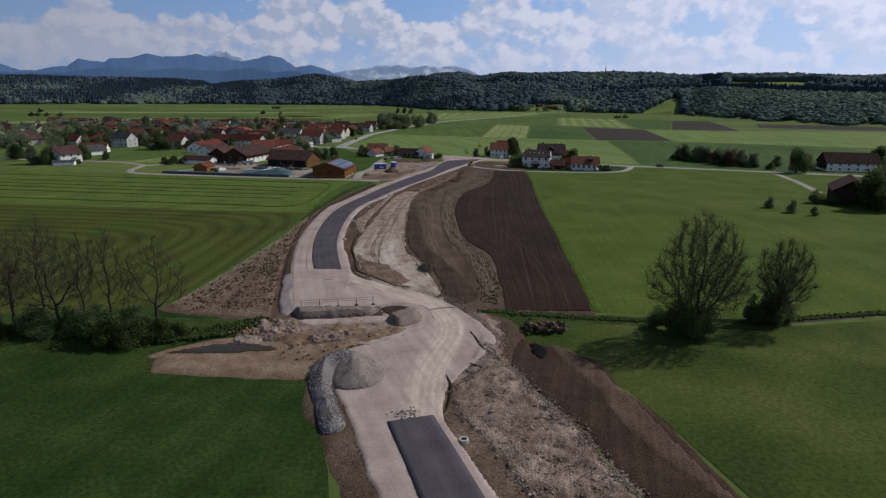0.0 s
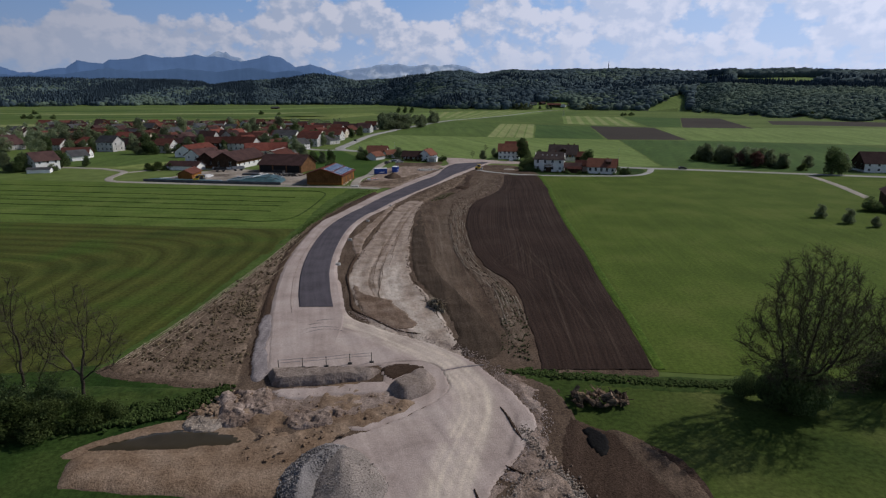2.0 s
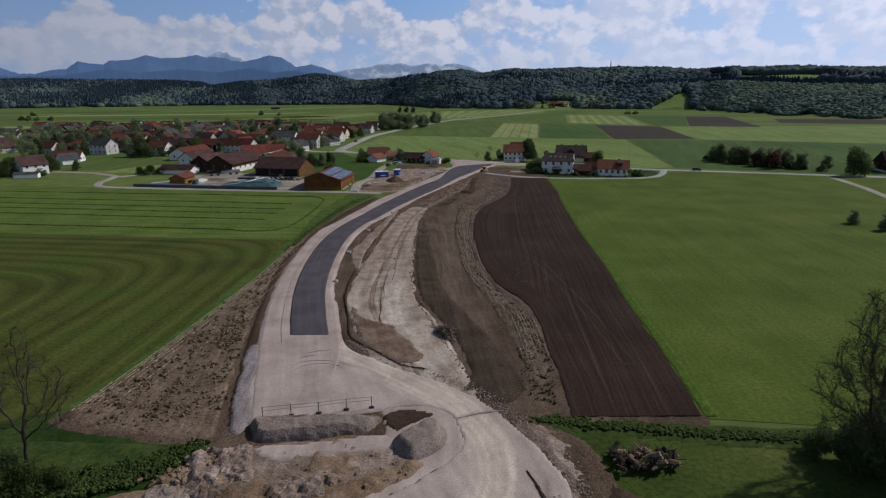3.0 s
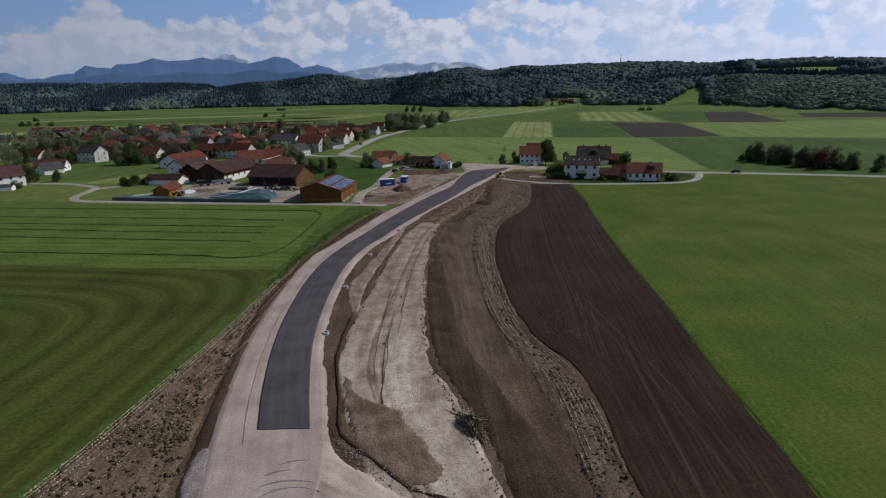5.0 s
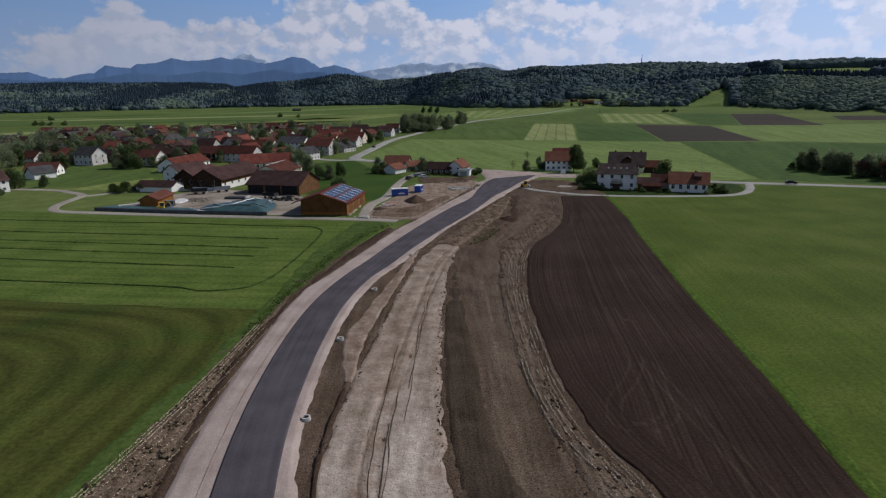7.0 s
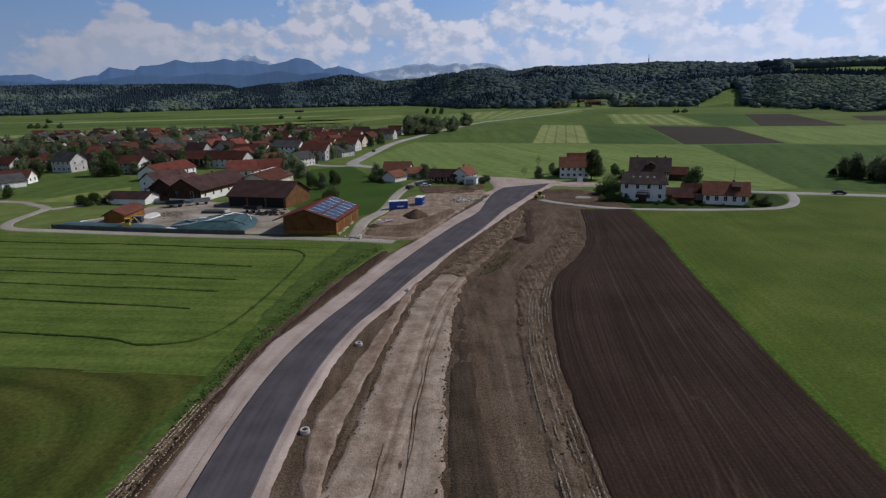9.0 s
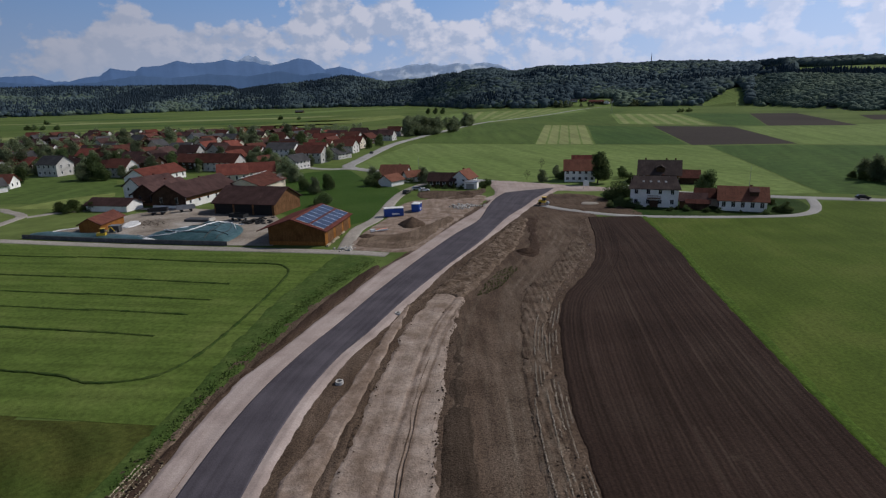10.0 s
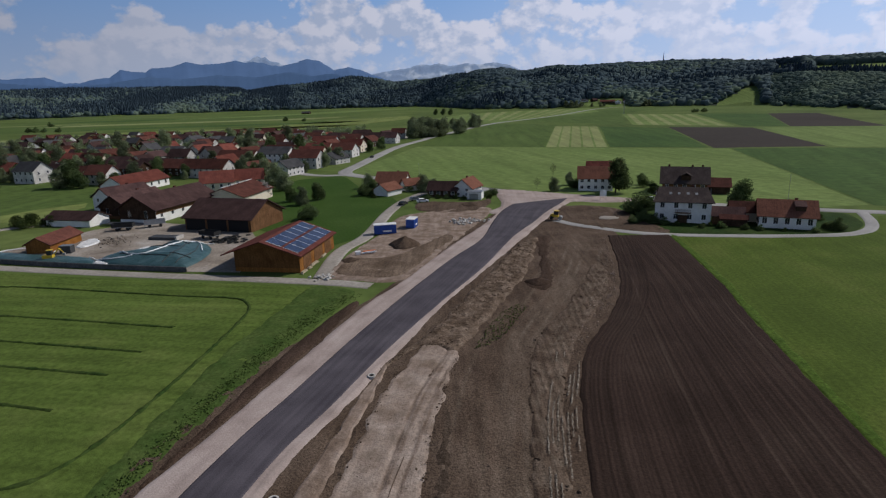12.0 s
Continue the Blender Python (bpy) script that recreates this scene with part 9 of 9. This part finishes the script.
q, rg = scatter([(9, 104), (11.5, 118), (8, 132), (6.2, 146), (6, 165), (6, 190), (7, 208), (11, 230), (20, 252), (28, 275), (24, 280), (14, 256), (4, 232), (-0.4, 205), (-1.6, 180), (-1, 158), (1, 142), (4.4, 128), (6.5, 112)], 1800, 72)
rocks("lane_clods", np.column_stack([q, np.full(len(q), 0.15)]), 0.05 + 0.16 * rg.uniform(size=len(q)) ** 3, SOIL, "small clods on the graded lane", "clods", 23, flat=0.35)
q, rg = scatter([(16.4, 112), (17.2, 128), (15.4, 138), (12.4, 147), (10.8, 160), (9.4, 160), (10.6, 148), (13.2, 138), (14.8, 124)], 90, 40)
rocks("dark_clods", np.column_stack([q, np.full(len(q), 0.28)]), 0.22 + 0.34 * rg.uniform(size=len(q)) ** 2, DARKSOIL, "large dark clods on the rutted strip", "clods", 13)
q, rg = scatter([(16, 100), (18.3, 118), (17, 134), (14.5, 138), (14, 120), (12, 104)], 260, 41)
rocks("weed_tufts", np.column_stack([q, np.full(len(q), 0.25)]), rg.uniform(0.15, 0.45, len(q)), mat("green_weeds", ((0.042, 0.048, 0.024), (0.07, 0.072, 0.038)), s1=0.5, s2=4, island=0.4), "green weeds on the rutted strip", "weeds", 12)
# spill of stones along the haul road's outer edge and other rims
for seed, line, n, sz, wd in ((51, [(-12, 120), (-5, 113), (1.5, 108.2), (7, 103), (10.5, 97), (13.4, 91), (14.6, 84), (12.4, 79.5), (8.6, 73.8)], 1500, 0.12, 0.7), (52, [(5.4, 107), (3, 118), (0.2, 130), (-2.4, 140), (-3.4, 156), (-3.6, 180), (-2.4, 210), (0, 230)], 420, 0.22, 0.3),
                                  (53, [(-15.6, 128), (-15.6, 146), (-14.8, 162), (-13.2, 182), (-11, 205), (-8, 226)], 240, 0.2, 0.4), (54, [(14.6, 76), (18, 66.5), (21, 58), (23, 49), (28, 36)], 260, 0.3, 0.4)):
    c = smooth_line(line, 0.3)
    rg = np.random.default_rng(seed)
    p = c[rg.integers(0, len(c), n)] + rg.normal(scale=wd, size=(n, 2))
    rocks("rim_stones", np.column_stack([p, np.full(n, 0.31)]), 0.08 + sz * rg.uniform(size=n) ** 1.7, GRAVEL if seed == 51 else SUBSOIL if seed == 54 else SOIL, "stones and clods along the edge of the working strip", "stones", seed)

for seed, line, n, wd in ((61, [(13, 97.4), (20, 96), (27, 94.6), (36, 93.1), (46, 92.4), (60, 92.3), (75, 94.5), (95, 97.4), (130, 101)], 6500, 0.42), (62, [(-24.5, 91.5), (-28, 89), (-34, 87), (-44, 86), (-60, 85), (-90, 83)], 1700, 1.8)):
    c = smooth_line(line, 0.3)
    rg = np.random.default_rng(seed)
    p = c[rg.integers(0, len(c), n)] + rg.normal(scale=wd, size=(n, 2))
    p = p[np.abs(rg.normal(size=n)) > 0.12]
    p = p[~((p[:, 0] > -39) & (p[:, 0] < 0) & (p[:, 1] < 86.2))]
    rocks("grass_tufts", np.column_stack([p, np.full(len(p), 0.22)]), 0.2 + 0.4 * rg.uniform(size=len(p)) ** 2, mat("bank_tufts", ((0.036, 0.058, 0.016), (0.056, 0.078, 0.024)), s1=0.4, s2=4, fine=0.3, island=0.25, bump=0), "dark grass tufts along the stream bank", "grass", seed, flat=0.7)

for seed, line, n, wd in ((63, [(-39, 86.6), (-35, 87.4), (-31, 89.0), (-27.4, 90.6), (-25.6, 92.6)], 1500, 0.9), (64, [(-38, 84.4), (-35.4, 85.6), (-32, 86.8), (-28.6, 88.4)], 700, 0.6)):
    c = smooth_line(line, 0.3)
    rg = np.random.default_rng(seed)
    p = c[rg.integers(0, len(c), n)] + rg.normal(scale=wd, size=(n, 2))
    rocks("tall_grass", np.column_stack([p, np.full(n, 0.4)]), 0.16 + 0.4 * rg.uniform(size=n) ** 2, mat("rank_growth", ((0.028, 0.046, 0.013), (0.046, 0.066, 0.02)), s1=0.4, s2=4, fine=0.35, island=0.35, bump=0), "rank green growth along the stream bank", "grass", seed, flat=1.1)

# stump heap, brushwood
sh = base("stump_heap", pose(22.4, 88.6, 0.1), "heap of uprooted stumps and boulders on the grass", "stump heap")
rg = random.Random(14)
for k in range(46):
    x, y = rg.uniform(-3.2, 3.2), rg.uniform(-1.3, 1.6)
    z = 0.3 + 0.9 * (1 - abs(x) / 3.6) * rg.random()
    f = Form()
    a = Vector((x, y, z))
    f.tube(a, a + Vector((rg.uniform(-1, 1), rg.uniform(-1, 1), rg.uniform(-0.2, 0.8))) * 1.1, rg.uniform(0.25, 0.45), rg.uniform(0.12, 0.3), 7)
    for _ in range(5):
        f.tube(a, a + Vector((rg.uniform(-1, 1), rg.uniform(-1, 1), rg.uniform(-0.5, 0.8))) * 0.9, 0.1, 0.03, 4)
    f.done("stump", rg.choice((BARK, CLAY, CLAY, RUTTED)), sh)
bp = base("brush_pile", pose(2.6, 123.0, 0.25, 0, 0, 24), "dense heap of cut branches on the dark earth", "brushwood")
f, g = Form(), Form()
for k in range(520):
    x, y = rg.gauss(0, 0.42), rg.gauss(0, 1.15)
    lift = max(0.05, 1.5 - abs(x) * 0.9 - abs(y) * 0.35)
    d = Vector((rg.gauss(0.1, 0.3), rg.choice((-1, -1, 1)) * rg.uniform(0.5, 1), rg.gauss(0.1, 0.25))).normalized()
    a = Vector((x, y, lift * rg.random())) - d * 0.5
    a.z = max(a.z, 0.02)
    (f if k % 3 == 0 else g).tube(a, a + d * rg.uniform(0.9, 2.0), 0.05, 0.022, 3)
f.done("brushwood", BARK, bp)
g.done("pale_brushwood", STRAW, bp, "paler stripped branches")
